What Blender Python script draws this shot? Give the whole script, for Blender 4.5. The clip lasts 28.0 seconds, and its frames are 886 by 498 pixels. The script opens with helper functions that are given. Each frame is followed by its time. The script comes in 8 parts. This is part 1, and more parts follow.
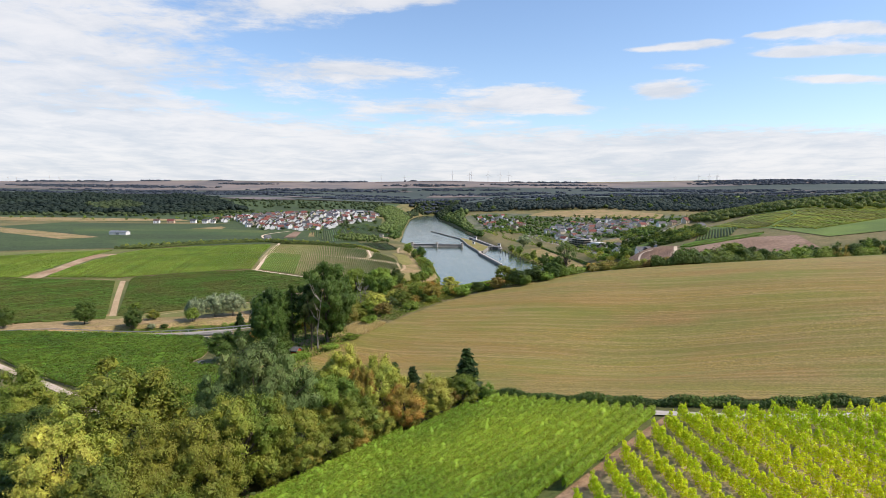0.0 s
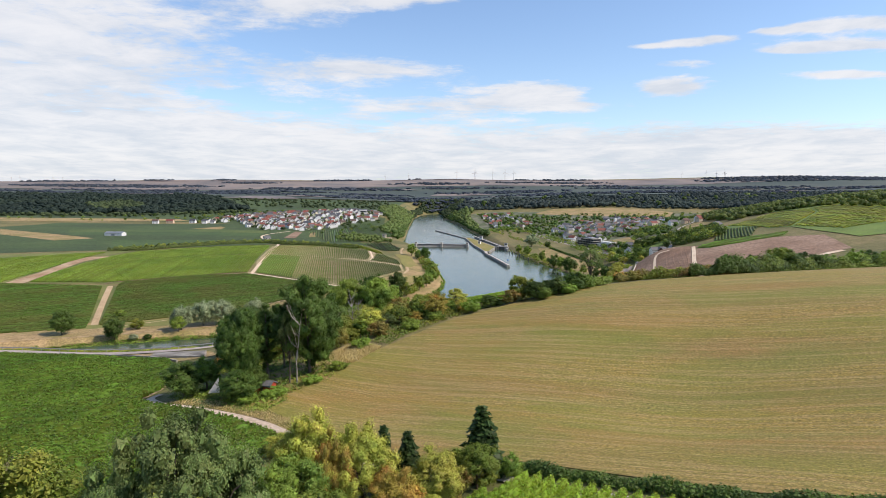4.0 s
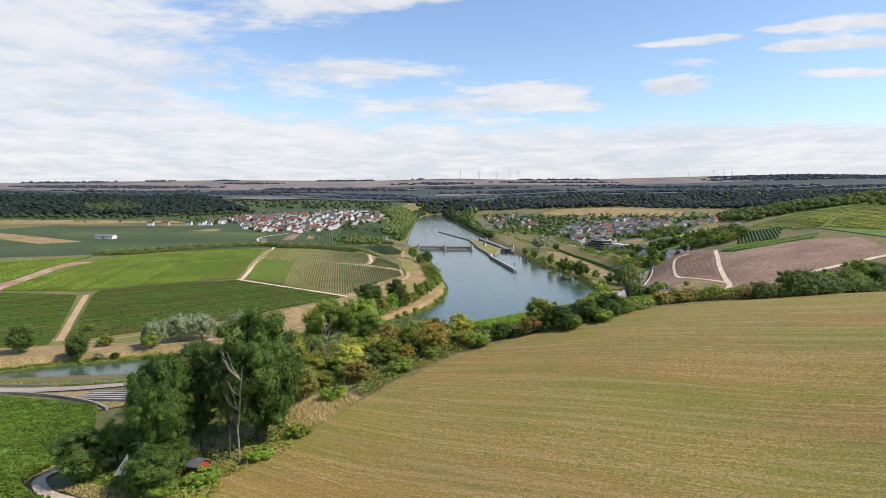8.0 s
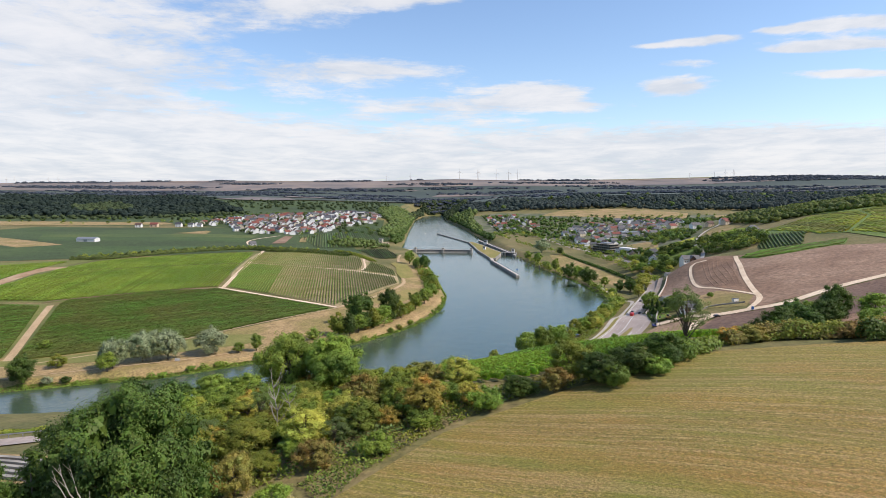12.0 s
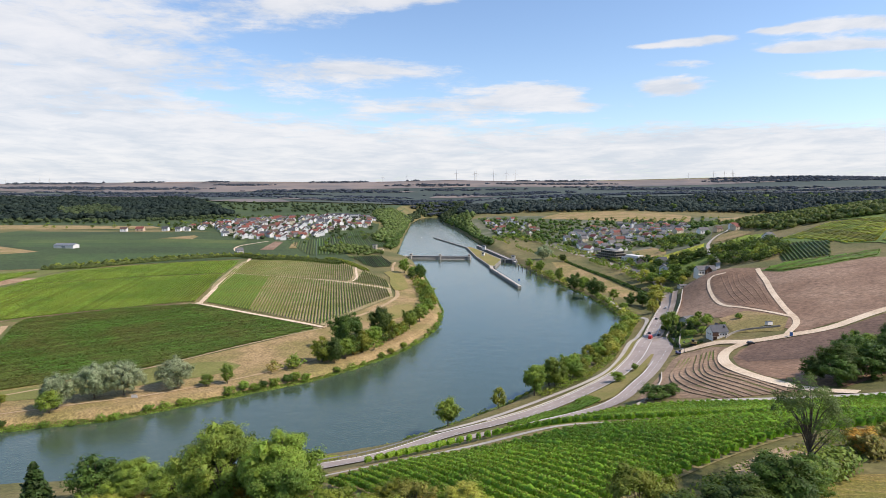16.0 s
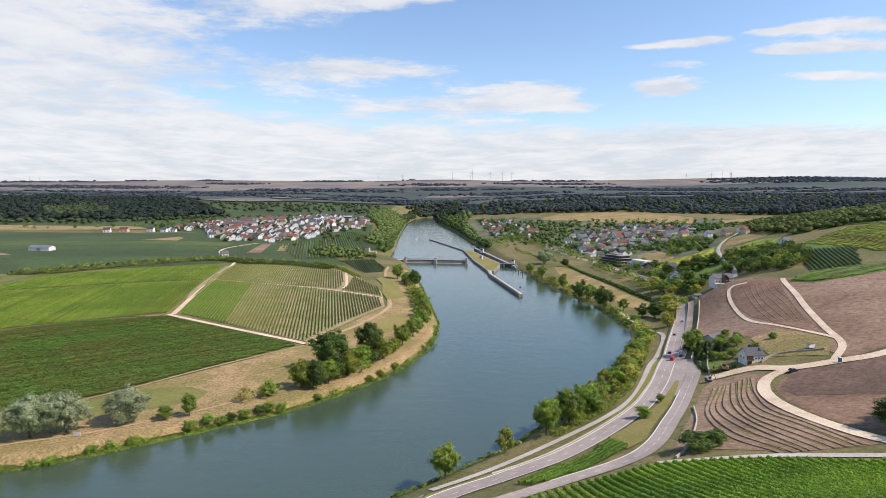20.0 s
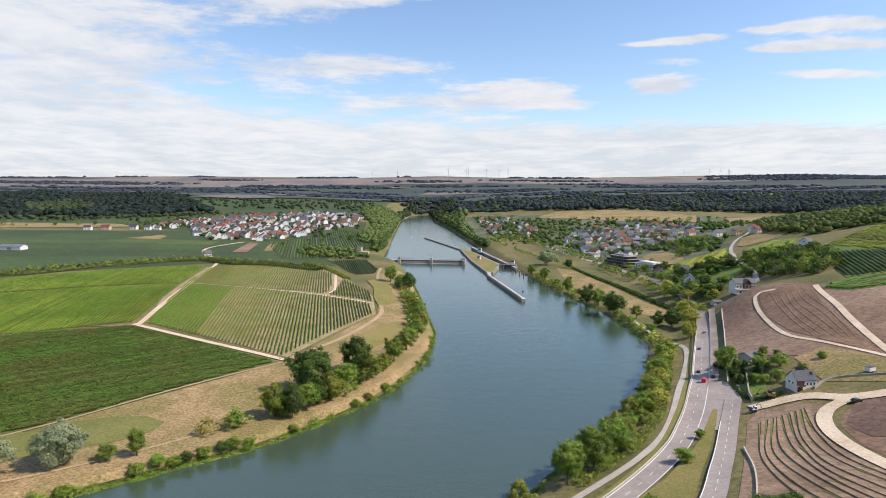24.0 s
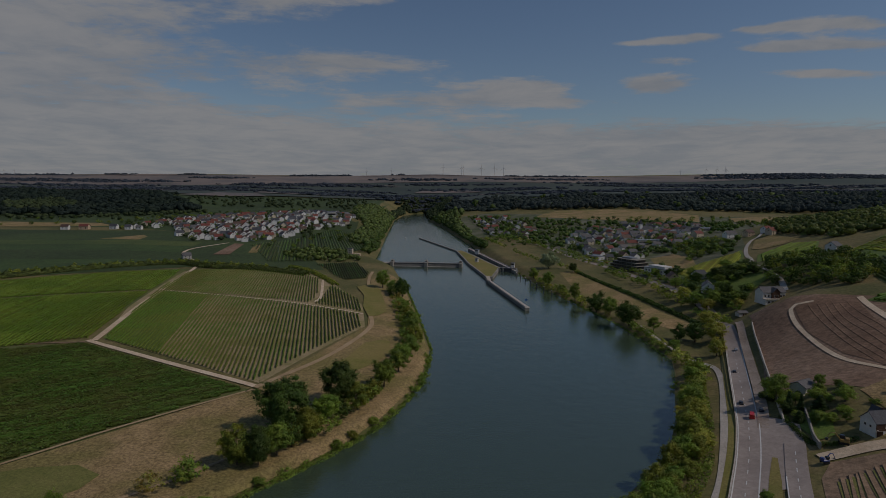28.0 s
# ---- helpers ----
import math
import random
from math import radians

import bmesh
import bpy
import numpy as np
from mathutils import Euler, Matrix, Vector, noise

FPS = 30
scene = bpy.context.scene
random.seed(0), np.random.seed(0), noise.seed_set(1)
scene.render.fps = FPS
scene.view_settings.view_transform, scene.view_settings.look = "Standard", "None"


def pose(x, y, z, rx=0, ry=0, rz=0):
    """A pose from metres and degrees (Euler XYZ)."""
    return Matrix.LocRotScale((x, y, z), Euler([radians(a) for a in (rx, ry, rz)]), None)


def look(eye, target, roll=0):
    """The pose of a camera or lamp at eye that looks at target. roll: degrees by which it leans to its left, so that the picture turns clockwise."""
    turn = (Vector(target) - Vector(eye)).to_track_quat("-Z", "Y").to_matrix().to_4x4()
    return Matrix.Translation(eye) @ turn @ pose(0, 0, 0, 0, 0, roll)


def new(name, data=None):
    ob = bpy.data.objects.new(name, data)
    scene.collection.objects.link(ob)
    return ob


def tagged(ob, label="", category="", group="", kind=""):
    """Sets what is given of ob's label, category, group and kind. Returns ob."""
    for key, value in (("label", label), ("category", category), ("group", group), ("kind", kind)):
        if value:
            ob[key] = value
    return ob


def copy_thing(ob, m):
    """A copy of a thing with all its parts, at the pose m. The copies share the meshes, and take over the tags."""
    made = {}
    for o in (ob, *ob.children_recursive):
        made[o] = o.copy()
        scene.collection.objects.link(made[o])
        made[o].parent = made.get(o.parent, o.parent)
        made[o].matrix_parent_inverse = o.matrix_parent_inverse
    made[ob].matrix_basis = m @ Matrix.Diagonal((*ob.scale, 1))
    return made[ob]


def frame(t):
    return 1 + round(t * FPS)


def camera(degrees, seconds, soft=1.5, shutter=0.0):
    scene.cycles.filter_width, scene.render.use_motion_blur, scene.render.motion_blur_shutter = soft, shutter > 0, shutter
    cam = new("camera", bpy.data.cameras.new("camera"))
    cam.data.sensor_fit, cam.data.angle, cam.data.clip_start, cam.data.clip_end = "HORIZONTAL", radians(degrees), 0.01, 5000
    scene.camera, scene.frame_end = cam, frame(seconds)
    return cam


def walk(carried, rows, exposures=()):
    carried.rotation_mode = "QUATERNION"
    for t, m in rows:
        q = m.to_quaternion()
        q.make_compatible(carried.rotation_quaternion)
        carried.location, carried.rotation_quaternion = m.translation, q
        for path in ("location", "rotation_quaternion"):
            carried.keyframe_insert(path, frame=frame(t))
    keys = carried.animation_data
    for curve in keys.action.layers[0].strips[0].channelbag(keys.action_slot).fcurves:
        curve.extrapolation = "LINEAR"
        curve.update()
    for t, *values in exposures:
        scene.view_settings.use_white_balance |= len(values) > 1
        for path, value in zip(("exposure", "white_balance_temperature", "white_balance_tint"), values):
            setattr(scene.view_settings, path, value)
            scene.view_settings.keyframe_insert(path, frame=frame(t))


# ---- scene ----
cam = camera(73.7, 28.0, soft=0.8)
PATH = [
    (0, (0.16, 0.05, 102.72), (0.38, 995.49, 7.34), 0.32),
    (0.5, (0.15, 2.88, 102.78), (0.27, 998.22, 6.39), 0.28),
    (1, (0.05, 6.15, 102.76), (-0.11, 1001.43, 5.73), 0.24),
    (1.5, (0.02, 9.94, 102.79), (-1.23, 1005.19, 5.38), 0.24),
    (2, (0.02, 14.16, 102.80), (-2.29, 1009.44, 5.76), 0.24),
    (2.5, (0.08, 18.82, 102.81), (-3.75, 1014.08, 5.64), 0.25),
    (3, (0.02, 23.70, 102.81), (-4.60, 1018.93, 5.41), 0.20),
    (3.5, (-0.11, 28.68, 103.02), (-6.19, 1023.86, 5.09), 0.13),
    (5.5, (0.50, 50.10, 102.68), (-11.16, 1045.14, 3.97), -0.05),
    (6, (0.49, 55.55, 102.73), (-12.21, 1050.60, 4.16), -0.05),
    (6.5, (0.52, 61.10, 102.79), (-12.77, 1056.12, 3.93), -0.07),
    (7, (0.66, 66.71, 102.98), (-12.76, 1061.74, 4.28), -0.09),
    (7.5, (0.76, 72.31, 103.09), (-13.09, 1067.36, 4.71), -0.12),
    (8, (0.83, 77.87, 103.13), (-13.45, 1072.91, 4.68), -0.15),
    (8.5, (0.85, 83.55, 103.16), (-13.55, 1078.64, 5.18), -0.19),
    (9, (0.99, 89.33, 103.30), (-13.71, 1084.44, 5.57), -0.19),
    (9.5, (1.20, 94.99, 103.36), (-13.53, 1090.14, 6.03), -0.17),
    (10, (1.30, 100.47, 103.36), (-13.37, 1095.63, 6.22), -0.17),
    (10.5, (1.42, 105.99, 103.44), (-12.85, 1101.17, 6.50), -0.18),
    (11, (1.47, 111.52, 103.38), (-12.55, 1106.69, 6.28), -0.16),
    (11.5, (1.37, 117.17, 103.41), (-11.92, 1112.32, 5.97), -0.12),
    (12, (1.15, 122.92, 103.50), (-11.21, 1118.08, 6.04), -0.10),
    (12.5, (0.88, 128.67, 103.60), (-10.75, 1123.83, 6.02), -0.10),
    (14.5, (0.91, 151.55, 104.57), (-7.87, 1146.80, 7.64), -0.14),
    (15, (0.86, 157.23, 106.03), (-7.47, 1152.45, 8.72), -0.14),
    (15.5, (0.80, 162.91, 107.65), (-7.33, 1158.12, 10.20), -0.14),
    (16, (0.72, 168.52, 109.10), (-6.43, 1163.76, 11.91), -0.12),
    (16.5, (0.66, 174.02, 109.95), (-5.25, 1169.26, 12.71), -0.10),
    (17, (0.60, 179.43, 110.19), (-4.51, 1174.64, 12.58), -0.08),
    (17.5, (0.53, 184.83, 110.22), (-3.81, 1180.00, 12.17), -0.05),
    (18, (0.43, 190.32, 110.28), (-3.30, 1185.51, 12.34), -0.02),
    (18.5, (0.34, 195.91, 110.41), (-2.24, 1191.08, 12.29), 0.00),
    (19, (0.27, 201.55, 110.61), (-1.66, 1196.73, 12.61), 0.04),
    (19.5, (0.17, 207.17, 110.74), (-0.64, 1202.35, 12.62), 0.05),
    (20, (0.01, 212.77, 110.82), (0.07, 1207.94, 12.65), 0.08),
    (20.5, (-0.17, 218.37, 110.85), (0.99, 1213.52, 12.45), 0.08),
    (21, (-0.34, 224.02, 110.77), (2.02, 1219.10, 11.68), 0.08),
    (21.5, (-0.46, 229.67, 110.67), (2.58, 1224.68, 11.00), 0.09),
    (23.5, (-1.17, 253.26, 110.11), (5.94, 1247.98, 7.74), 0.18),
    (24, (-1.14, 259.19, 110.24), (6.90, 1253.81, 7.01), 0.22),
    (24.5, (-1.22, 265.23, 110.46), (8.26, 1259.75, 6.36), 0.23),
    (25, (-1.45, 271.46, 110.58), (9.56, 1265.91, 5.90), 0.20),
    (25.5, (-1.72, 277.70, 110.69), (10.46, 1272.06, 5.26), 0.22),
    (26, (-1.89, 283.95, 110.72), (11.27, 1278.25, 4.85), 0.27),
    (26.5, (-2.02, 290.19, 110.58), (12.31, 1284.46, 4.65), 0.29),
    (27, (-2.18, 296.35, 110.48), (13.59, 1290.61, 4.64), 0.29),
    (27.5, (-2.42, 302.58, 110.39), (14.05, 1296.82, 4.48), 0.32),
    (28, (-2.75, 308.79, 110.25), (15.01, 1303.00, 4.25), 0.36),
]
EXPOSURES = [(t, stops, 6780, 17) for t, stops in ((0, 0.06), (26.4, 0.06), (27.0, -0.22), (27.5, -1.0), (28.0, -2.05))]
walk(cam, [(t, look(eye, target, roll)) for t, eye, target, roll in PATH], EXPOSURES)

# ---- sky and sun ----
SUN_TO = Vector((0.66, -0.16, 0.72)).normalized()
sun_el = math.asin(SUN_TO.z)
sun_az = math.atan2(SUN_TO.x, SUN_TO.y)
world = bpy.data.worlds.new("sky")
scene.world = world
world.use_nodes = True


class Nodes:
    """Short hand for building node trees."""

    def __init__(self, tree):
        self.t = tree

    def add(self, kind, **kw):
        n = self.t.nodes.new(kind)
        for k, v in kw.items():
            if k == "inp":
                for i, val in v.items():
                    if isinstance(val, bpy.types.NodeSocket):
                        self.t.links.new(val, n.inputs[i])
                    else:
                        n.inputs[i].default_value = val
            elif k == "operation":
                n.operation = v
            elif k == "noise_dimensions":
                n.noise_dimensions = v
            elif k == "data_type":
                n.data_type = v
            elif k == "blend_type":
                n.blend_type = v
            elif k == "sky_type":
                n.sky_type = v
            elif k == "feature":
                n.feature = v
            elif k == "interpolation_type":
                n.interpolation_type = v
            elif k == "wave_type":
                n.wave_type = v
            elif k == "bands_direction":
                n.bands_direction = v
        return n

    def m(self, op, a, b=0.0, c=0.0):
        return self.add("ShaderNodeMath", operation=op, inp={0: a, 1: b, 2: c}).outputs[0]

    def vm(self, op, a, b=(0, 0, 0)):
        return self.add("ShaderNodeVectorMath", operation=op, inp={0: a, 1: b}).outputs[0]

    def mix(self, f, a, b):
        n = self.add("ShaderNodeMix", data_type="RGBA", inp={0: f, 6: a, 7: b})
        return n.outputs[2]

    def noise(self, vec, scale, detail=3.0, rough=0.55, dist=0.0):
        return self.add("ShaderNodeTexNoise", inp={"Vector": vec, "Scale": scale, "Detail": detail, "Roughness": rough, "Distortion": dist}).outputs["Fac"]

    def band(self, v, lo, hi, a=0.0, b=1.0):
        return self.add("ShaderNodeMapRange", interpolation_type="SMOOTHSTEP", inp={0: v, 1: lo, 2: hi, 3: a, 4: b}).outputs[0]

    def pos(self, sx=1.0, sy=1.0, sz=1.0):
        g = self.add("ShaderNodeNewGeometry").outputs["Position"]
        return self.vm("MULTIPLY", g, (sx, sy, sz))


N = Nodes(world.node_tree)
world.node_tree.nodes.clear()
sky = N.add("ShaderNodeTexSky", sky_type="NISHITA")
sky.sun_disc = False
sky.sun_elevation, sky.sun_rotation = sun_el, sun_az
sky.air_density, sky.dust_density, sky.ozone_density = 1.0, 0.6, 2.0
# clouds: bearing and height as tangents, wisps drawn out level
way = N.add("ShaderNodeTexCoord").outputs["Generated"]
sep = N.add("ShaderNodeSeparateXYZ", inp={0: way})
ahead = N.m("MAXIMUM", N.m("ABSOLUTE", sep.outputs[1]), 0.05)
az, el = N.m("DIVIDE", sep.outputs[0], ahead), N.m("DIVIDE", sep.outputs[2], ahead)
near_level = N.m("ADD", N.m("MAXIMUM", el, 0.0), 0.19)
u, v = N.m("DIVIDE", az, near_level), N.m("DIVIDE", 1.0, near_level)
cp = N.add("ShaderNodeCombineXYZ", inp={0: u, 1: N.m("MULTIPLY", v, 1.5), 2: 0.3}).outputs[0]
cq = N.add("ShaderNodeCombineXYZ", inp={0: N.m("MULTIPLY", u, 0.8), 1: N.m("MULTIPLY", v, 2.2), 2: 1.9}).outputs[0]
big = N.noise(cp, 1.2, 3.0, 0.5, 0.5)
fine = N.noise(cp, 3.4, 8.0, 0.62, 0.35)
wisp = N.noise(cq, 6.5, 6.0, 0.62, 0.6)


def puff(cx, cy, rx, ry, k):
    """A stretch of thicker (k > 0) or thinner cloud round a bearing and a height."""
    dx = N.m("DIVIDE", N.m("SUBTRACT", az, cx), rx)
    dy = N.m("DIVIDE", N.m("SUBTRACT", el, cy), ry)
    r2 = N.m("ADD", N.m("MULTIPLY", dx, dx), N.m("MULTIPLY", dy, dy))
    return N.m("MULTIPLY", N.m("POWER", 2.718, N.m("MULTIPLY", r2, -1.0)), k)


crisp = N.noise(cp, 9.0, 9.0, 0.66, 0.3)
dens = N.m("ADD", N.m("ADD", N.m("MULTIPLY", big, 0.28), N.m("MULTIPLY", fine, 0.46)), N.m("ADD", N.m("MULTIPLY", wisp, 0.24), N.m("MULTIPLY", N.m("SUBTRACT", crisp, 0.5), 0.36)))
for args in ((-0.68, 0.20, 0.42, 0.20, 0.34), (-0.24, 0.300, 0.12, 0.035, 0.20), (-0.05, 0.316, 0.13, 0.024, 0.46), (-0.28, 0.246, 0.07, 0.013, -0.26), (0.14, 0.256, 0.26, 0.060, -0.42),
             (0.55, 0.30, 0.40, 0.035, -0.30), (-0.12, 0.200, 0.16, 0.020, 0.34), (-0.38, 0.160, 0.08, 0.009, -0.20), (-0.27, 0.140, 0.07, 0.009, -0.18), (0.05, 0.142, 0.20, 0.016, 0.24), (0.16, 0.165, 0.11, 0.017, 0.36),
             (0.27, 0.165, 0.05, 0.05, -0.26), (0.16, 0.124, 0.06, 0.008, -0.20), (0.65, 0.150, 0.26, 0.024, -0.34), (0.62, 0.208, 0.30, 0.012, -0.20), (0.24, 0.140, 0.09, 0.010, 0.22),
             (0.32, 0.236, 0.045, 0.008, 0.46), (0.39, 0.242, 0.045, 0.009, 0.50), (0.445, 0.249, 0.035, 0.008, 0.48), (0.53, 0.260, 0.045, 0.008, 0.46), (0.60, 0.267, 0.045, 0.009, 0.46), (0.68, 0.275, 0.10, 0.017, 0.50), (0.66, 0.238, 0.12, 0.010, 0.46), (0.56, 0.228, 0.06, 0.007, 0.36),
             (0.38, 0.208, 0.10, 0.009, 0.42), (0.37, 0.170, 0.07, 0.017, 0.52), (0.655, 0.191, 0.09, 0.008, 0.44), (0.33, 0.300, 0.06, 0.006, 0.34), (0.60, 0.306, 0.08, 0.008, 0.32), (0.0, 0.045, 2.6, 0.064, 0.36), (0.55, 0.085, 0.40, 0.030, 0.16)):
    dens = N.m("ADD", dens, puff(*args))
cover = N.band(dens, 0.55, 0.80)
skyc = N.vm("MULTIPLY", sky.outputs[0], (1.18, 1.33, 1.42))
lit = N.band(N.m("ADD", N.m("MULTIPLY", fine, 0.6), N.m("MULTIPLY", big, 0.4)), 0.34, 0.66)
shade = N.mix(lit, (4.6, 5.3, 5.95, 1), (6.25, 6.65, 6.85, 1))
allsky = N.mix(N.m("MULTIPLY", cover, 0.93), skyc, shade)
bg = N.add("ShaderNodeBackground", inp={0: allsky, 1: 0.13})
out = N.add("ShaderNodeOutputWorld", inp={0: bg.outputs[0]})

sun = new("sun", bpy.data.lights.new("sun", "SUN"))
sun.data.energy, sun.data.angle, sun.data.color = 4.6, radians(0.6), (1.0, 0.94, 0.84)
sun.matrix_world = look((0, 0, 400), Vector((0, 0, 400)) - SUN_TO)

# ---- materials ----


def material(name, cols, scales=(0.5, 0.06), rough=0.9, bump=0.15, bscale=3.0, metal=0.0, spec=0.3, islands=0.0, objvar=0.0, translucent=0.0, stretch=(1, 1, 1), grain=0.0, gscale=1.1):
    """cols: two or three base colours mixed by noise at two scales (per metre)."""
    mt = bpy.data.materials.new(name)
    mt.use_nodes = True
    n = Nodes(mt.node_tree)
    bs = mt.node_tree.nodes["Principled BSDF"]
    p = n.pos(*stretch)
    f1 = n.band(n.noise(p, scales[0], 4.0, 0.6), 0.32, 0.68)
    c = n.mix(f1, (*cols[0], 1), (*cols[1], 1))
    f2 = n.band(n.noise(p, scales[1], 3.0, 0.55), 0.38, 0.66)
    c = n.mix(f2, c, (*cols[-1], 1)) if len(cols) > 2 else n.mix(n.m("MULTIPLY", f2, 0.4), c, (*[q * 0.7 for q in cols[0]], 1))
    if grain:
        fine_ = n.add("ShaderNodeTexNoise", inp={"Vector": n.pos(1, 1, 0.3), "Scale": gscale, "Detail": 6.0, "Roughness": 0.75}).outputs["Fac"]
        c = n.add("ShaderNodeHueSaturation", inp={"Value": n.m("ADD", 1.0, n.m("MULTIPLY", n.m("SUBTRACT", fine_, 0.5), grain * 2.6)), "Color": c}).outputs[0]
    if islands or objvar:
        r = n.add("ShaderNodeNewGeometry").outputs["Random Per Island"] if islands else n.add("ShaderNodeObjectInfo").outputs["Random"]
        amount = islands or objvar
        hs = n.add("ShaderNodeHueSaturation", inp={"Hue": n.m("ADD", 0.5, n.m("MULTIPLY", n.m("SUBTRACT", r, 0.5), 0.06 * amount)), "Value": n.m("ADD", 1.0 - amount * 0.5, n.m("MULTIPLY", r, amount)), "Color": c})
        c = hs.outputs[0]
        if islands and objvar:
            r2 = n.add("ShaderNodeObjectInfo").outputs["Random"]
            hs = n.add("ShaderNodeHueSaturation", inp={"Hue": n.m("ADD", 0.5, n.m("MULTIPLY", n.m("SUBTRACT", r2, 0.5), 0.07 * objvar)), "Value": n.m("ADD", 1.0 - objvar * 0.5, n.m("MULTIPLY", r2, objvar)), "Color": c})
            c = hs.outputs[0]
    mt.node_tree.links.new(c, bs.inputs["Base Color"])
    bs.inputs["Roughness"].default_value = rough
    bs.inputs["Metallic"].default_value = metal
    bs.inputs["Specular IOR Level"].default_value = spec
    if bump:
        b = n.add("ShaderNodeBump", inp={"Strength": bump, "Distance": 0.2, "Height": n.noise(p, bscale, 4.0, 0.65)})
        mt.node_tree.links.new(b.outputs[0], bs.inputs["Normal"])
    if translucent:
        tr = n.add("ShaderNodeBsdfTranslucent", inp={0: c})
        mx = n.add("ShaderNodeMixShader", inp={0: translucent, 1: bs.outputs[0], 2: tr.outputs[0]})
        mt.node_tree.links.new(mx.outputs[0], mt.node_tree.nodes["Material Output"].inputs[0])
    return mt


M = {}
M["ground"] = material("rough grassland", [(0.150, 0.135, 0.045), (0.225, 0.172, 0.075), (0.105, 0.108, 0.034)], (0.12, 0.012), bump=0.5, bscale=1.4, grain=0.9, gscale=0.5)
M["dry"] = material("dry mown grass", [(0.290, 0.194, 0.040), (0.225, 0.174, 0.029), (0.300, 0.194, 0.044)], (0.05, 0.02), bump=0.6, bscale=5, stretch=(0.4, 1.3, 1), grain=1.4, gscale=3.0)
hn = Nodes(M["dry"].node_tree)
hb = M["dry"].node_tree.nodes["Principled BSDF"]
was = hb.inputs["Base Color"].links[0].from_socket
# mown swaths: straight level streaks, broken up, with patches of green regrowth
swath_way = hn.add("ShaderNodeVectorRotate", inp={"Vector": hn.pos(1, 1, 0), "Angle": radians(28)}).outputs[0]


def streak(sx, sy, lo, hi, rough):
    return hn.band(hn.noise(hn.vm("MULTIPLY", swath_way, (sx, sy, 0.0)), 1.0, 4.0, rough), lo, hi)


green_part = hn.m("MULTIPLY", streak(0.010, 0.030, 0.42, 0.62, 0.6), 0.6)
hc = hn.mix(green_part, was, (0.175, 0.175, 0.032, 1))
hc = hn.mix(hn.m("MULTIPLY", streak(0.006, 0.035, 0.46, 0.60, 0.6), 0.5), hc, (0.205, 0.130, 0.040, 1))
hc = hn.mix(hn.m("MULTIPLY", streak(0.02, 0.09, 0.50, 0.66, 0.7), 0.55), hc, (0.150, 0.175, 0.034, 1))
hc = hn.mix(hn.m("MULTIPLY", streak(0.03, 0.42, 0.48, 0.62, 0.6), 0.5), hc, (0.31, 0.210, 0.070, 1))
hc = hn.mix(hn.m("MULTIPLY", streak(0.35, 1.2, 0.50, 0.62, 0.8), 0.45), hc, (0.40, 0.285, 0.115, 1))
hc = hn.mix(hn.m("MULTIPLY", streak(1.1, 2.0, 0.51, 0.60, 0.85), 0.62), hc, (0.075, 0.062, 0.02, 1))
# thin pale lines of left hay along the swath edges, and dark and green tufts
across = hn.add("ShaderNodeSeparateXYZ", inp={0: swath_way}).outputs[1]
bend = hn.m("MULTIPLY", hn.noise(hn.vm("MULTIPLY", swath_way, (0.03, 0.06, 0.0)), 1.0, 3.0, 0.6), 7.0)
edge = hn.m("ABSOLUTE", hn.m("SUBTRACT", hn.m("FRACT", hn.m("DIVIDE", hn.m("ADD", across, bend), 3.4)), 0.5))
hay = hn.m("MULTIPLY", hn.band(edge, 0.34, 0.49), streak(0.3, 0.9, 0.45, 0.58, 0.85))
hc = hn.mix(hn.m("MULTIPLY", hay, 0.5), hc, (0.44, 0.31, 0.12, 1))
rut = hn.m("MULTIPLY", hn.band(edge, 0.30, 0.36), hn.band(edge, 0.40, 0.46, 1.0, 0.0))
hc = hn.mix(hn.m("MULTIPLY", rut, 0.35), hc, (0.11, 0.085, 0.028, 1))
tuft = hn.band(hn.noise(hn.pos(1, 1, 0), 1.6, 5.0, 0.8), 0.52, 0.62)
hc = hn.mix(hn.m("MULTIPLY", tuft, 0.5), hc, (0.105, 0.098, 0.014, 1))
hc = hn.mix(hn.m("MULTIPLY", streak(0.012, 0.05, 0.47, 0.60, 0.65), 0.42), hc, (0.145, 0.170, 0.016, 1))
hc = hn.mix(hn.m("MULTIPLY", streak(0.017, 0.07, 0.50, 0.62, 0.7), 0.40), hc, (0.29, 0.160, 0.045, 1))
hc = hn.mix(hn.m("MULTIPLY", streak(0.008, 0.060, 0.48, 0.60, 0.6), 0.28), hc, (0.190, 0.110, 0.040, 1))
hc = hn.mix(hn.m("MULTIPLY", streak(0.011, 0.022, 0.50, 0.60, 0.55), 0.50), hc, (0.140, 0.165, 0.026, 1))
hc = hn.mix(hn.m("MULTIPLY", streak(0.02, 0.75, 0.50, 0.60, 0.5), 0.40), hc, (0.34, 0.235, 0.095, 1))
sward = hn.noise(hn.vm("MULTIPLY", swath_way, (2.0, 2.8, 0.0)), 1.0, 5.0, 0.82)
hc = hn.add("ShaderNodeHueSaturation", inp={"Value": hn.m("ADD", 1.0, hn.m("MULTIPLY", hn.m("SUBTRACT", sward, 0.5), 3.4)), "Color": hc}).outputs[0]
blade = hn.band(hn.noise(hn.vm("MULTIPLY", swath_way, (1.2, 1.5, 0.0)), 1.0, 6.0, 0.85), 0.50, 0.58)
hc = hn.mix(hn.m("MULTIPLY", blade, 0.5), hc, (0.115, 0.125, 0.020, 1))
hc = hn.vm("MULTIPLY", hc, (1.12, 1.10, 1.18))
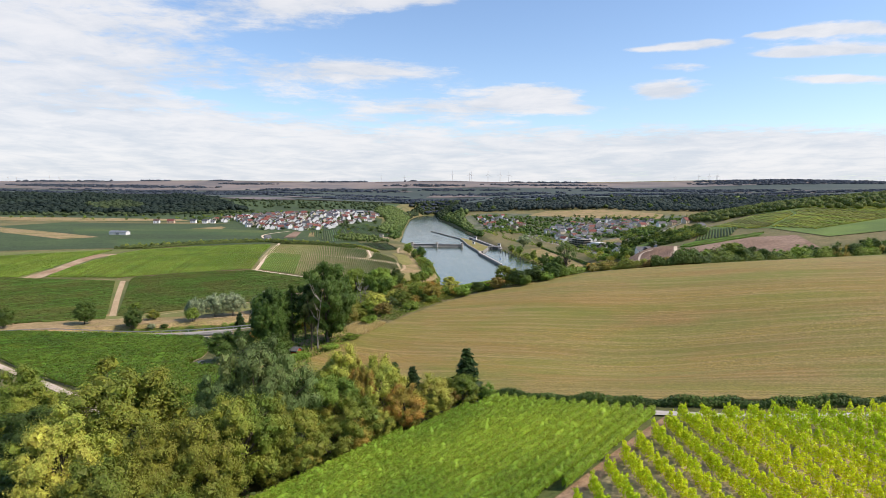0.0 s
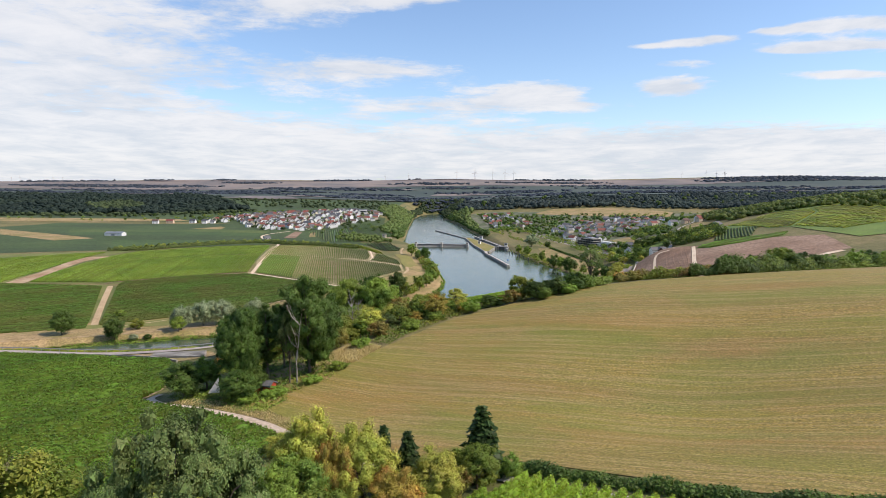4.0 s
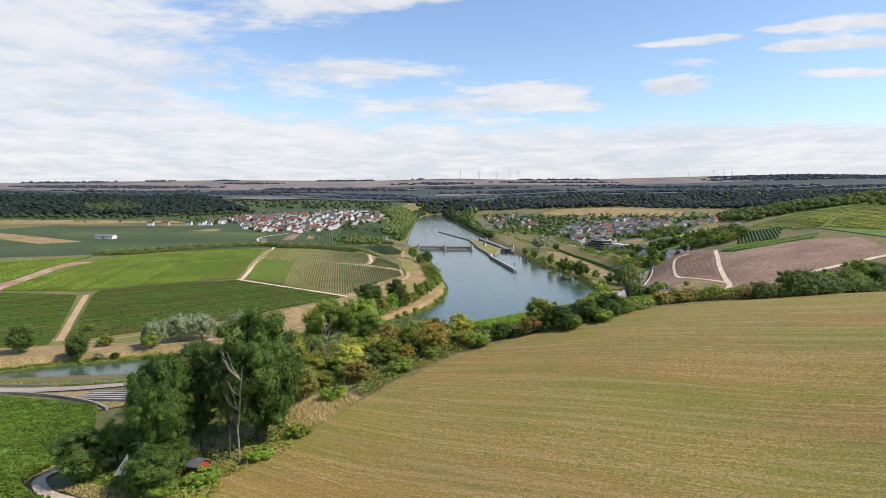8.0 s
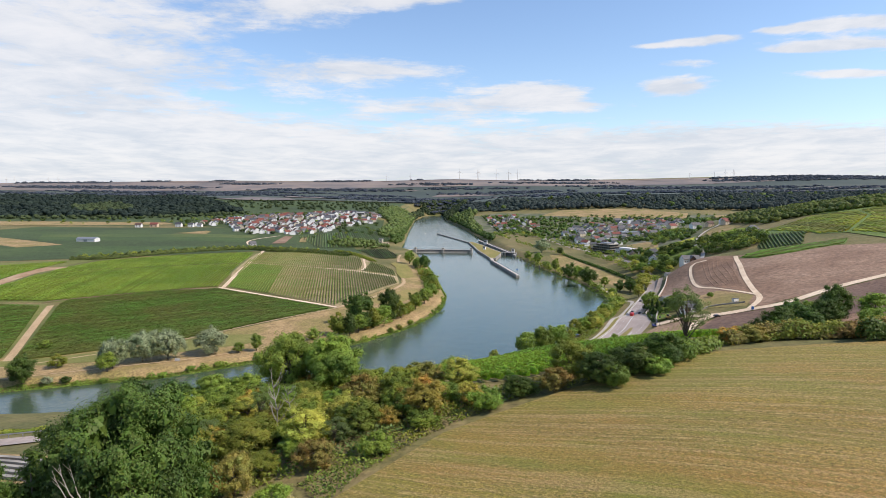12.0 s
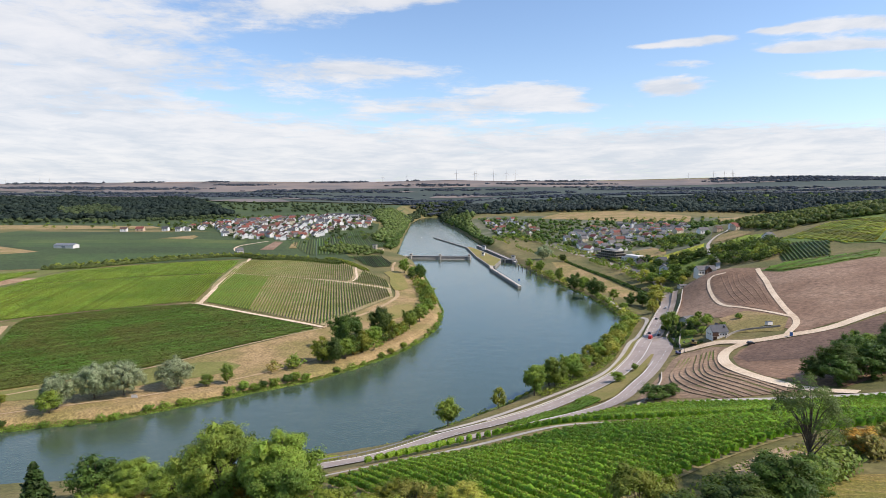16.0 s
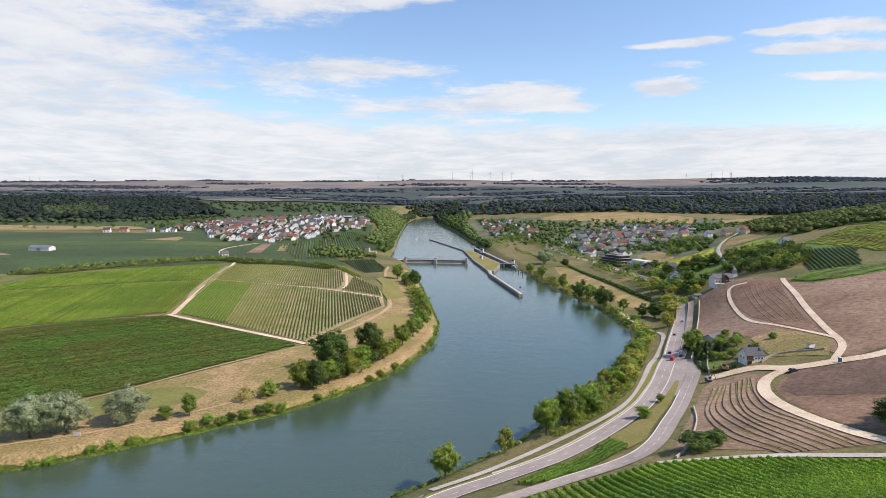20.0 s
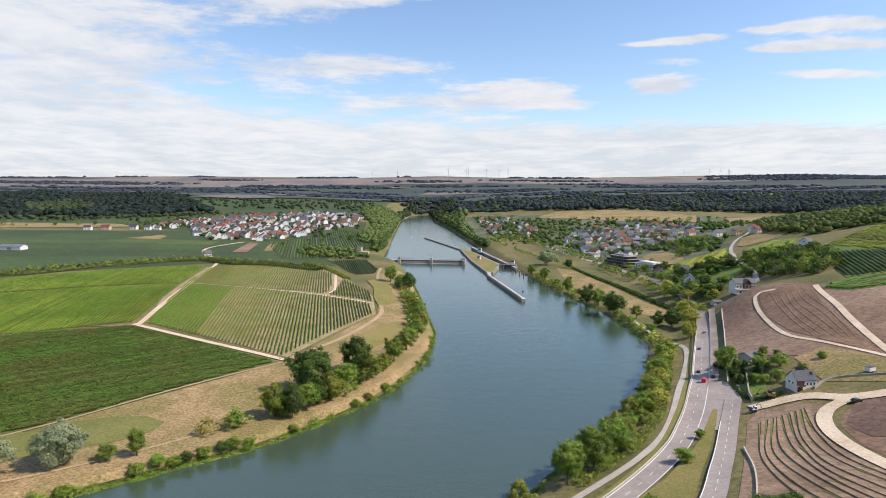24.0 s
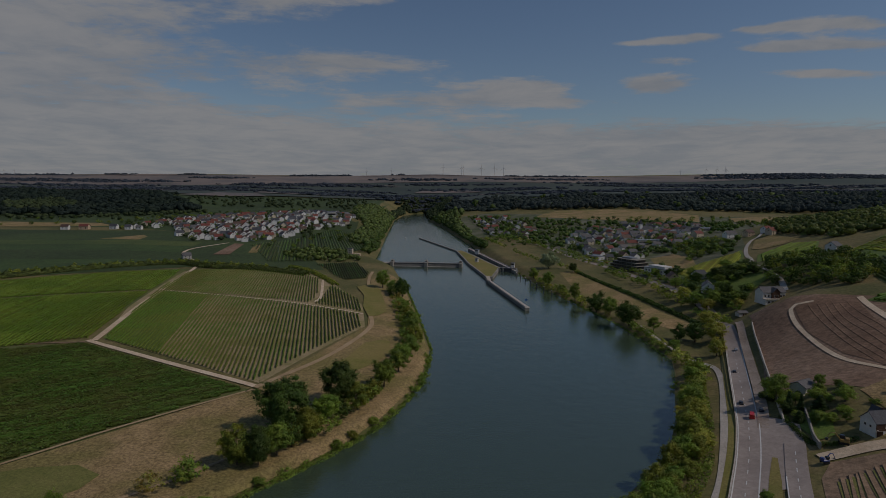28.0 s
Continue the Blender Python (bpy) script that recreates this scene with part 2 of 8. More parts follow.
M["dry"].node_tree.links.new(hc, hb.inputs["Base Color"])
M["meadow"] = material("green mown meadow", [(0.185, 0.18, 0.042), (0.23, 0.195, 0.058), (0.26, 0.205, 0.07)], (0.15, 0.02), bump=0.4, bscale=3, grain=0.7)
M["mown"] = material("yellowish mown strip", [(0.165, 0.172, 0.044), (0.205, 0.192, 0.058), (0.15, 0.155, 0.04)], (0.15, 0.03), bump=0.4, bscale=3, grain=0.8)
M["tan"] = material("dry straw meadow", [(0.37, 0.255, 0.125), (0.265, 0.185, 0.080), (0.215, 0.175, 0.060)], (0.13, 0.03), bump=0.4, bscale=3, grain=1.3, gscale=0.8)
M["soil"] = material("bare brown soil", [(0.262, 0.167, 0.108), (0.305, 0.204, 0.137), (0.215, 0.132, 0.084)], (0.12, 0.02), bump=0.9, bscale=0.9, grain=1.0, gscale=0.35)
M["redsoil"] = material("dark red tilled soil", [(0.225, 0.134, 0.082), (0.275, 0.172, 0.108), (0.180, 0.106, 0.065)], (0.2, 0.03), bump=1.0, bscale=1.0, grain=1.0, gscale=0.45)
M["terrace"] = material("dry tan brown terrace soil", [(0.265, 0.176, 0.110), (0.31, 0.212, 0.136), (0.205, 0.135, 0.082)], (0.25, 0.04), bump=0.8, bscale=1.0, grain=0.9, gscale=0.5)
M["ploughed"] = material("dark red ploughed soil", [(0.150, 0.092, 0.064), (0.19, 0.12, 0.084), (0.122, 0.076, 0.052)], (0.2, 0.03), bump=1.0, bscale=1.0, grain=1.0, gscale=0.45)
M["rawsoil"] = material("raw orange brown soil", [(0.36, 0.235, 0.135), (0.27, 0.155, 0.085), (0.44, 0.32, 0.20)], (0.3, 0.04), bump=0.6, grain=0.8)
M["barepath"] = material("bare trodden earth", [(0.42, 0.30, 0.17), (0.36, 0.25, 0.135), (0.46, 0.335, 0.2)], (0.3, 0.05), bump=0.3, grain=0.6)
M["dirtroad"] = material("pale crushed stone", [(0.66, 0.515, 0.355), (0.55, 0.41, 0.27), (0.72, 0.58, 0.415)], (0.3, 0.05), bump=0.3, grain=0.5)
M["asphalt"] = material("grey worn asphalt", [(0.345, 0.288, 0.250), (0.39, 0.325, 0.282), (0.30, 0.250, 0.218)], (0.4, 0.04), bump=0.1, rough=0.85, grain=0.35, gscale=0.6)
M["concrete"] = material("pale concrete", [(0.465, 0.415, 0.355), (0.39, 0.345, 0.29), (0.52, 0.47, 0.405)], (0.4, 0.05), bump=0.15, rough=0.85, grain=0.5)
M["lane"] = material("dusty worn lane", [(0.50, 0.395, 0.295), (0.42, 0.32, 0.225), (0.55, 0.45, 0.345)], (0.4, 0.06), bump=0.2, rough=0.9, grain=0.7)
M["vinesoil"] = material("grass and soil between vines", [(0.34, 0.265, 0.145), (0.39, 0.295, 0.175), (0.24, 0.21, 0.085)], (0.5, 0.05), bump=0.4, grain=0.8)
M["vinegrass"] = material("dark grass between vines", [(0.10, 0.125, 0.032), (0.15, 0.145, 0.055), (0.085, 0.11, 0.03)], (0.4, 0.03), bump=0.4, grain=0.8)
M["farfield"] = material("distant green fields", [(0.050, 0.080, 0.024), (0.066, 0.094, 0.030), (0.044, 0.066, 0.024)], (0.03, 0.006), bump=0.3, bscale=0.5, grain=0.9, gscale=0.25)
M["palegreen_low"] = material("grass between pale vines", [(0.13, 0.15, 0.035), (0.17, 0.17, 0.05), (0.10, 0.125, 0.03)], (0.2, 0.02), bump=0.3, grain=0.8)
for key, nm_, a, b, c, vr in (("vineleaf", "green vine leaves", (0.30, 0.405, 0.034), (0.40, 0.485, 0.048), (0.205, 0.31, 0.028), 0.95), ("vineleaf_yellow", "yellow green vine leaves", (0.68, 0.72, 0.020), (0.78, 0.78, 0.03), (0.46, 0.60, 0.018), 0.6),
                              ("vineleaf_slope", "deep green slope vine leaves", (0.11, 0.185, 0.020), (0.155, 0.235, 0.026), (0.08, 0.145, 0.016), 0.9), ("vineleaf_hill", "yellowing hill vine leaves", (0.40, 0.40, 0.045), (0.46, 0.44, 0.055), (0.28, 0.32, 0.036), 0.6),
                              ("vineleaf_pale", "mid green vine leaves", (0.20, 0.285, 0.034), (0.245, 0.325, 0.044), (0.155, 0.24, 0.028), 0.6), ("vineleaf_river", "deep green river vine leaves", (0.215, 0.325, 0.028), (0.30, 0.41, 0.038), (0.145, 0.245, 0.022), 1.1), ("vineleaf_mid", "mid green striped vine leaves", (0.130, 0.212, 0.028), (0.170, 0.250, 0.035), (0.205, 0.222, 0.044), 0.8), ("vineleaf_dark", "dark vine leaves", (0.084, 0.148, 0.022), (0.114, 0.180, 0.028), (0.130, 0.152, 0.032), 0.95)):
    M[key] = material(nm_, [a, b, c], (1.2, 0.03), rough=0.5, bump=0, spec=0.25, islands=vr, translucent=0.36)
M["bark"] = material("grey brown bark", [(0.11, 0.085, 0.06), (0.17, 0.14, 0.105), (0.08, 0.06, 0.045)], (3, 0.5), bump=0.6, bscale=8)
for key, gain, a, b, c in (("oak", 1.6, (0.052, 0.086, 0.014), (0.075, 0.116, 0.018), (0.036, 0.063, 0.012)), ("green", 2.05, (0.105, 0.148, 0.020), (0.14, 0.182, 0.025), (0.068, 0.105, 0.016)),
                           ("autumn", 1.75, (0.138, 0.155, 0.020), (0.180, 0.180, 0.025), (0.085, 0.116, 0.016)), ("willow", 1.5, (0.20, 0.235, 0.125), (0.275, 0.30, 0.175), (0.14, 0.175, 0.085)),
                           ("pine", 1.5, (0.105, 0.145, 0.040), (0.14, 0.182, 0.052), (0.066, 0.102, 0.028)),
                           ("ochre", 1.8, (0.285, 0.185, 0.033), (0.33, 0.165, 0.038), (0.20, 0.17, 0.03)), ("yellow", 1.8, (0.23, 0.235, 0.035), (0.175, 0.205, 0.033), (0.28, 0.255, 0.045)), ("rust", 1.75, (0.165, 0.142, 0.032), (0.135, 0.140, 0.03), (0.19, 0.128, 0.032)),
                           ("conifer", 1.6, (0.030, 0.054, 0.012), (0.045, 0.074, 0.016), (0.022, 0.042, 0.010)), ("scrub", 1.6, (0.085, 0.12, 0.028), (0.12, 0.15, 0.034), (0.065, 0.09, 0.025))):
    M[key] = material(key + " foliage", [tuple(min(0.6, q * gain) for q in w) for w in (a, b, c)], (0.6, 0.12), rough=0.6, bump=0, islands=0.55, objvar=0.3, translucent=0.3)
wm = bpy.data.materials.new("river water")
wm.use_nodes = True
n = Nodes(wm.node_tree)
wb = wm.node_tree.nodes["Principled BSDF"]
wb.inputs["Base Color"].default_value = (0.055, 0.084, 0.052, 1)
wb.inputs["Roughness"].default_value = 0.13
wb.inputs["IOR"].default_value = 1.95
rp = n.pos(1, 1, 1)
hgt = n.m("ADD", n.m("MULTIPLY", n.noise(rp, 0.9, 3.0, 0.6), 0.5), n.noise(rp, 0.12, 4.0, 0.6))
bmpn = n.add("ShaderNodeBump", inp={"Strength": 0.28, "Distance": 0.5, "Height": hgt})
wm.node_tree.links.new(bmpn.outputs[0], wb.inputs["Normal"])
M["water"] = wm
# ridge foliage is shifted towards blue, standing in for haze
M["ridgewood_haze"] = material("dark ridge wood foliage tinted for haze", [(0.050, 0.071, 0.064), (0.074, 0.095, 0.074), (0.056, 0.073, 0.070)], (0.03, 0.006), rough=0.85, bump=0, spec=0.1, islands=0.22, translucent=0.15)
M["westwood"] = material("deep green mixed wood foliage", [(0.026, 0.042, 0.034), (0.044, 0.060, 0.040), (0.030, 0.044, 0.038)], (0.03, 0.006), rough=0.85, bump=0, spec=0.05, islands=0.4, translucent=0.1)
M["grove"] = material("mid green grove foliage", [(0.062, 0.088, 0.040), (0.085, 0.110, 0.046), (0.050, 0.072, 0.036)], (0.06, 0.01), rough=0.85, bump=0, spec=0.1, islands=0.3, translucent=0.15)
# blue mixed into these leaf colours imitates haze over the distance
M["farwood_haze"] = material("far wood foliage tinted blue for haze", [(0.058, 0.075, 0.094), (0.074, 0.092, 0.112), (0.066, 0.082, 0.104)], (0.05, 0.004), rough=0.8, bump=0, islands=0.15, translucent=0.3)

# ---- landform ----
LEFT_BANK = [(-1500, 20), (-900, 130), (-600, 235), (-420, 322), (-300, 384), (-264, 402), (-233, 417.5), (-211, 425), (-187, 433), (-165, 439.5), (-141, 455), (-122, 468), (-102, 483), (-80, 499), (-64, 516), (-45, 541), (-29, 567), (-18, 597), (-9.5, 629), (-5.5, 668), (-4.5, 700),
             (-14, 790), (-26, 894), (-38, 984), (-57, 1110), (-88, 1182), (-92, 1321), (-105, 1623), (-124, 2202), (-104, 2586)]
RIGHT_BANK = [(-30, 2680), (-12, 2148), (26, 1847), (60, 1500), (78, 1290), (100, 1110), (106, 1040), (118, 938), (134, 850), (147, 782), (151, 711), (151, 676), (142, 648), (130, 620), (114, 579), (102, 555), (88, 533), (58, 498),
              (28, 458), (-4, 428), (-30, 406), (-60, 392), (-110, 378), (-177, 368), (-230, 350), (-300, 315), (-420, 250), (-600, 150), (-900, 40), (-1500, -80)]
RIVER = np.array(LEFT_BANK + RIGHT_BANK, float)


def river_distance(x, y):
    """Metres from the water's edge, positive on land."""
    x, y = np.asarray(x, float), np.asarray(y, float)
    best, inside = np.full(x.shape, 1e9), np.zeros(x.shape, bool)
    for (ax, ay), (bx, by) in zip(RIVER, np.roll(RIVER, -1, 0)):
        ex, ey = bx - ax, by - ay
        t = np.clip(((x - ax) * ex + (y - ay) * ey) / (ex * ex + ey * ey), 0, 1)
        best = np.minimum(best, np.hypot(x - ax - t * ex, y - ay - t * ey))
        if ey:
            inside ^= ((ay > y) != (by > y)) & (x < ax + (y - ay) / ey * ex)
    return np.where(inside, -best, best)


SPOTS_PLAIN = [(-94, 500, 3), (-170, 458, 3.2), (-235, 430, 3.5), (-420, 350, 4), (-93, 604, 8), (-214, 675, 12.5), (-321, 590, 11.5), (-450, 605, 13), (-54, 735, 7.5), (-14, 690, 3.5), (-34, 870, 5), (-95, 815, 12),
               (-271, 973, 16), (-70, 949, 8), (-70, 1090, 6), (-440, 880, 17), (-599, 1090, 22), (-900, 700, 20), (-1100, 1100, 26), (-315, 1062, 16), (-274, 1266, 20), (-535, 1449, 25), (-180, 1157, 15), (-173, 1657, 30),
               (-112, 1200, 9), (-400, 1880, 34), (-140, 1650, 14), (-900, 1560, 30)]
SPOTS_HILL = [(-103, 158, 49), (-85, 193, 45.5), (-60, 184, 50), (-48, 183, 51), (-33, 198, 54), (-21, 172, 52), (-21, 204, 56), (0, 227, 60), (21, 237, 63.5), (59, 249, 68.5), (92, 237, 73.5), (101, 177, 76), (49, 145, 60.5),
              (53, 174, 65), (38, 204, 67), (11, 118, 60), (40, 97, 65.5), (20, 75, 62), (-20, 75, 57), (-60, 90, 52), (60, 60, 68), (120, 110, 76), (0, 0, 62), (150, 0, 80), (-150, 0, 40), (-150, 276, 34), (-123, 273, 35.5),
              (-187, 258, 39), (-140, 225, 43)]
SPOTS_SLOPE = [(-24, 349, 24), (-6, 388, 14), (22, 412, 11), (48, 430, 11.5), (104, 476, 12.6), (128, 516, 12.6), (117, 540, 12), (142, 558, 12), (168, 614, 12), (198, 682, 12), (225, 738, 12), (205, 900, 8), (168, 1010, 8), (61, 411, 17),
               (76, 380, 29), (120, 372, 33), (27, 305, 53), (48, 301, 55.5), (12, 292, 53), (-12, 278, 53.5), (57, 268, 66.5), (140, 262, 71), (180, 330, 52), (121, 421, 27), (161, 512, 23), (158, 551, 21), (187, 487, 28.5), (207, 548, 33)]
SPOTS_EAST = [(241, 608, 40.5), (258, 658, 41), (235, 700, 34), (257, 746, 25.5), (362, 645, 61), (363, 812, 54), (387, 1009, 39), (236, 979, 9.5), (300, 900, 26), (520, 980, 76), (600, 780, 95), (480, 1180, 50), (330, 1150, 16),
              (250, 1300, 14), (150, 1300, 10), (400, 1420, 22), (640, 1500, 36), (120, 1700, 12), (300, 1700, 26), (320, 480, 56), (300, 380, 66), (450, 300, 95), (260, 250, 84), (700, 500, 110), (320, 120, 96), (180, 600, 19), (290, 820, 36)]
SPOTS_FAR = [(150, 2300, 55), (475, 2350, 76), (800, 2330, 80), (1135, 2330, 85), (1720, 2300, 90), (2600, 2300, 92), (900, 1750, 45), (1400, 1500, 75), (-1600, 2300, 70), (-1000, 2400, 64), (-500, 2700, 58), (-200, 2900, 50), (-60, 2900, 48),
             (-2600, 1900, 66), (-1400, 1650, 36), (2400, 1000, 120), (-2500, 800, 40), (200, 2900, 60), (-3600, 4500, 162), (-1800, 4500, 174), (0, 4500, 184), (1800, 4500, 188), (2600, 4500, 205), (3600, 4500, 188), (0, 3500, 78), (-1800, 3500, 92), (1800, 3500, 100), (0, 4700, 180)]
_sp = np.array(SPOTS_PLAIN + SPOTS_HILL + SPOTS_SLOPE + SPOTS_EAST + SPOTS_FAR, float)
_c = _sp[:, :2] / 1000.0


def _kern(d):
    return np.where(d > 1e-9, d * d * np.log(np.maximum(d, 1e-9)), 0.0)


_k = _kern(np.hypot(_c[:, None, 0] - _c[None, :, 0], _c[:, None, 1] - _c[None, :, 1])) + np.eye(len(_c)) * 2e-5
_p = np.c_[np.ones(len(_c)), _c]
_w = np.linalg.solve(np.block([[_k, _p], [_p.T, np.zeros((3, 3))]]), np.r_[_sp[:, 2], 0, 0, 0])


def H(x, y):
    """Height of the ground."""
    x, y = np.asarray(x, float), np.asarray(y, float)
    sh = x.shape
    xf, yf = x.ravel(), y.ravel()
    z = np.empty(len(xf))
    for i in range(0, len(xf), 20000):
        a, b = xf[i:i + 20000] / 1000, yf[i:i + 20000] / 1000
        z[i:i + 20000] = _kern(np.hypot(a[:, None] - _c[:, 0], b[:, None] - _c[:, 1])) @ _w[:-3] + _w[-3] + _w[-2] * a + _w[-1] * b
    s = river_distance(xf, yf)
    z = np.maximum(z, 2.2 + 0 * z)
    bank = np.where(s < 0, np.maximum(-2.5, s * 0.5 - 0.1), 0.05 + s * 0.62)
    z = np.minimum(z, bank)
    return z.reshape(sh)


def h1(x, y):
    return float(H(np.array([x]), np.array([y]))[0])


def mesh_object(name, verts, faces, mat, parent=None, smooth=False):
    me = bpy.data.meshes.new(name)
    me.from_pydata([tuple(map(float, q)) for q in verts], [], [tuple(map(int, f)) for f in faces])
    mats = mat if isinstance(mat, (list, tuple)) else [mat]
    for q in mats:
        me.materials.append(q)
    if smooth:
        me.polygons.foreach_set("use_smooth", [True] * len(me.polygons))
    me.update()
    ob = new(name, me)
    if parent is not None:
        ob.parent = parent
    return ob


def graded(knots):
    """Coordinates with a spacing that changes from stretch to stretch: (start, step), ..., (end, 0)."""
    out = []
    for (a, st), (b, _) in zip(knots, knots[1:]):
        out += list(np.arange(a, b - 0.01, st))
    return np.array(out + [knots[-1][0]])


gx = graded([(-3900, 150), (-1500, 60), (-700, 14), (-330, 6), (-140, 3.5), (280, 6), (520, 18), (900, 60), (1500, 150), (3900, 0)])
gy = graded([(-300, 60), (-30, 6), (60, 3.5), (460, 5), (780, 9), (1250, 22), (1900, 60), (2800, 110), (4700, 0)])
X, Y = np.meshgrid(gx, gy)
Z = H(X, Y)
nx, ny = len(gx), len(gy)
idx = np.arange(nx * ny).reshape(ny, nx)
quads = np.stack([idx[:-1, :-1], idx[:-1, 1:], idx[1:, 1:], idx[1:, :-1]], -1).reshape(-1, 4)
ground = mesh_object("ground", np.stack([X, Y, Z], -1).reshape(-1, 3), quads, M["ground"], smooth=True)
tagged(ground, "rolling green and brown river valley ground", "ground", kind="structure")
river = mesh_object("water", [(-1600, -200, 0), (300, -200, 0), (300, 2750, 0), (-1600, 2750, 0)], [(0, 1, 2, 3)], M["water"])
tagged(river, "calm grey green river water reflecting sky", "river", kind="structure")


def patch(name, poly, mat, off=0.12, step=4.0, label="", category="field"):
    """A surface laid on the ground inside a plan outline."""
    bm = bmesh.new()
    bm.faces.new([bm.verts.new((x, y, 0)) for x, y in poly])
    xs, ys = [p[0] for p in poly], [p[1] for p in poly]
    for lo, hi, no in ((min(xs), max(xs), (1, 0, 0)), (min(ys), max(ys), (0, 1, 0))):
        k = max(1, min(90, int((hi - lo) / step)))
        for i in range(1, k):
            q = lo + (hi - lo) * i / k
            bmesh.ops.bisect_plane(bm, geom=bm.verts[:] + bm.edges[:] + bm.faces[:], plane_co=(q * no[0], q * no[1], 0), plane_no=no)
    bmesh.ops.triangulate(bm, faces=[f for f in bm.faces if len(f.verts) > 4])
    co = np.array([v.co[:2] for v in bm.verts])
    for v, z in zip(bm.verts, H(co[:, 0], co[:, 1])):
        v.co.z = z + off
    bmesh.ops.recalc_face_normals(bm, faces=bm.faces[:])
    if sum(f.normal.z for f in bm.faces) < 0:
        bmesh.ops.reverse_faces(bm, faces=bm.faces[:])
    me = bpy.data.meshes.new(name)
    bm.to_mesh(me)
    bm.free()
    me.materials.append(mat)
    me.polygons.foreach_set("use_smooth", [True] * len(me.polygons))
    ob = new(name, me)
    return tagged(ob, label, category, kind="structure")


def smooth_line(pts, step=4.0):
    """A rounded line through plan points, sampled every few metres."""
    p = np.array(pts, float)
    ext = np.vstack([2 * p[0] - p[1], p, 2 * p[-1] - p[-2]])
    out = []
    for i in range(1, len(ext) - 2):
        a, b, c, d = ext[i - 1:i + 3]
        k = max(1, int(np.hypot(*(c - b)[:2]) / step))
        for t in np.arange(k) / k:
            out.append(0.5 * (2 * b + (c - a) * t + (2 * a - 5 * b + 4 * c - d) * t * t + (3 * b - a - 3 * c + d) * t ** 3))
    return np.array(out + [p[-1]])


def side_lines(line, offs):
    """Lines beside a plan line, offs metres to its right."""
    d = np.gradient(line[:, :2], axis=0)
    d /= np.linalg.norm(d, axis=1)[:, None]
    nrm = np.c_[d[:, 1], -d[:, 0]]
    return [line[:, :2] + nrm * o for o in offs]


def ribbon(name, pts, width, mat, off=0.2, label="", category="road", step=4.0, shift=0.0, thick=0.0, kind="structure", cross=3, drape=False):
    """A road, track, kerb or painted line along a plan line."""
    line = smooth_line(pts, step)
    offs = [shift + width * (i / (cross - 1) - 0.5) for i in range(cross)]
    sides = side_lines(line, offs)
    mid = H(line[:, 0], line[:, 1])
    verts, faces = [], []
    kk = len(line)
    for s in sides:
        zz_ = H(s[:, 0], s[:, 1]) if drape else np.maximum(H(s[:, 0], s[:, 1]), mid - 0.4) if thick == 0 else mid
        verts += [(x, y, z + off) for (x, y), z in zip(s, zz_)]
    for j in range(cross - 1):
        faces += [(j * kk + i, (j + 1) * kk + i, (j + 1) * kk + i + 1, j * kk + i + 1) for i in range(kk - 1)]
    if thick:
        base = len(verts)
        verts += [(x, y, z + off - thick) for s in (sides[0], sides[-1]) for (x, y), z in zip(s, mid)]
        last = (cross - 1) * kk
        for i in range(kk - 1):
            faces.append((base + i, i, i + 1, base + i + 1))
            faces.append((last + i, base + kk + i, base + kk + i + 1, last + i + 1))
        faces += [tuple([j * kk for j in range(cross)] + [base + kk, base])[::-1], tuple([j * kk + kk - 1 for j in range(cross)] + [base + 2 * kk - 1, base + kk - 1])]
    ob = mesh_object(name, verts, faces, mat, smooth=not thick)
    return tagged(ob, label, category, kind=kind)


# ---- roads ----
MAIN_ROAD = [(-420, 255), (-250, 268), (-150, 273), (-100, 285), (-60, 312), (-24, 351), (-2, 388), (20, 408), (46, 427), (71, 452), (91, 477), (105, 499.5), (119.5, 525), (137, 560), (158.5, 607), (189, 673), (213.5, 738), (224, 780), (228, 841), (226, 996), (208, 1117), (192, 1230), (150, 1489), (110, 1700)]
SIDE_ROAD = [(-20, 345), (8, 368), (36, 389), (72, 415), (96, 452), (121, 497), (134, 520)]
FOOTWAY = [(-4, 402), (22, 424), (50, 448), (76, 473), (98, 503), (129, 564), (155, 620), (163, 652), (158, 690), (160, 760)]
LANE_TOP = [(70, 398), (88, 392), (110, 388), (140, 378), (175, 362)]
LANE_MID = [(-40, 296), (-9, 300), (27, 305), (48, 302), (80, 298), (115, 290)]
DIRT_ROAD = [(135, 507), (156, 504), (169, 494), (190, 491), (212, 489), (250, 500), (320, 512)]
DIRT_LOOP = [(208, 519), (200, 557), (198, 589), (213, 639), (230, 682), (243, 680)]
DIRT_SOUTH = [(171, 494), (156, 488), (146, 474), (138, 449), (134, 420), (139, 394), (150, 378)]
DIRT_EAST = [(190, 493), (205, 510), (214, 538), (231, 586), (250, 632), (264, 668)]
VINE_LANE = [(5, 122), (40, 97), (70, 88), (120, 78)]
ribbon("road", MAIN_ROAD, 8.5, M["asphalt"], 0.35, "grey two-lane asphalt road along the river bank")
ribbon("road_side", SIDE_ROAD, 7.0, M["asphalt"], 0.33, "grey asphalt side road climbing past vines")
ribbon("footway", FOOTWAY, 3.0, M["concrete"], 0.3, "pale paved footpath beside the river trees", "path")
ribbon("lane_top", LANE_TOP, 3.5, M["concrete"], 0.3, "pale concrete vineyard lane", "lane")
ribbon("lane_mid", LANE_MID, 3.2, M["concrete"], 0.42, "pale concrete lane between vine plots", "lane", drape=True)
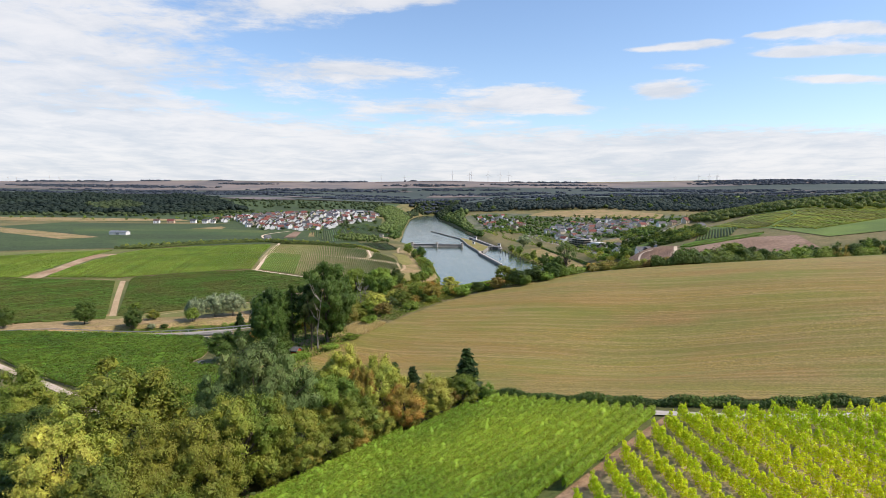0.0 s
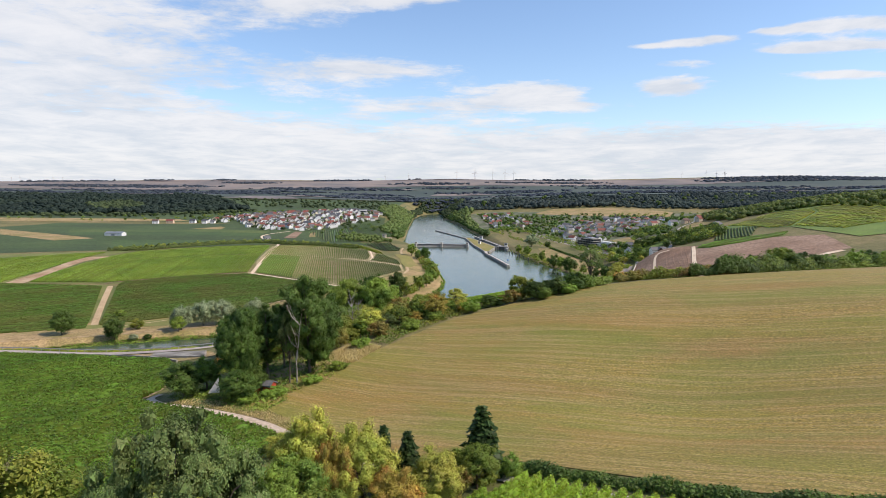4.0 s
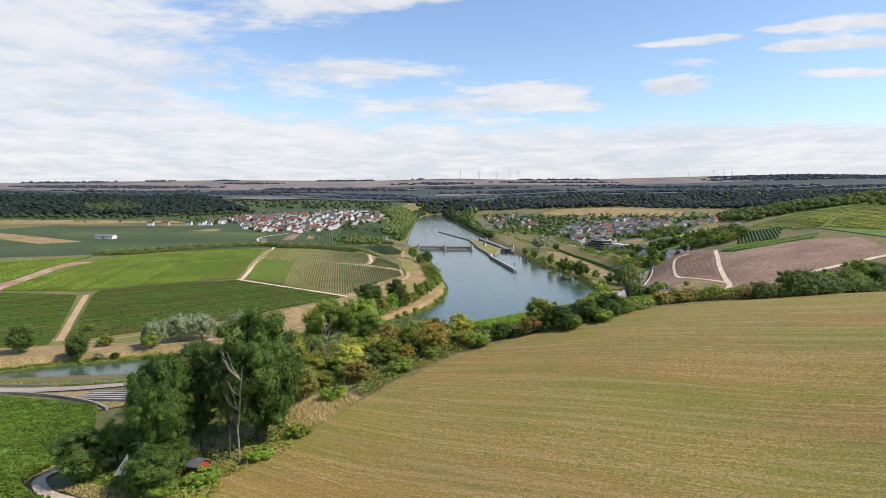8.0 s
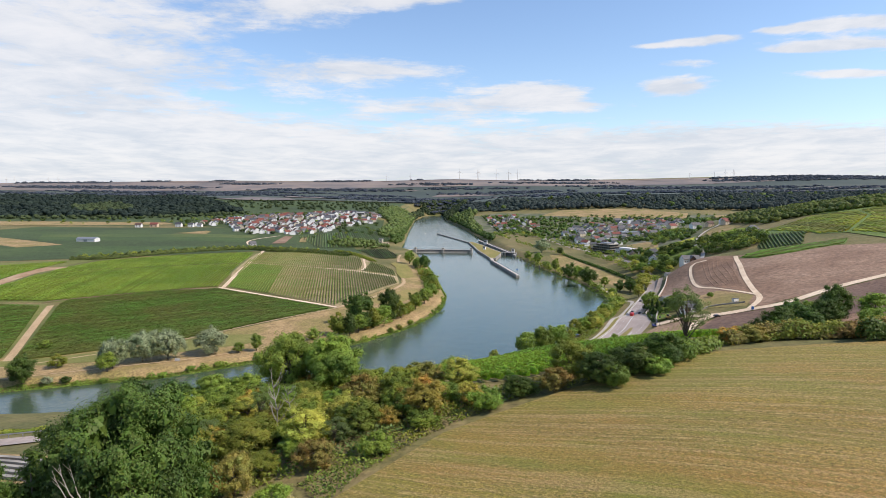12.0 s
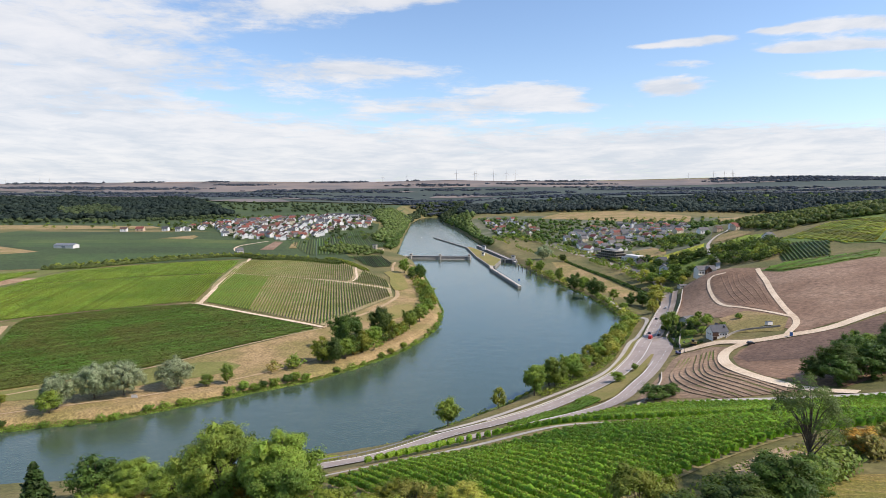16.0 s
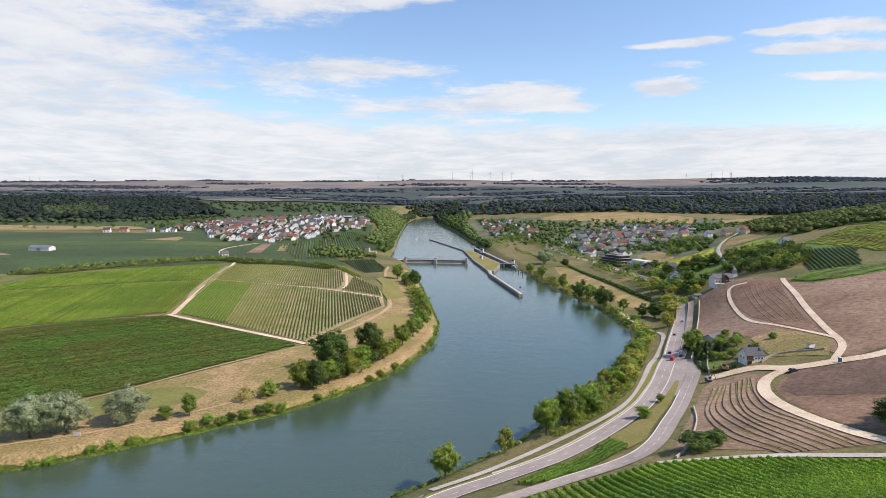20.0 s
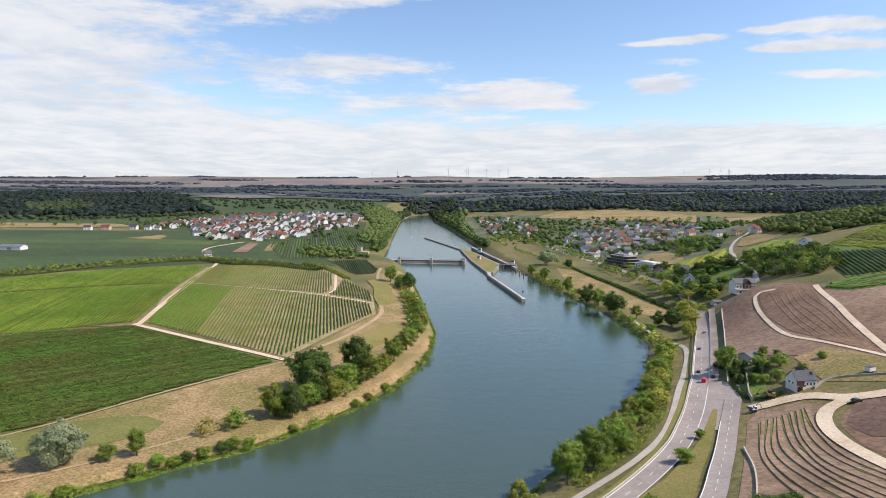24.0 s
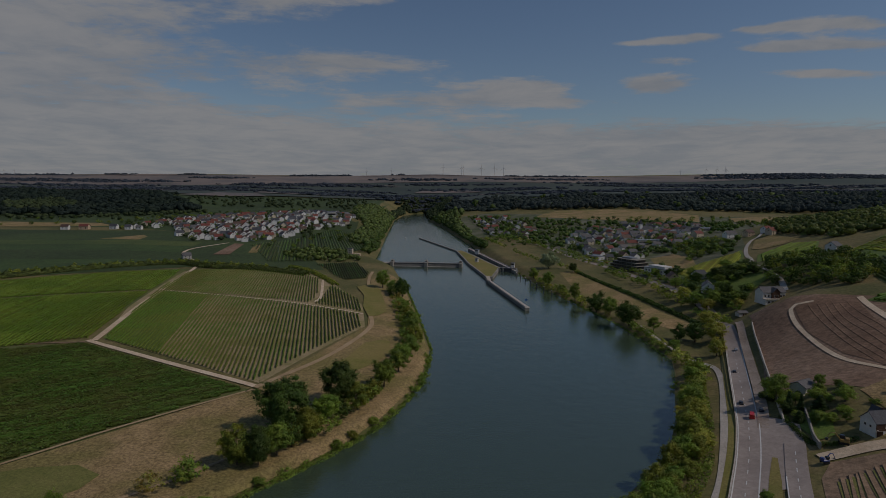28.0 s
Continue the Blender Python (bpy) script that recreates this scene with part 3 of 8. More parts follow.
for nm, ln, w in (("dirt_road", DIRT_ROAD, 6.2), ("dirt_track", DIRT_LOOP, 2.5), ("dirt_track_south", DIRT_SOUTH, 5.4), ("dirt_track_east", DIRT_EAST, 3.6)):
    ribbon(nm, ln, w, M["dirtroad"], 0.45, "pale crushed-stone construction track", "track")
ribbon("west_lane", [(-150, 192), (-118, 167), (-94, 147), (-72, 128)], 2.4, M["lane"], 0.25, "pale lane below the slope vines", "lane", 2.0, drape=True)
ribbon("field_lane", [(-79.2, 192), (-80.3, 189.5), (-78.8, 185.7), (-72.1, 178.6), (-65, 174.4), (-59.5, 171.5), (-49.1, 166.1), (-44.5, 163.3), (-36, 156.5), (-20, 138), (5, 123)], 2.3, M["lane"], 0.35, "pale lane winding round trees below field", "lane", 1.2, drape=True)
ribbon("vine_lane", VINE_LANE, 2.2, M["concrete"], 0.25, "pale lane between hedge and vines", "lane")

# ---- fields ----
patch("hay_field", [(8, 126), (-18, 141), (-33, 160), (-42, 167), (-60, 177), (-52, 183), (-45, 186), (-34, 196), (-21, 204), (0, 226), (21, 236), (40, 243), (59, 250), (92, 243), (140, 264), (190, 262), (230, 200), (200, 110), (120, 84), (70, 96), (40, 106), (12, 126)], M["dry"], 0.15, 4, "wide dry mown hay field with faint swaths")
patch("lane_side", [(-71, 180), (-64, 175.6), (-58.5, 172.8), (-48.5, 167.5), (-43, 164.4), (-36, 158.4), (-30, 151.5), (-27, 154), (-33, 161), (-42, 168), (-50, 172), (-58, 178), (-66, 181)], M["tan"], 0.22, 2, "dry grass between lane and hay field", "verge")
patch("bank_meadow", [(-300, 386), (-264, 404), (-233, 419.5), (-211, 427), (-187, 435), (-165, 441.5), (-141, 457), (-122, 470), (-102, 485), (-80, 501), (-64, 518), (-46, 543), (-31, 568), (-20, 598), (-11.5, 630), (-7.5, 668), (-6.5, 700), (-16, 790), (-28, 894), (-42, 984), (-60, 1000), (-70, 949), (-50, 735), (-90, 600), (-180, 508), (-330, 440), (-520, 360), (-420, 328)], M["tan"], 0.45, 6, "dry straw-coloured river bank meadow")
ribbon("bank_edge", [(x - 5.0, y + 5.0) for x, y in LEFT_BANK[4:14]] + [(-70, 520), (-51, 544), (-36, 570), (-25, 600), (-16, 632), (-12, 672), (-12, 702), (-22, 792), (-34, 890)], 11.0, M["tan"], 0.5, "dry straw-coloured edge of the river bank", "bank", 3.0, cross=9, drape=True)
patch("left_green_strip", [(-420, 404), (-330, 432), (-250, 452), (-210, 462), (-178, 476), (-156, 489), (-138, 497), (-126, 507), (-124, 517), (-136, 524), (-152, 522), (-170, 516), (-184, 504), (-222, 480), (-262, 462), (-340, 446)], M["mown"], 0.62, 5, "mown green strip behind river bank trees")
patch("vine_plot_near", [(-178, 510), (-94, 598), (-215, 668), (-290, 655), (-318, 588), (-256, 452), (-240, 470)], M["vinegrass"], 0.15, 6, "ground below near plain vines")
patch("vine_plot_striped", [(-212, 680), (-92, 607), (-52, 735), (-62, 805), (-112, 925), (-160, 985), (-268, 965), (-280, 900)], M["vinesoil"], 0.15, 6, "ground between striped vine rows")
patch("vine_plot_west", [(-222, 680), (-276, 970), (-330, 950), (-440, 868), (-452, 780), (-420, 640), (-410, 600), (-322, 602), (-290, 662)], M["palegreen_low"], 0.2, 8, "green plots of young vines")
patch("vine_plot_far_west", [(-326, 594), (-414, 598), (-424, 640), (-456, 780), (-446, 868), (-480, 860), (-660, 760), (-660, 560), (-420, 400), (-262, 452)], M["palegreen_low"], 0.2, 8, "green vine plots on the plain")
patch("plain_fields", [(-280, 985), (-130, 1000), (-180, 1150), (-280, 1260), (-520, 1420), (-900, 1400), (-1000, 1000), (-640, 800), (-440, 890)], M["farfield"], 0.3, 16, "flat green fields before village")
patch("river_field", [(150, 1010), (168, 1013), (204, 758), (184, 738), (160, 800), (146, 900)], M["tan"], 0.2, 8, "dry straw field beside avenue")
patch("dirt_slope", [(152, 572), (176, 616), (206, 680), (224, 722), (245, 700), (268, 668), (290, 630), (330, 632), (360, 600), (330, 516), (250, 502), (196, 492), (194, 520), (180, 545), (165, 570)], M["soil"], 0.2, 6, "bare graded brown soil slope")
patch("ploughed_plot", [(168, 490), (190, 487), (215, 485), (252, 496), (300, 505), (290, 440), (210, 430), (175, 440), (150, 456), (152, 472)], M["ploughed"], 0.2, 6, "dark red ploughed plot")
patch("terrace_plot", [(80, 411), (102, 449), (127, 494), (136, 503), (152, 500), (160, 491), (146, 476), (137, 449), (132, 416), (139, 390), (108, 392)], M["terrace"], 0.15, 4, "red soil terraces")

# ---- building blocks ----
rnd = random.Random(7)
nr = np.random.default_rng(11)


def part(name, bm, mat, parent, label=""):
    """Links a bmesh as one mesh object under a thing or part."""
    me = bpy.data.meshes.new(name)
    bm.to_mesh(me)
    bm.free()
    me.materials.append(mat)
    ob = new(name, me)
    ob.parent = parent
    if label:
        ob["label"] = label
    return ob


def raw_part(name, verts, faces, mat, parent, label="", smooth=False):
    ob = mesh_object(name, verts, faces, mat, parent, smooth)
    if label:
        ob["label"] = label
    return ob


def box_bm(x0, y0, z0, x1, y1, z1, bev=0.0, bm=None):
    own = bm is None
    bm = bm or bmesh.new()
    r = bmesh.ops.create_cube(bm, size=1.0)
    for v in r["verts"]:
        v.co = Vector(((x0 + x1) / 2 + v.co.x * (x1 - x0), (y0 + y1) / 2 + v.co.y * (y1 - y0), (z0 + z1) / 2 + v.co.z * (z1 - z0)))
    if bev and own:
        bmesh.ops.bevel(bm, geom=bm.edges[:], offset=bev, segments=1, affect="EDGES")
    return bm


def tube_bm(pts, radii, sides=7, bm=None):
    """A tapered tube along a line of points."""
    bm = bm or bmesh.new()
    rings = []
    for i, (p, r) in enumerate(zip(pts, radii)):
        p = Vector(p)
        d = (Vector(pts[min(i + 1, len(pts) - 1)]) - Vector(pts[max(i - 1, 0)])).normalized()
        q = d.to_track_quat("Z", "Y")
        rings.append([bm.verts.new(p + q @ Vector((math.cos(a) * r, math.sin(a) * r, 0))) for a in [2 * math.pi * k / sides for k in range(sides)]])
    for a, b in zip(rings, rings[1:]):
        for k in range(sides):
            bm.faces.new((a[k], a[(k + 1) % sides], b[(k + 1) % sides], b[k]))
    bm.faces.new(rings[-1])
    bm.faces.new(rings[0][::-1])
    return bm


def leaf_tris(centres, normals, size, rng, slim=1.0):
    """Small leaf sprays: one three-cornered blade at each centre."""
    n_ = len(centres)
    nrm = normals / np.maximum(np.linalg.norm(normals, axis=1), 1e-6)[:, None]
    t = rng.normal(size=(n_, 3))
    t -= nrm * (t * nrm).sum(1)[:, None]
    t /= np.maximum(np.linalg.norm(t, axis=1), 1e-6)[:, None]
    b = np.cross(nrm, t)
    s = (size * rng.uniform(0.65, 1.3, n_))[:, None]
    a = slim * rng.uniform(0.45, 0.75, n_)[:, None]
    v = np.stack([centres + t * s * 0.62, centres - t * s * 0.42 + b * s * a * 0.8, centres - t * s * 0.42 - b * s * a * 0.8], 1).reshape(-1, 3)
    return v, np.arange(3 * n_).reshape(-1, 3)


def fast_mesh(name, v, f, mat, parent=None):
    """A mesh of many four- or three-cornered faces."""
    me = bpy.data.meshes.new(name)
    k = f.shape[1]
    me.vertices.add(len(v))
    me.vertices.foreach_set("co", np.ascontiguousarray(v, np.float32).ravel())
    me.loops.add(f.size)
    me.loops.foreach_set("vertex_index", np.ascontiguousarray(f, np.int32).ravel())
    me.polygons.add(len(f))
    me.polygons.foreach_set("loop_start", np.arange(0, f.size, k, dtype=np.int32))
    me.update(calc_edges=True)
    me.materials.append(mat)
    ob = new(name, me)
    if parent is not None:
        ob.parent = parent
    return ob


def crown_points(rng, h, r, base, clumps, per, clump_r, top=1.0, droop=0.0):
    """Leaf centres, facing directions and sizes of a crown 2r wide between base and h: leafy pads round a dense inside."""
    cz, hz = (base + h) / 2, (h - base) / 2
    d = rng.normal(size=(clumps, 3)) + (0, 0, 0.15)
    d /= np.linalg.norm(d, axis=1)[:, None]
    rad = rng.uniform(0.30, 1.0, clumps) ** 0.45
    taper = 1 - np.clip(d[:, 2], 0, 1) * (1 - top)
    turn, up = np.arctan2(d[:, 1], d[:, 0]), d[:, 2]
    ph = rng.uniform(0, 6.283, 4)
    lobes = 1 + 0.16 * np.sin(3 * turn + ph[0]) * np.cos(3 * up + ph[1]) + 0.12 * np.sin(5 * turn + ph[2] + 4 * up) + 0.08 * np.sin(7 * up + ph[3])
    reach = 1 - clump_r * 0.75
    cc = d * (rad * lobes)[:, None] * np.array([r * reach, r * reach, hz * reach]) * np.c_[taper, taper, np.ones(clumps)]
    cc += rng.normal(size=cc.shape) * r * 0.05 + (0, 0, cz)
    crad = clump_r * r * rng.uniform(0.6, 1.15, clumps)
    outward = (cc - (0, 0, cz)) / np.maximum(np.linalg.norm(cc - (0, 0, cz), axis=1), 1e-6)[:, None]
    n_ = clumps * per
    e = rng.normal(size=(n_, 3)) + np.repeat(outward, per, 0) * 0.8 + (0, 0, 0.4)
    e /= np.linalg.norm(e, axis=1)[:, None]
    k1, k2 = (np.repeat(rng.normal(size=(clumps, 3)), per, 0) * g for g in (2.4, 4.5))
    wob = 1 + 0.24 * np.sin((e * k1).sum(1)) + 0.16 * np.sin((e * k2).sum(1) + 1.3)
    q = np.repeat(cc, per, 0) + e * (np.repeat(crad, per) * wob * rng.uniform(0.70, 1.10, n_))[:, None] * (1, 1, 0.78)
    nn = e + np.repeat(outward, per, 0) * 0.35 + (0, 0, 0.2) + rng.normal(size=e.shape) * 0.42
    # larger dark leaves inside each pad close it against the light
    fill = max(8, per // 3)
    g = rng.normal(size=(clumps * fill, 3))
    g /= np.linalg.norm(g, axis=1)[:, None]
    qf = np.repeat(cc, fill, 0) + g * (np.repeat(crad, fill) * rng.uniform(0.1, 0.62, clumps * fill))[:, None] * (1, 1, 0.78)
    big_ = np.repeat(crad, fill) * rng.uniform(0.38, 0.62, clumps * fill)
    q, nn = np.concatenate([q, qf]), np.concatenate([nn, g + rng.normal(size=g.shape) * 0.3])
    q[:, 2] -= droop * np.hypot(q[:, 0], q[:, 1]) * rng.uniform(0, 1, len(q))
    q[:, 2] = np.maximum(q[:, 2], 0.12)
    return q, nn, cc, n_, big_


KIND = {
    # kind: material, crown base share, width to height, clumps, leaves a clump, clump size, leaf size (for 10 m), top
    "oak": ("oak", 0.06, 0.46, 90, 62, 0.30, 0.50, 0.9, "dark green broadleaved tree with dense rounded crown"),
    "green": ("green", 0.12, 0.44, 80, 60, 0.29, 0.48, 0.85, "fresh green broadleaved tree with loose crown"),
    "autumn": ("autumn", 0.05, 0.52, 80, 58, 0.27, 0.46, 0.9, "olive and ochre autumn-tinged bushy tree"),
    "yellow": ("yellow", 0.06, 0.46, 75, 58, 0.27, 0.44, 0.8, "yellow-green small tree turning for autumn"),
    "ochre": ("ochre", 0.03, 0.55, 75, 58, 0.27, 0.44, 0.9, "orange and yellow autumn shrub with loose crown"),
    "rust": ("rust", 0.03, 0.62, 70, 58, 0.27, 0.44, 0.95, "rust-brown and green thorny shrub"),
    "willow": ("willow", 0.10, 0.55, 85, 64, 0.27, 0.44, 0.95, "silver-grey willow with dense rounded crown"),
    "pine": ("pine", 0.03, 0.52, 80, 60, 0.25, 0.40, 0.95, "grey-green pine with tufted open crown"),
    "bush": ("green", 0.0, 0.75, 60, 60, 0.30, 0.60, 1.0, "low dense green bush"),
    "sparse": ("scrub", 0.35, 0.40, 34, 50, 0.24, 0.42, 0.9, "thin half-bare tree with open airy crown"),
    "poplar": ("oak", 0.10, 0.17, 60, 60, 0.34, 0.42, 0.6, "slender upright dark green tree"),
}
PROTO, FAR = {}, {}


def tree_proto(kind, far, variant):
    mat, base, wide, clumps, per, cr, ls, top, label = KIND[kind]
    rng = np.random.default_rng(hash((len(kind), ord(kind[0]), ord(kind[-1]), far, variant)) % 99991)
    h, r = 10.0, 10.0 * wide
    clumps, per, ls = {3: (int(clumps * 1.3), 90, ls * 0.46), 0: (int(clumps * 1.2), 120, ls * 0.40), 1: (int(clumps * 0.8), 60, ls * 0.66), 2: (int(clumps * 1.9), 170, ls * 0.30), 4: (int(clumps * 2.6), 200, ls * 0.21)}[far]
    cr *= {1: 1.1, 3: 0.95, 0: 0.95, 2: 0.80, 4: 0.70}[far]
    q, nn, cc, outer, big_ = crown_points(rng, h, r, base * h, clumps, per, cr, top, 0.12 if kind == "willow" else 0.0)
    if kind == "sparse":
        q, nn, big_ = q[:outer], nn[:outer], big_[:0]
    v, f = leaf_tris(q, nn, np.r_[np.full(outer, ls), big_], rng)
    root = new("bush" if kind in ("bush", "rust") else "tree")
    bm = bmesh.new()
    tr = 0.16 + 0.05 * rng.random()
    lean = rng.normal(size=2) * 0.25
    tube_bm([(0, 0, -0.3), (lean[0] * 0.3, lean[1] * 0.3, h * 0.25), (lean[0], lean[1], h * 0.55), (lean[0] * 1.3, lean[1] * 1.3, h * 0.85)], [tr * 1.5, tr, tr * 0.65, tr * 0.2], 6 if far in (1, 3) else 8, bm)
    for c in cc[rng.permutation(len(cc))[:22 if kind == "sparse" else (5 if far in (1, 3) else 16)]]:
        s = np.array([lean[0] * 0.5, lean[1] * 0.5, h * rng.uniform(0.15, 0.5)])
        mid_ = (s + c) / 2 + (0, 0, 0.08 * h * rng.random())
        tube_bm([tuple(s), tuple(mid_), tuple(c)], [tr * 0.5, tr * 0.3, tr * 0.08], 5, bm)
    part("trunk", bm, M["bark"], root)
    fast_mesh("crown", v, f, M[mat], root)
    return tagged(root, label, "bush" if kind in ("bush", "rust") else "tree", "trees of the valley")


def conifer_proto(variant):
    rng = np.random.default_rng(50 + variant)
    h = 10.0
    root = new("conifer")
    part("trunk", tube_bm([(0, 0, -0.3), (0, 0, h * 0.5), (0, 0, h * 0.98)], [0.2, 0.13, 0.02], 7), M["bark"], root)
    qs, ns = [], []
    for lvl in np.linspace(0.06, 0.98, 26):
        rr = 2.5 * (1 - lvl) ** 0.68 + 0.12
        for a in rng.uniform(0, 6.283, int(7 + 9 * (1 - lvl))):
            k = int(12 * (1 - lvl) + 5)
            s = rng.uniform(0.25, 1.0, k) * rr * rng.uniform(0.8, 1.1)
            pts = np.c_[np.cos(a) * s, np.sin(a) * s, lvl * h - s * 0.28] + rng.normal(size=(k, 3)) * 0.10
            qs.append(pts)
            ns.append(np.c_[np.full(k, np.cos(a) * 0.5), np.full(k, np.sin(a) * 0.5), np.full(k, 0.8)] + rng.normal(size=(k, 3)) * 0.5)
    v, f = leaf_tris(np.concatenate(qs), np.concatenate(ns), 0.62, rng)
    fast_mesh("crown", v, f, M["conifer"], root)
    return tagged(root, "dark green spruce with pointed crown", "tree", "trees of the valley")


def plant(kind, x, y, height, width=None, far=False, z=None):
    """Sets one tree of a kind on the ground."""
    variant = rnd.randrange(2)
    if far:
        zf = h1(x, y) if z is None else z
        FAR.setdefault((kind, variant), []).append((x, y, zf, rnd.uniform(0, 6.283), (width or height * 2 * KIND[kind][2]) / (20 * KIND[kind][2]), height / 10))
        return None
    mid_way = (3 if height > 14 and y < 620 else 1) if y > 315 else (4 if height > 19 and kind == "oak" else 2 if height > 12 else 0)
    key = (kind, mid_way, variant)
    z = h1(x, y) if z is None else z
    wide = 0.24 if kind == "conifer" else KIND[kind][2]
    sw = (width / 2 / (10 * wide)) if width else height / 10
    m = Matrix.Translation((x, y, z)) @ Matrix.Rotation(rnd.uniform(0, 6.283), 4, "Z") @ Matrix.Diagonal((sw, sw, height / 10, 1))
    if key not in PROTO:
        PROTO[key] = conifer_proto(variant) if kind == "conifer" else tree_proto(kind, mid_way, variant)
        PROTO[key].matrix_basis = m
        return PROTO[key]
    ob = copy_thing(PROTO[key], Matrix.Identity(4))
    ob.matrix_basis = m
    return ob


def plant_far():
    """The small far trees and bushes, too many to count: one mesh for each colour."""
    for kind in sorted({k for k, _ in FAR}):
        mat, base, wide, clumps, per, cr, ls, top, label = KIND[kind]
        vs, fs, n0 = [], [], 0
        for variant in (0, 1):
            rng = np.random.default_rng(900 + variant + len(kind))
            q, nn, _, outer, big_ = crown_points(rng, 10.0, 10.0 * wide, base * 10, max(18, clumps // 4), 20, cr * 1.25, top)
            v, f = leaf_tris(q, nn, np.r_[np.full(outer, ls * 1.5), big_], rng)
            for x, y, z, a, sw, sh in FAR.get((kind, variant), []):
                c, s = math.cos(a) * sw, math.sin(a) * sw
                vs.append(np.c_[v[:, 0] * c - v[:, 1] * s + x, v[:, 0] * s + v[:, 1] * c + y, v[:, 2] * sh + z])
                fs.append(f + n0)
                n0 += len(v)
        tagged(fast_mesh("small_trees", np.concatenate(vs), np.concatenate(fs), M[mat]), "many small " + label.split(" with")[0].replace("tree", "trees").replace("shrub", "shrubs") + " across the valley", "trees", kind="stuff")


def inside(poly, x, y):
    c = False
    for (ax, ay), (bx, by) in zip(poly, poly[1:] + poly[:1]):
        if (ay > y) != (by > y) and x < ax + (y - ay) / (by - ay) * (bx - ax):
            c = not c
    return c


def scatter(poly, spacing, jitter=0.42, keep=1.0, rng=rnd):
    xs, ys = [p[0] for p in poly], [p[1] for p in poly]
    out_ = []
    y = min(ys)
    while y < max(ys):
        x = min(xs)
        while x < max(xs):
            a, b = x + rng.uniform(-1, 1) * spacing * jitter, y + rng.uniform(-1, 1) * spacing * jitter
            if inside(poly, a, b) and rng.random() < keep:
                out_.append((a, b))
            x += spacing
        y += spacing
    return out_


# ---- single trees, stretch by stretch: kind, x, y, height, width ----
LEFT_BANK_TREES = [("oak", -66, 556, 25, 25), ("oak", -47, 584, 23.5, 20), ("autumn", -77, 526, 16.5, 15), ("oak", -69, 526, 16.5, 12), ("green", -64, 534, 14, 13), ("autumn", -55, 547, 15, 14), ("green", -50, 565, 14.5, 14), ("oak", -60, 541, 13, 12),
                   ("autumn", -38, 580, 14, 14), ("green", -28, 612, 16, 14), ("green", -22, 638, 13.5, 13.5), ("green", -53, 901, 19, 16.5), ("green", -42, 883, 13, 12), ("oak", -31, 863, 20, 16.5)]
LEFT_SHORE = [("bush", -116, 475, 4.5, 8), ("green", -110, 480, 5.5, 7), ("bush", -105, 483, 3.5, 7), ("oak", -101, 486, 4.5, 6), ("bush", -96, 490, 4, 8), ("oak", -90, 494.5, 5, 7), ("green", -86, 497, 5.5, 7), ("bush", -81, 501, 3.5, 6), ("bush", -66, 516, 3, 6), ("bush", -42.5, 547, 3.5, 6), ("autumn", -37, 556, 4, 6), ("green", -29.5, 570, 4, 6), ("bush", -160, 443, 3, 7), ("bush", -148, 452, 3.5, 6), ("bush", -135, 461, 3, 7), ("oak", -205, 429, 4, 6)]
BANK_ROW = [("green", -16, 672, 14, 13.5), ("autumn", -14, 703, 14, 13.5), ("green", -18, 746, 14, 14), ("green", -25, 792, 12, 13), ("green", -17, 725, 13, 12), ("autumn", -22, 770, 12, 12), ("bush", -30, 820, 7, 11), ("green", -20, 655, 12, 12), ("autumn", -32, 596, 10, 10)]
WILLOWS = [("willow", -190, 447, 19, 15.5), ("green", -189, 440, 12, 12), ("willow", -180, 461, 20, 21), ("willow", -168, 467, 20, 21), ("willow", -147, 478, 17.5, 21), ("green", -131, 482, 7.2, 8.6), ("green", -121, 486, 12, 8), ("oak", -264, 429, 18, 17), ("oak", -225, 424, 16, 15), ("autumn", -224, 451, 8.5, 12), ("willow", -213, 426, 5, 6.5), ("green", -256, 487, 7, 9), ("oak", -310, 410, 16, 15)]
SLOPE_FOOT = [("yellow", 222, 826, 12, 15), ("green", 223, 804, 12, 15), ("yellow", 224, 786, 12, 14), ("green", 235, 797, 11, 13), ("oak", 238, 780, 11, 13), ("green", 244, 779, 11, 12), ("oak", 249, 804, 11, 13), ("oak", 250, 780, 8, 11), ("oak", 268, 857, 12, 17),
              ("oak", 274, 843, 12, 17), ("green", 281, 841, 11, 15), ("oak", 286, 830, 11, 15), ("green", 310, 930, 9, 15), ("oak", 310, 890, 10, 15), ("oak", 236, 842, 10, 11), ("green", 232, 868, 10, 12), ("oak", 252, 870, 11, 14), ("green", 264, 905, 11, 14),
              ("oak", 250, 925, 12, 14), ("green", 245, 955, 10, 13), ("oak", 268, 950, 10, 14), ("oak", 240, 815, 7, 9), ("green", 258, 836, 9, 12), ("oak", 281, 870, 8, 12), ("yellow", 242, 770, 7, 10), ("green", 262, 792, 7, 11)]
RIGHT_BANK_TREES = [("green", 1, 421, 13, 13), ("autumn", 25, 440, 10, 8.3), ("green", 44, 455, 17, 12.5), ("green", 56, 466, 17, 14.5), ("green", 67, 479, 15, 14), ("autumn", 74, 500, 10, 11), ("autumn", 84, 512, 12, 11), ("green", 92, 520, 11, 12), ("autumn", 103, 542, 13, 14), ("yellow", 114, 559, 11, 13),
                    ("green", 122, 581, 12, 12), ("green", 140, 621, 10, 13), ("green", 148, 633, 9, 13), ("yellow", 190, 700, 15, 17), ("yellow", 176, 668, 12, 13), ("oak", 152, 762, 20, 24), ("oak", 141, 816, 19, 19)]
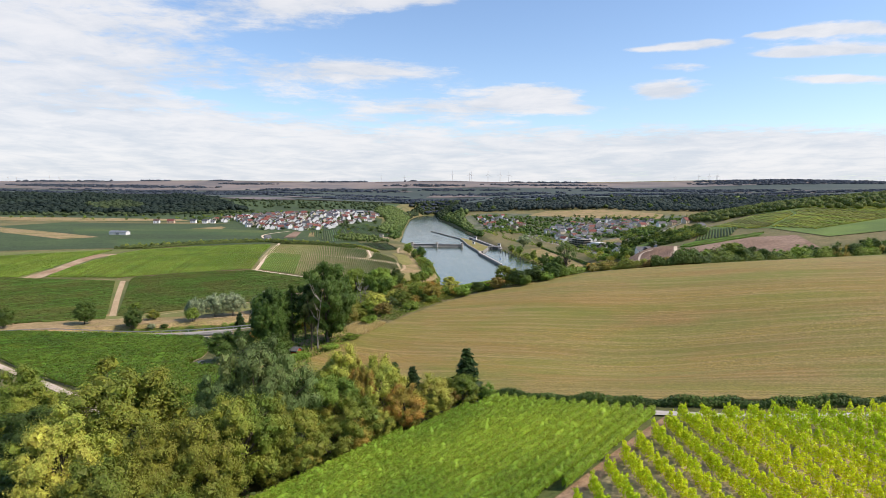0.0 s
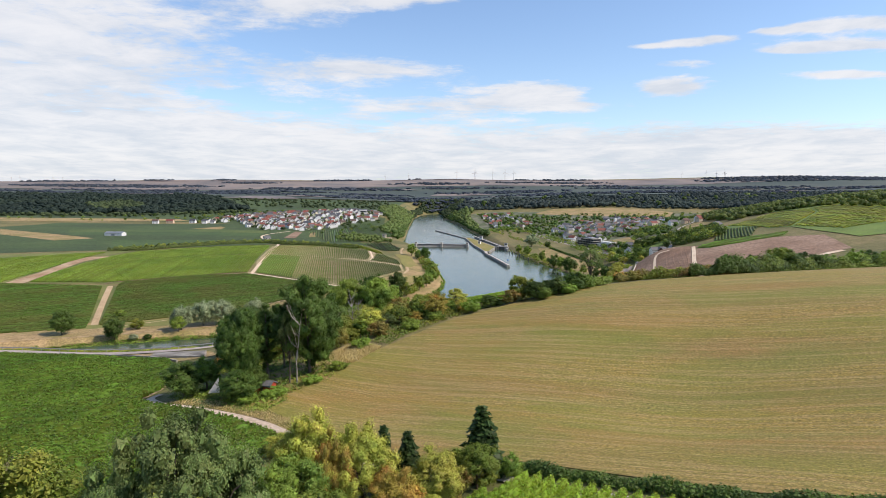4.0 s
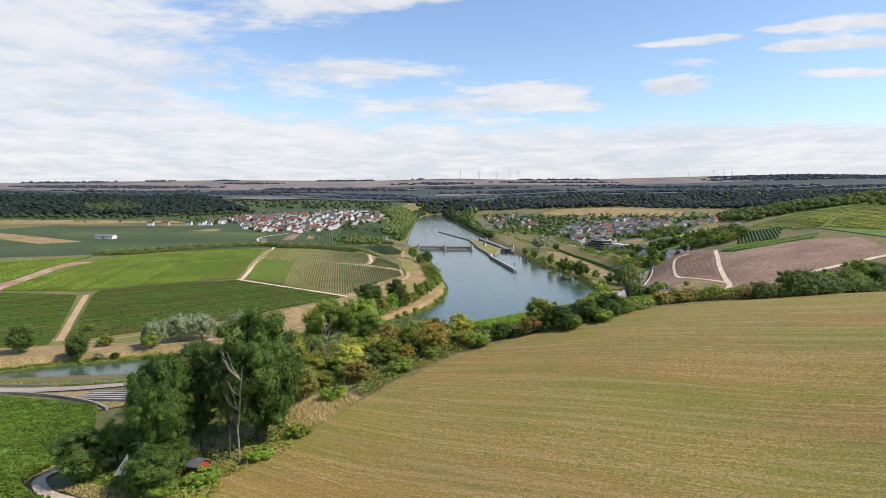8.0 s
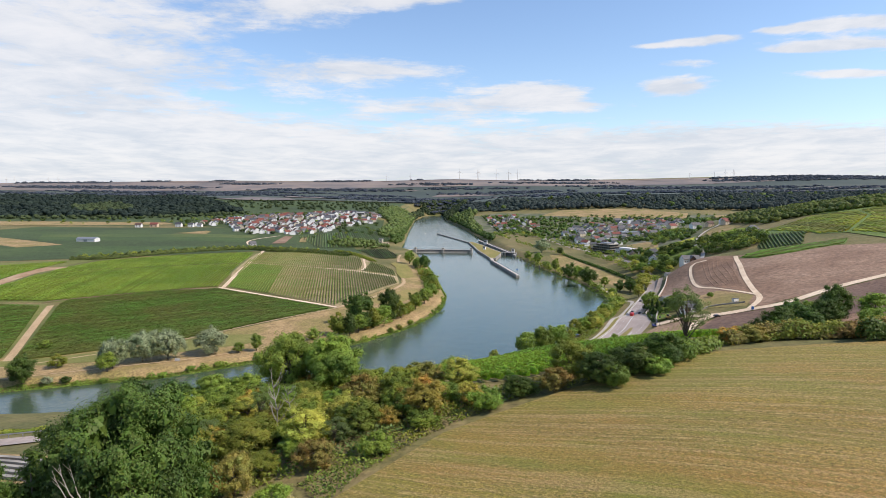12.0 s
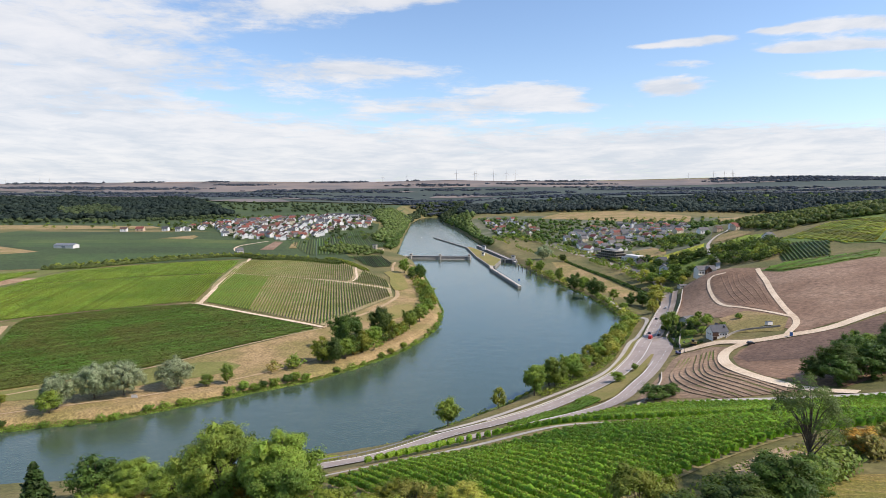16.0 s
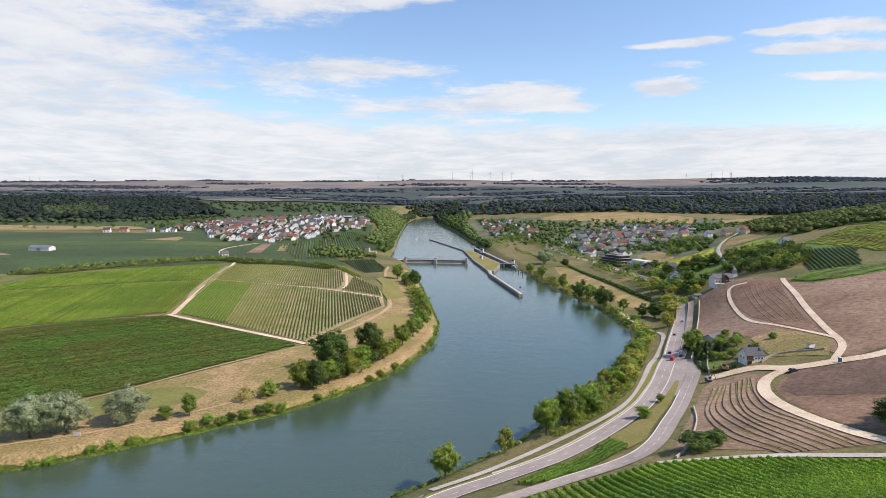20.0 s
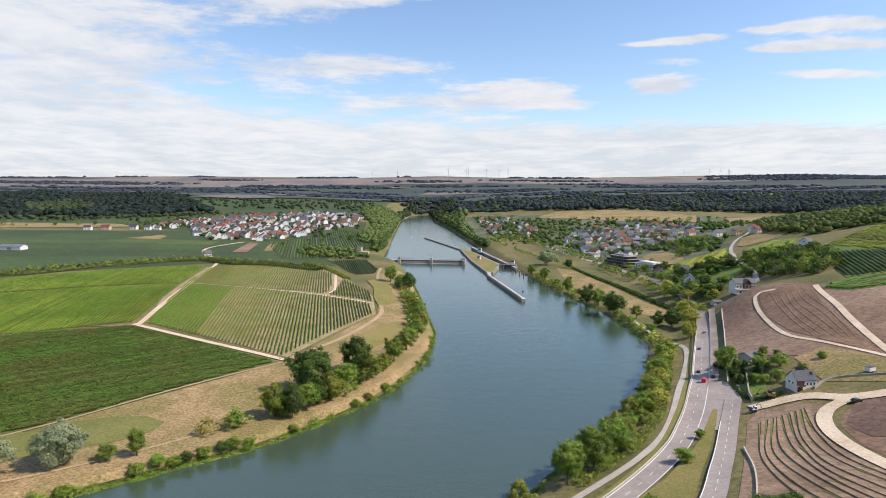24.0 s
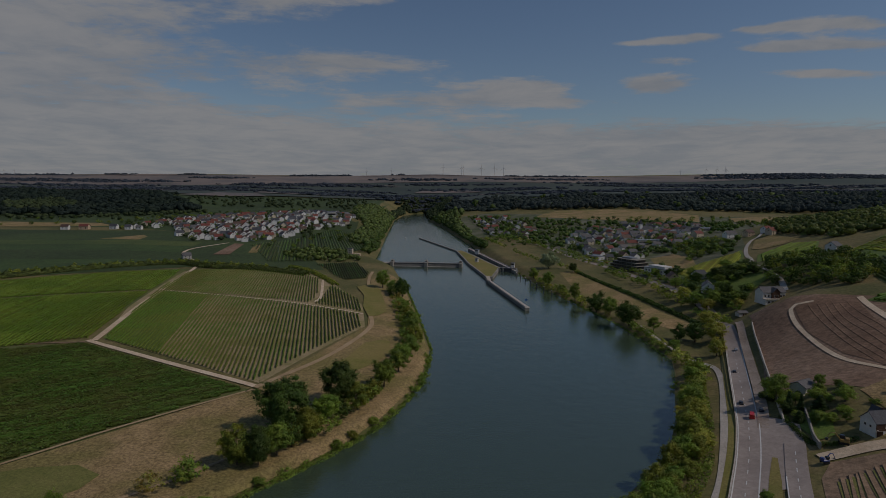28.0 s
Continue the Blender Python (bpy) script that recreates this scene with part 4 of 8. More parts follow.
TOWPATH_TREES = [("green", 134, 865, 18, 12), ("green", 148, 799, 16, 14), ("green", 164, 742, 12, 11), ("oak", 172, 716, 12, 12), ("oak", 182, 712, 14, 16), ("green", 123, 943, 15, 15), ("green", 116, 993, 13, 13), ("yellow", 208, 748, 15, 17), ("willow", 144, 1047, 22, 29), ("green", 130, 905, 9, 10), ("green", 158, 690, 8, 9), ("oak", 166, 1010, 12, 11)]
GARDEN_TREES = [("green", 150, 560, 14, 14), ("conifer", 147, 546, 9, 4), ("conifer", 149, 541, 8, 3.5), ("green", 158, 545, 6, 8), ("bush", 151, 533, 3, 6), ("bush", 160, 531, 2.5, 7), ("green", 165, 538, 7, 9), ("bush", 184, 536, 4, 5), ("oak", 86, 406, 6.5, 13), ("oak", 93, 408, 6, 9), ("green", 87, 461, 5.5, 8), ("green", 103, 484, 4, 4.5), ("bush", 90, 466, 2.5, 5), ("bush", 172, 531, 2, 5)]
for gx_, gy_ in ((146, 538), (144, 534), (148, 552), (152, 566), (156, 572), (160, 574), (146, 545), (153, 551), (157, 556), (169, 560), (172, 552), (152, 527), (156, 524), (147, 529), (163, 551), (150, 571), (155, 538), (170, 546), (161, 543)):
    GARDEN_TREES.append((("green", "oak", "bush", "conifer", "green")[(gx_ + gy_) % 5], gx_, gy_, 3.0 + (gx_ * 7 + gy_) % 5, 4.5 + (gx_ + gy_ * 3) % 3))
EAST_TREES = [("oak", 158, 400, 15, 17), ("oak", 168, 408, 17, 18), ("oak", 150, 404, 11, 13), ("green", 178, 415, 15, 15), ("oak", 193, 416, 20, 16), ("oak", 180, 404, 15, 17), ("oak", 167, 395, 13, 17), ("oak", 152, 392, 11, 14), ("green", 205, 405, 14, 15), ("oak", 215, 385, 15, 17), ("green", 190, 385, 10, 13), ("oak", 232, 400, 16, 17), ("rust", 71, 257, 3.8, 9), ("rust", 83, 263, 3.8, 8), ("ochre", 66, 258, 3.6, 7), ("sparse", 53, 251, 15, 11)]
EDGE_BUSHES = [("autumn", 26, 243, 9, 10), ("oak", 31, 238, 6.5, 9.5), ("oak", 38, 241, 6.5, 10), ("oak", 46, 245, 7, 10), ("bush", 33, 234, 4.5, 6), ("oak", 15, 239, 4.2, 7.5), ("bush", 8, 234, 4.5, 7.4), ("rust", 22, 238, 5, 8), ("bush", 50, 246, 4, 7), ("bush", 42, 238, 3.5, 7), ("rust", 90, 252, 3.5, 9), ("ochre", 100, 256, 4, 10), ("rust", 111, 260, 4.2, 11), ("oak", 120, 264, 8.5, 9), ("rust", 130, 268, 4, 11), ("ochre", 141, 272, 4.5, 11)]
BIG_TREES = [("oak", -55, 187, 22, 14), ("oak", -38, 193, 27.5, 20), ("sparse", -42, 187, 19, 7), ("poplar", -49, 191, 22, 7), ("oak", -70, 186, 10, 13.5), ("green", -65, 189, 9.5, 9), ("sparse", -47, 200, 18, 10), ("bush", -44, 179, 2.5, 7), ("bush", -50, 175, 2.5, 6), ("bush", -36, 186, 2.0, 6), ("bush", -30, 193, 2.2, 6), ("oak", -52, 177, 8, 11), ("oak", -50, 182, 7, 8)]
FRONT_TREES = [("pine", -32, 99, 23.2, 16.5), ("pine", -36.5, 96, 19, 12), ("pine", -27, 99, 20.5, 13), ("autumn", -82, 112, 17.5, 17), ("autumn", -55.5, 100, 20.4, 24), ("autumn", -31, 89, 16.6, 14), ("autumn", -34.4, 82, 16.5, 13), ("autumn", -23.5, 94, 11.7, 11), ("autumn", -39.6, 78, 15.8, 12), ("yellow", -56.2, 84, 18.3, 15), ("oak", -70.4, 100, 15, 15), ("autumn", -42.8, 72, 15, 13), ("yellow", -19.5, 113, 17.3, 11.5), ("yellow", -11.8, 112, 14.5, 11), ("ochre", -15.8, 110, 14, 7.5), ("conifer", -9.7, 121, 10.6, 5), ("conifer", -6, 121, 9.2, 5.5), ("ochre", -7, 107.5, 9, 9), ("autumn", -15.5, 102, 10, 11), ("yellow", -1.5, 113.5, 9, 9), ("autumn", 4.4, 117.5, 7, 8), ("green", -20, 106, 13.7, 11), ("yellow", -19, 103, 9, 9), ("oak", -25, 100, 9, 12), ("bush", 9.5, 120.5, 3.5, 5), ("autumn", -28, 95, 14, 11), ("conifer", 5.4, 122, 11.2, 7.8)]
FRONT_TREES_2 = [("autumn", -27, 90.5, 8, 8), ("yellow", -22.5, 94.5, 6, 7), ("autumn", -19, 97.5, 7, 8), ("ochre", -15, 100.5, 6, 6.5), ("yellow", -11, 104, 6, 7), ("autumn", -6.5, 108, 5, 7), ("yellow", -2.5, 111, 5, 6), ("rust", 1, 114.5, 5, 6), ("autumn", -33, 84, 9, 10), ("autumn", -37, 77, 9, 10), ("oak", -44, 74, 7, 11), ("oak", -66, 84, 8, 12), ("oak", -80, 88, 9, 13), ("oak", -56, 100, 8, 12), ("oak", -36, 102, 8, 11), ("yellow", -32, 142, 5, 7), ("bush", -20, 143, 3, 5), ("bush", -2, 124, 3, 5)]
SLOPE_TREES = [("oak", -64, 228, 17, 20), ("green", -43, 262, 8, 10), ("oak", -93, 318, 12, 15), ("green", -40, 270, 20, 17), ("green", -27, 264, 17, 15), ("conifer", -112, 322, 11, 8), ("conifer", -86, 272, 10, 7), ("green", -69, 268, 9, 14), ("green", -54, 262, 10, 11), ("autumn", -37, 229, 7, 12), ("yellow", -26, 229, 8, 10.8), ("rust", -18, 248, 7.5, 10), ("autumn", -10, 250, 7.5, 10.5), ("rust", -4, 254, 6.4, 10), ("autumn", -52, 246, 8.5, 11), ("sparse", -40, 247, 9, 9)]
SLOPE_TREES_2 = [("autumn", -32, 256, 7.3, 10), ("yellow", -20, 238, 7, 9), ("autumn", -9, 238, 6.9, 8), ("bush", 0, 243, 4.5, 8), ("autumn", -62, 250, 8, 11), ("autumn", -30, 240, 7, 10), ("rust", -22, 220, 5, 8), ("bush", -12, 222, 3.5, 7), ("bush", -4, 231, 3, 7), ("autumn", -46, 225, 9, 11), ("green", -56, 214, 12, 11), ("rust", -34, 214, 7, 9), ("bush", -26, 209, 3, 7), ("autumn", -42, 278, 7, 10), ("green", -58, 290, 11, 13), ("autumn", -30, 272, 6.5, 9), ("green", -72, 300, 13, 14)]
for group in (LEFT_BANK_TREES, LEFT_SHORE, SLOPE_FOOT, BANK_ROW, WILLOWS, RIGHT_BANK_TREES, TOWPATH_TREES, GARDEN_TREES, EAST_TREES, EDGE_BUSHES, BIG_TREES, FRONT_TREES, FRONT_TREES_2, SLOPE_TREES, SLOPE_TREES_2):
    for kind, x, y, hh, ww in group:
        plant(kind, x, y, hh, ww)
M["deadwood"] = material("bleached dead wood", [(0.30, 0.265, 0.215), (0.22, 0.19, 0.15), (0.36, 0.32, 0.265)], (2, 0.4), bump=0.3, bscale=6)


def bare_tree(x, y, height, seed):
    """A leafless dead tree: a leaning trunk with forked, tapering limbs."""
    rng = np.random.default_rng(seed)
    root = new("dead_tree")
    lean = rng.normal(size=2) * 0.6
    spine = [np.array((lean[0] * t * t * height * 0.1, lean[1] * t * t * height * 0.1, height * t - 0.4)) for t in np.linspace(0, 1, 7)]
    spine = [p + np.r_[rng.normal(size=2) * 0.12, 0] for p in spine]
    part("trunk", tube_bm([tuple(p) for p in spine], [height * 0.011 * (1.06 - t) + 0.02 for t in np.linspace(0, 1, 7)], 7), M["deadwood"], root)
    for k in range(12):
        s_ = spine[2 + k % 4]
        a, ln = rng.uniform(0, 6.283), height * rng.uniform(0.14, 0.30)
        tip = s_ + np.array((math.cos(a) * ln * 0.6, math.sin(a) * ln * 0.6, ln * rng.uniform(0.5, 1.0)))
        mid_ = (s_ + tip) / 2 + np.array((math.cos(a), math.sin(a), -0.4)) * ln * 0.10
        bm = tube_bm([tuple(s_), tuple(mid_), tuple(tip)], [0.10, 0.065, 0.02], 5)
        for _ in range(3):
            b = a + rng.normal() * 0.9
            tw = mid_ + (tip - mid_) * rng.random()
            tube_bm([tuple(tw), tuple(tw + np.array((math.cos(b) * 0.4, math.sin(b) * 0.4, 0.6)) * ln * 0.35)], [0.04, 0.012], 4, bm)
        part("limb", bm, M["deadwood"], root)
    root.matrix_basis = pose(x, y, h1(x, y))
    return tagged(root, "leafless dead tree with pale bleached limbs", "tree")


for x, y, hh, sd in ((-39.8, 186, 20, 3), (-32.6, 234.5, 14, 5), (-30.5, 237, 11, 8)):
    bare_tree(x, y, hh, sd)
THICKET = [(-84, 262), (-78, 236), (-76, 212), (-66, 204), (-42, 212), (-27, 216), (-6, 230), (14, 241), (4, 252), (-14, 266), (-26, 282), (-44, 300), (-70, 306), (-86, 290)]
for x, y in scatter(THICKET, 7.0, 0.45, 0.66):
    kind = rnd.choice(("autumn", "autumn", "ochre", "yellow", "rust", "green", "autumn", "sparse"))
    hh = rnd.uniform(3.2, 7.5)
    plant(kind, x, y, hh, hh * rnd.uniform(1.2, 1.7))
# dark oak kinds are mixed in to imitate shade between the front trees
FRONT_THICKET = [(-92, 118), (-98, 100), (-80, 78), (-45, 66), (-30, 70), (-25, 90), (-14, 101), (-2, 110), (-8, 114), (-26, 112), (-50, 108), (-70, 116)]
for x, y in scatter(FRONT_THICKET, 8.0, 0.45, 0.75):
    kind = rnd.choice(("oak", "green", "autumn", "oak", "rust"))
    hh = rnd.uniform(4, 7.5)
    plant(kind, x, y, hh, hh * rnd.uniform(1.0, 1.4))
# bushes and young trees filling the strip between footpath and water
for ln, lo, hi_ in (([(48, 462), (72, 488), (94, 520), (108, 548), (122, 578), (138, 612), (150, 640), (153, 668)], 5.0, 11.0), ([(154, 690), (155, 730), (150, 790), (138, 850), (124, 930), (112, 1010)], 3.5, 8.5), ([(-22, 410), (2, 424), (26, 446), (46, 464)], 1.2, 3.0)):
    for x, y in smooth_line(ln, 5.4):
        if rnd.random() < 0.88:
            hh = rnd.uniform(lo, hi_)
            plant(rnd.choice(("green", "green", "autumn", "autumn", "yellow")), x + rnd.uniform(-3.5, 3.0), y + rnd.uniform(-3, 3), hh, hh * rnd.uniform(1.0, 1.5), far=(y > 600 or hi_ < 4))
for x, y in smooth_line([(-100, 506), (-84, 519), (-62, 541), (-44, 570), (-32, 606), (-24, 650), (-20, 700), (-26, 770), (-34, 840), (-44, 880)], 5.0):
    if rnd.random() < (0.85 if y > 525 else 0.3):
        hh = rnd.uniform(4, 9.5)
        plant(rnd.choice(("green", "oak", "autumn", "green", "bush", "rust")), x + rnd.uniform(-4, 3), y + rnd.uniform(-3, 3), hh, hh * rnd.uniform(1.0, 1.4), far=True)


def undergrowth(poly, each, height, leaf, mats, seed, label):
    """Brambles and tall grass covering the ground in an outline, in lumps."""
    rng = np.random.default_rng(seed)
    xs, ys = [p[0] for p in poly], [p[1] for p in poly]
    k = int((max(xs) - min(xs)) * (max(ys) - min(ys)) * each)
    p = np.c_[rng.uniform(min(xs), max(xs), k), rng.uniform(min(ys), max(ys), k)]
    ok = np.zeros(k, bool)
    for (ax, ay), (bx, by) in zip(poly, poly[1:] + poly[:1]):
        if ay != by:
            ok ^= ((ay > p[:, 1]) != (by > p[:, 1])) & (p[:, 0] < ax + (p[:, 1] - ay) / (by - ay) * (bx - ax))
    p = p[ok]
    lump = 0.5 + 0.5 * np.sin(p[:, 0] * 0.83 + 1.7 * np.sin(p[:, 1] * 0.31)) * np.sin(p[:, 1] * 0.71 + 1.3 * np.sin(p[:, 0] * 0.27))
    q = np.c_[p, H(p[:, 0], p[:, 1]) + rng.uniform(0.05, 1.0, len(p)) * height * (0.25 + lump)]
    pick = (np.sin(p[:, 0] * 0.21 + seed) + np.sin(p[:, 1] * 0.17) + rng.normal(size=len(p)) * 0.5) * 0.5
    for j, mt in enumerate(mats):
        lo, hi = -9 if j == 0 else -0.6 + 1.2 * j / len(mats), 9 if j == len(mats) - 1 else -0.6 + 1.2 * (j + 1) / len(mats)
        w = (pick >= lo) & (pick < hi)
        nn = np.c_[rng.normal(size=(w.sum(), 2)) * 0.6, rng.uniform(0.3, 1.0, w.sum())]
        v, f = leaf_tris(q[w], nn, leaf, rng)
        tagged(fast_mesh("undergrowth", v, f, M[mt]), label, "undergrowth", kind="stuff")


undergrowth(THICKET, 5.0, 1.8, 0.55, ("autumn", "green", "rust", "scrub"), 5, "tangled brambles and tall grass under thicket")
undergrowth([(-18, 207), (-12, 216), (-4, 225), (12, 236), (24, 240), (14, 246), (-8, 236), (-24, 214)], 9.0, 1.4, 0.40, ("green", "scrub", "autumn"), 8, "green brambles along field edge")
# oak-coloured undergrowth here also stands in for shadow under the trees
undergrowth(FRONT_THICKET, 4.0, 1.0, 0.5, ("oak", "scrub"), 6, "dense undergrowth below the front trees")
undergrowth([(-62, 178), (-44, 176), (-30, 188), (-34, 206), (-60, 206), (-72, 190)], 5.0, 1.2, 0.5, ("oak", "green"), 9, "dark undergrowth below tall trees")
undergrowth([(44, 456), (72, 482), (94, 515), (110, 550), (124, 582), (150, 640), (155, 640), (132, 584), (116, 546), (100, 512), (76, 478), (48, 450)], 4.0, 2.2, 0.7, ("green", "scrub", "autumn"), 10, "green bank scrub below river trees")
undergrowth([(-60, 177), (-55, 181), (-42, 181), (-39, 175), (-42, 171), (-43, 168), (-50, 169.5)], 9.0, 1.1, 0.42, ("green", "green", "scrub"), 15, "lush green weeds in the corner of hay field")
undergrowth([(-75.5, 187), (-68, 180), (-58, 178), (-60, 193), (-75, 191)], 6.0, 0.7, 0.4, ("green", "scrub"), 12, "weeds and low scrub beside lane")
STRAW_EDGE = [(-36, 198), (-34.5, 207), (-31, 211.5), (-25, 211.5), (-19.5, 206), (-25.6, 196.8), (-31, 194.5)]
M["straw"] = material("tall dry straw grass", [(0.62, 0.50, 0.22), (0.52, 0.41, 0.17), (0.68, 0.56, 0.28)], (0.6, 0.1), bump=0, islands=0.4, translucent=0.35)
M["stubble"] = material("short dry hay stubble", [(0.37, 0.26, 0.085), (0.30, 0.225, 0.065), (0.42, 0.31, 0.12)], (0.6, 0.06), bump=0, islands=0.6, translucent=0.3)
M["regrowth"] = material("short green regrowth", [(0.160, 0.165, 0.030), (0.195, 0.188, 0.036), (0.13, 0.142, 0.026)], (0.6, 0.06), bump=0, islands=0.5, translucent=0.3)


def grass(poly, each, height, width, mat, seed, label, gather=0.0):
    """Upright blades all over an outline; gather draws them into patches."""
    rng = np.random.default_rng(seed)
    xs, ys = [p[0] for p in poly], [p[1] for p in poly]
    k = int((max(xs) - min(xs)) * (max(ys) - min(ys)) * each)
    p = np.c_[rng.uniform(min(xs), max(xs), k), rng.uniform(min(ys), max(ys), k)]
    ok = np.zeros(k, bool)
    for (ax, ay), (bx, by) in zip(poly, poly[1:] + poly[:1]):
        if ay != by:
            ok ^= ((ay > p[:, 1]) != (by > p[:, 1])) & (p[:, 0] < ax + (p[:, 1] - ay) / (by - ay) * (bx - ax))
    if gather:
        u_ = p[:, 0] * 0.47 + p[:, 1] * 0.88
        w_ = p[:, 0] * 0.88 - p[:, 1] * 0.47
        f_ = np.sin(u_ * 0.33 + 1.9 * np.sin(w_ * 0.045)) + np.sin(u_ * 0.11 + 1.4 * np.sin(w_ * 0.031 + 1)) + 0.7 * np.sin(w_ * 0.07 + 2 * np.sin(u_ * 0.09))
        ok &= rng.random(k) < np.clip(0.5 + gather * f_, 0.03, 1)
    p = p[ok]
    k = len(p)
    z = H(p[:, 0], p[:, 1]) + 0.1
    a, s_ = rng.uniform(0, 6.283, k), width * rng.uniform(0.6, 1.4, k)
    hi = height * rng.uniform(0.5, 1.3, k)
    o = np.c_[np.cos(a) * s_, np.sin(a) * s_]
    tip = p + rng.normal(size=(k, 2)) * height * 0.5
    v = np.stack([np.c_[p + o, z], np.c_[p - o, z], np.c_[tip, z + hi]], 1).reshape(-1, 3)
    tagged(fast_mesh("grass", v, np.arange(3 * k).reshape(-1, 3), M[mat]), label, "grass", kind="stuff")


LANE_SIDE = [(-71, 180), (-64, 175.8), (-58.5, 173), (-48.5, 167.7), (-43, 164.6), (-36, 158.6), (-30, 152), (-28, 154), (-33.5, 162), (-42, 169), (-50, 171.5), (-58, 177.5), (-66, 181)]
grass(LANE_SIDE, 16.0, 0.5, 0.10, "straw", 23, "dry straw grass between lane and field")
grass(LANE_SIDE, 12.0, 0.4, 0.12, "regrowth", 24, "green grass between lane and field")
grass(STRAW_EDGE, 30.0, 0.9, 0.10, "straw", 21, "tall dry straw grass along field edge")
HAY_NEAR = [(12, 128), (-16, 142), (-30, 161), (-40, 168), (-52, 179), (-42, 187), (-32, 195), (-19, 204), (2, 225), (22, 234), (58, 247), (92, 241), (110, 246), (110, 92), (72, 98), (42, 108)]
grass(HAY_NEAR, 4.2, 0.085, 0.12, "stubble", 31, "short dry stubble across hay field", 0.30)
grass(HAY_NEAR, 4.2, 0.08, 0.13, "regrowth", 33, "short green regrowth across hay field", -0.30)
undergrowth([(14, 242), (28, 249), (44, 256), (60, 263), (84, 270), (96, 262), (74, 258), (58, 252), (40, 244), (24, 238)], 5.0, 1.3, 0.45, ("green", "scrub", "autumn"), 14, "brambles and grass between vines and field")
for x, y in smooth_line([(104, 251), (130, 265), (165, 277), (200, 279), (245, 274)], 5.5):
    hh = rnd.uniform(6.5, 9) if x < 125 else rnd.uniform(8, 12.5)
    plant(rnd.choice(("oak", "oak", "green")), x + rnd.uniform(-2, 2), y + rnd.uniform(-1, 5), hh, hh * rnd.uniform(0.9, 1.2))
# low bushes along the water's edge
for line, gap, hi in ((LEFT_BANK[3:21], 9.0, 3.4), (RIGHT_BANK[6:14], 9.0, 2.5)):
    for (x, y) in smooth_line(line, gap):
        if rnd.random() < 0.75:
            s = hi * rnd.uniform(0.5, 1.4)
            plant("bush", x + rnd.uniform(-1, 1), y + rnd.uniform(-1, 1), s, s * 1.7, far=True, z=max(0.2, h1(x, y)))

# ---- vines ----


def clip_row(poly, o, d):
    """The stretches of the line o + s d inside an outline."""
    ss = []
    for (ax, ay), (bx, by) in zip(poly, poly[1:] + poly[:1]):
        ex, ey = bx - ax, by - ay
        den = d[0] * ey - d[1] * ex
        if abs(den) < 1e-9:
            continue
        s = ((ax - o[0]) * ey - (ay - o[1]) * ex) / den
        t = ((ax - o[0]) * d[1] - (ay - o[1]) * d[0]) / den
        if 0 <= t < 1:
            ss.append(s)
    ss.sort()
    return list(zip(ss[::2], ss[1::2]))


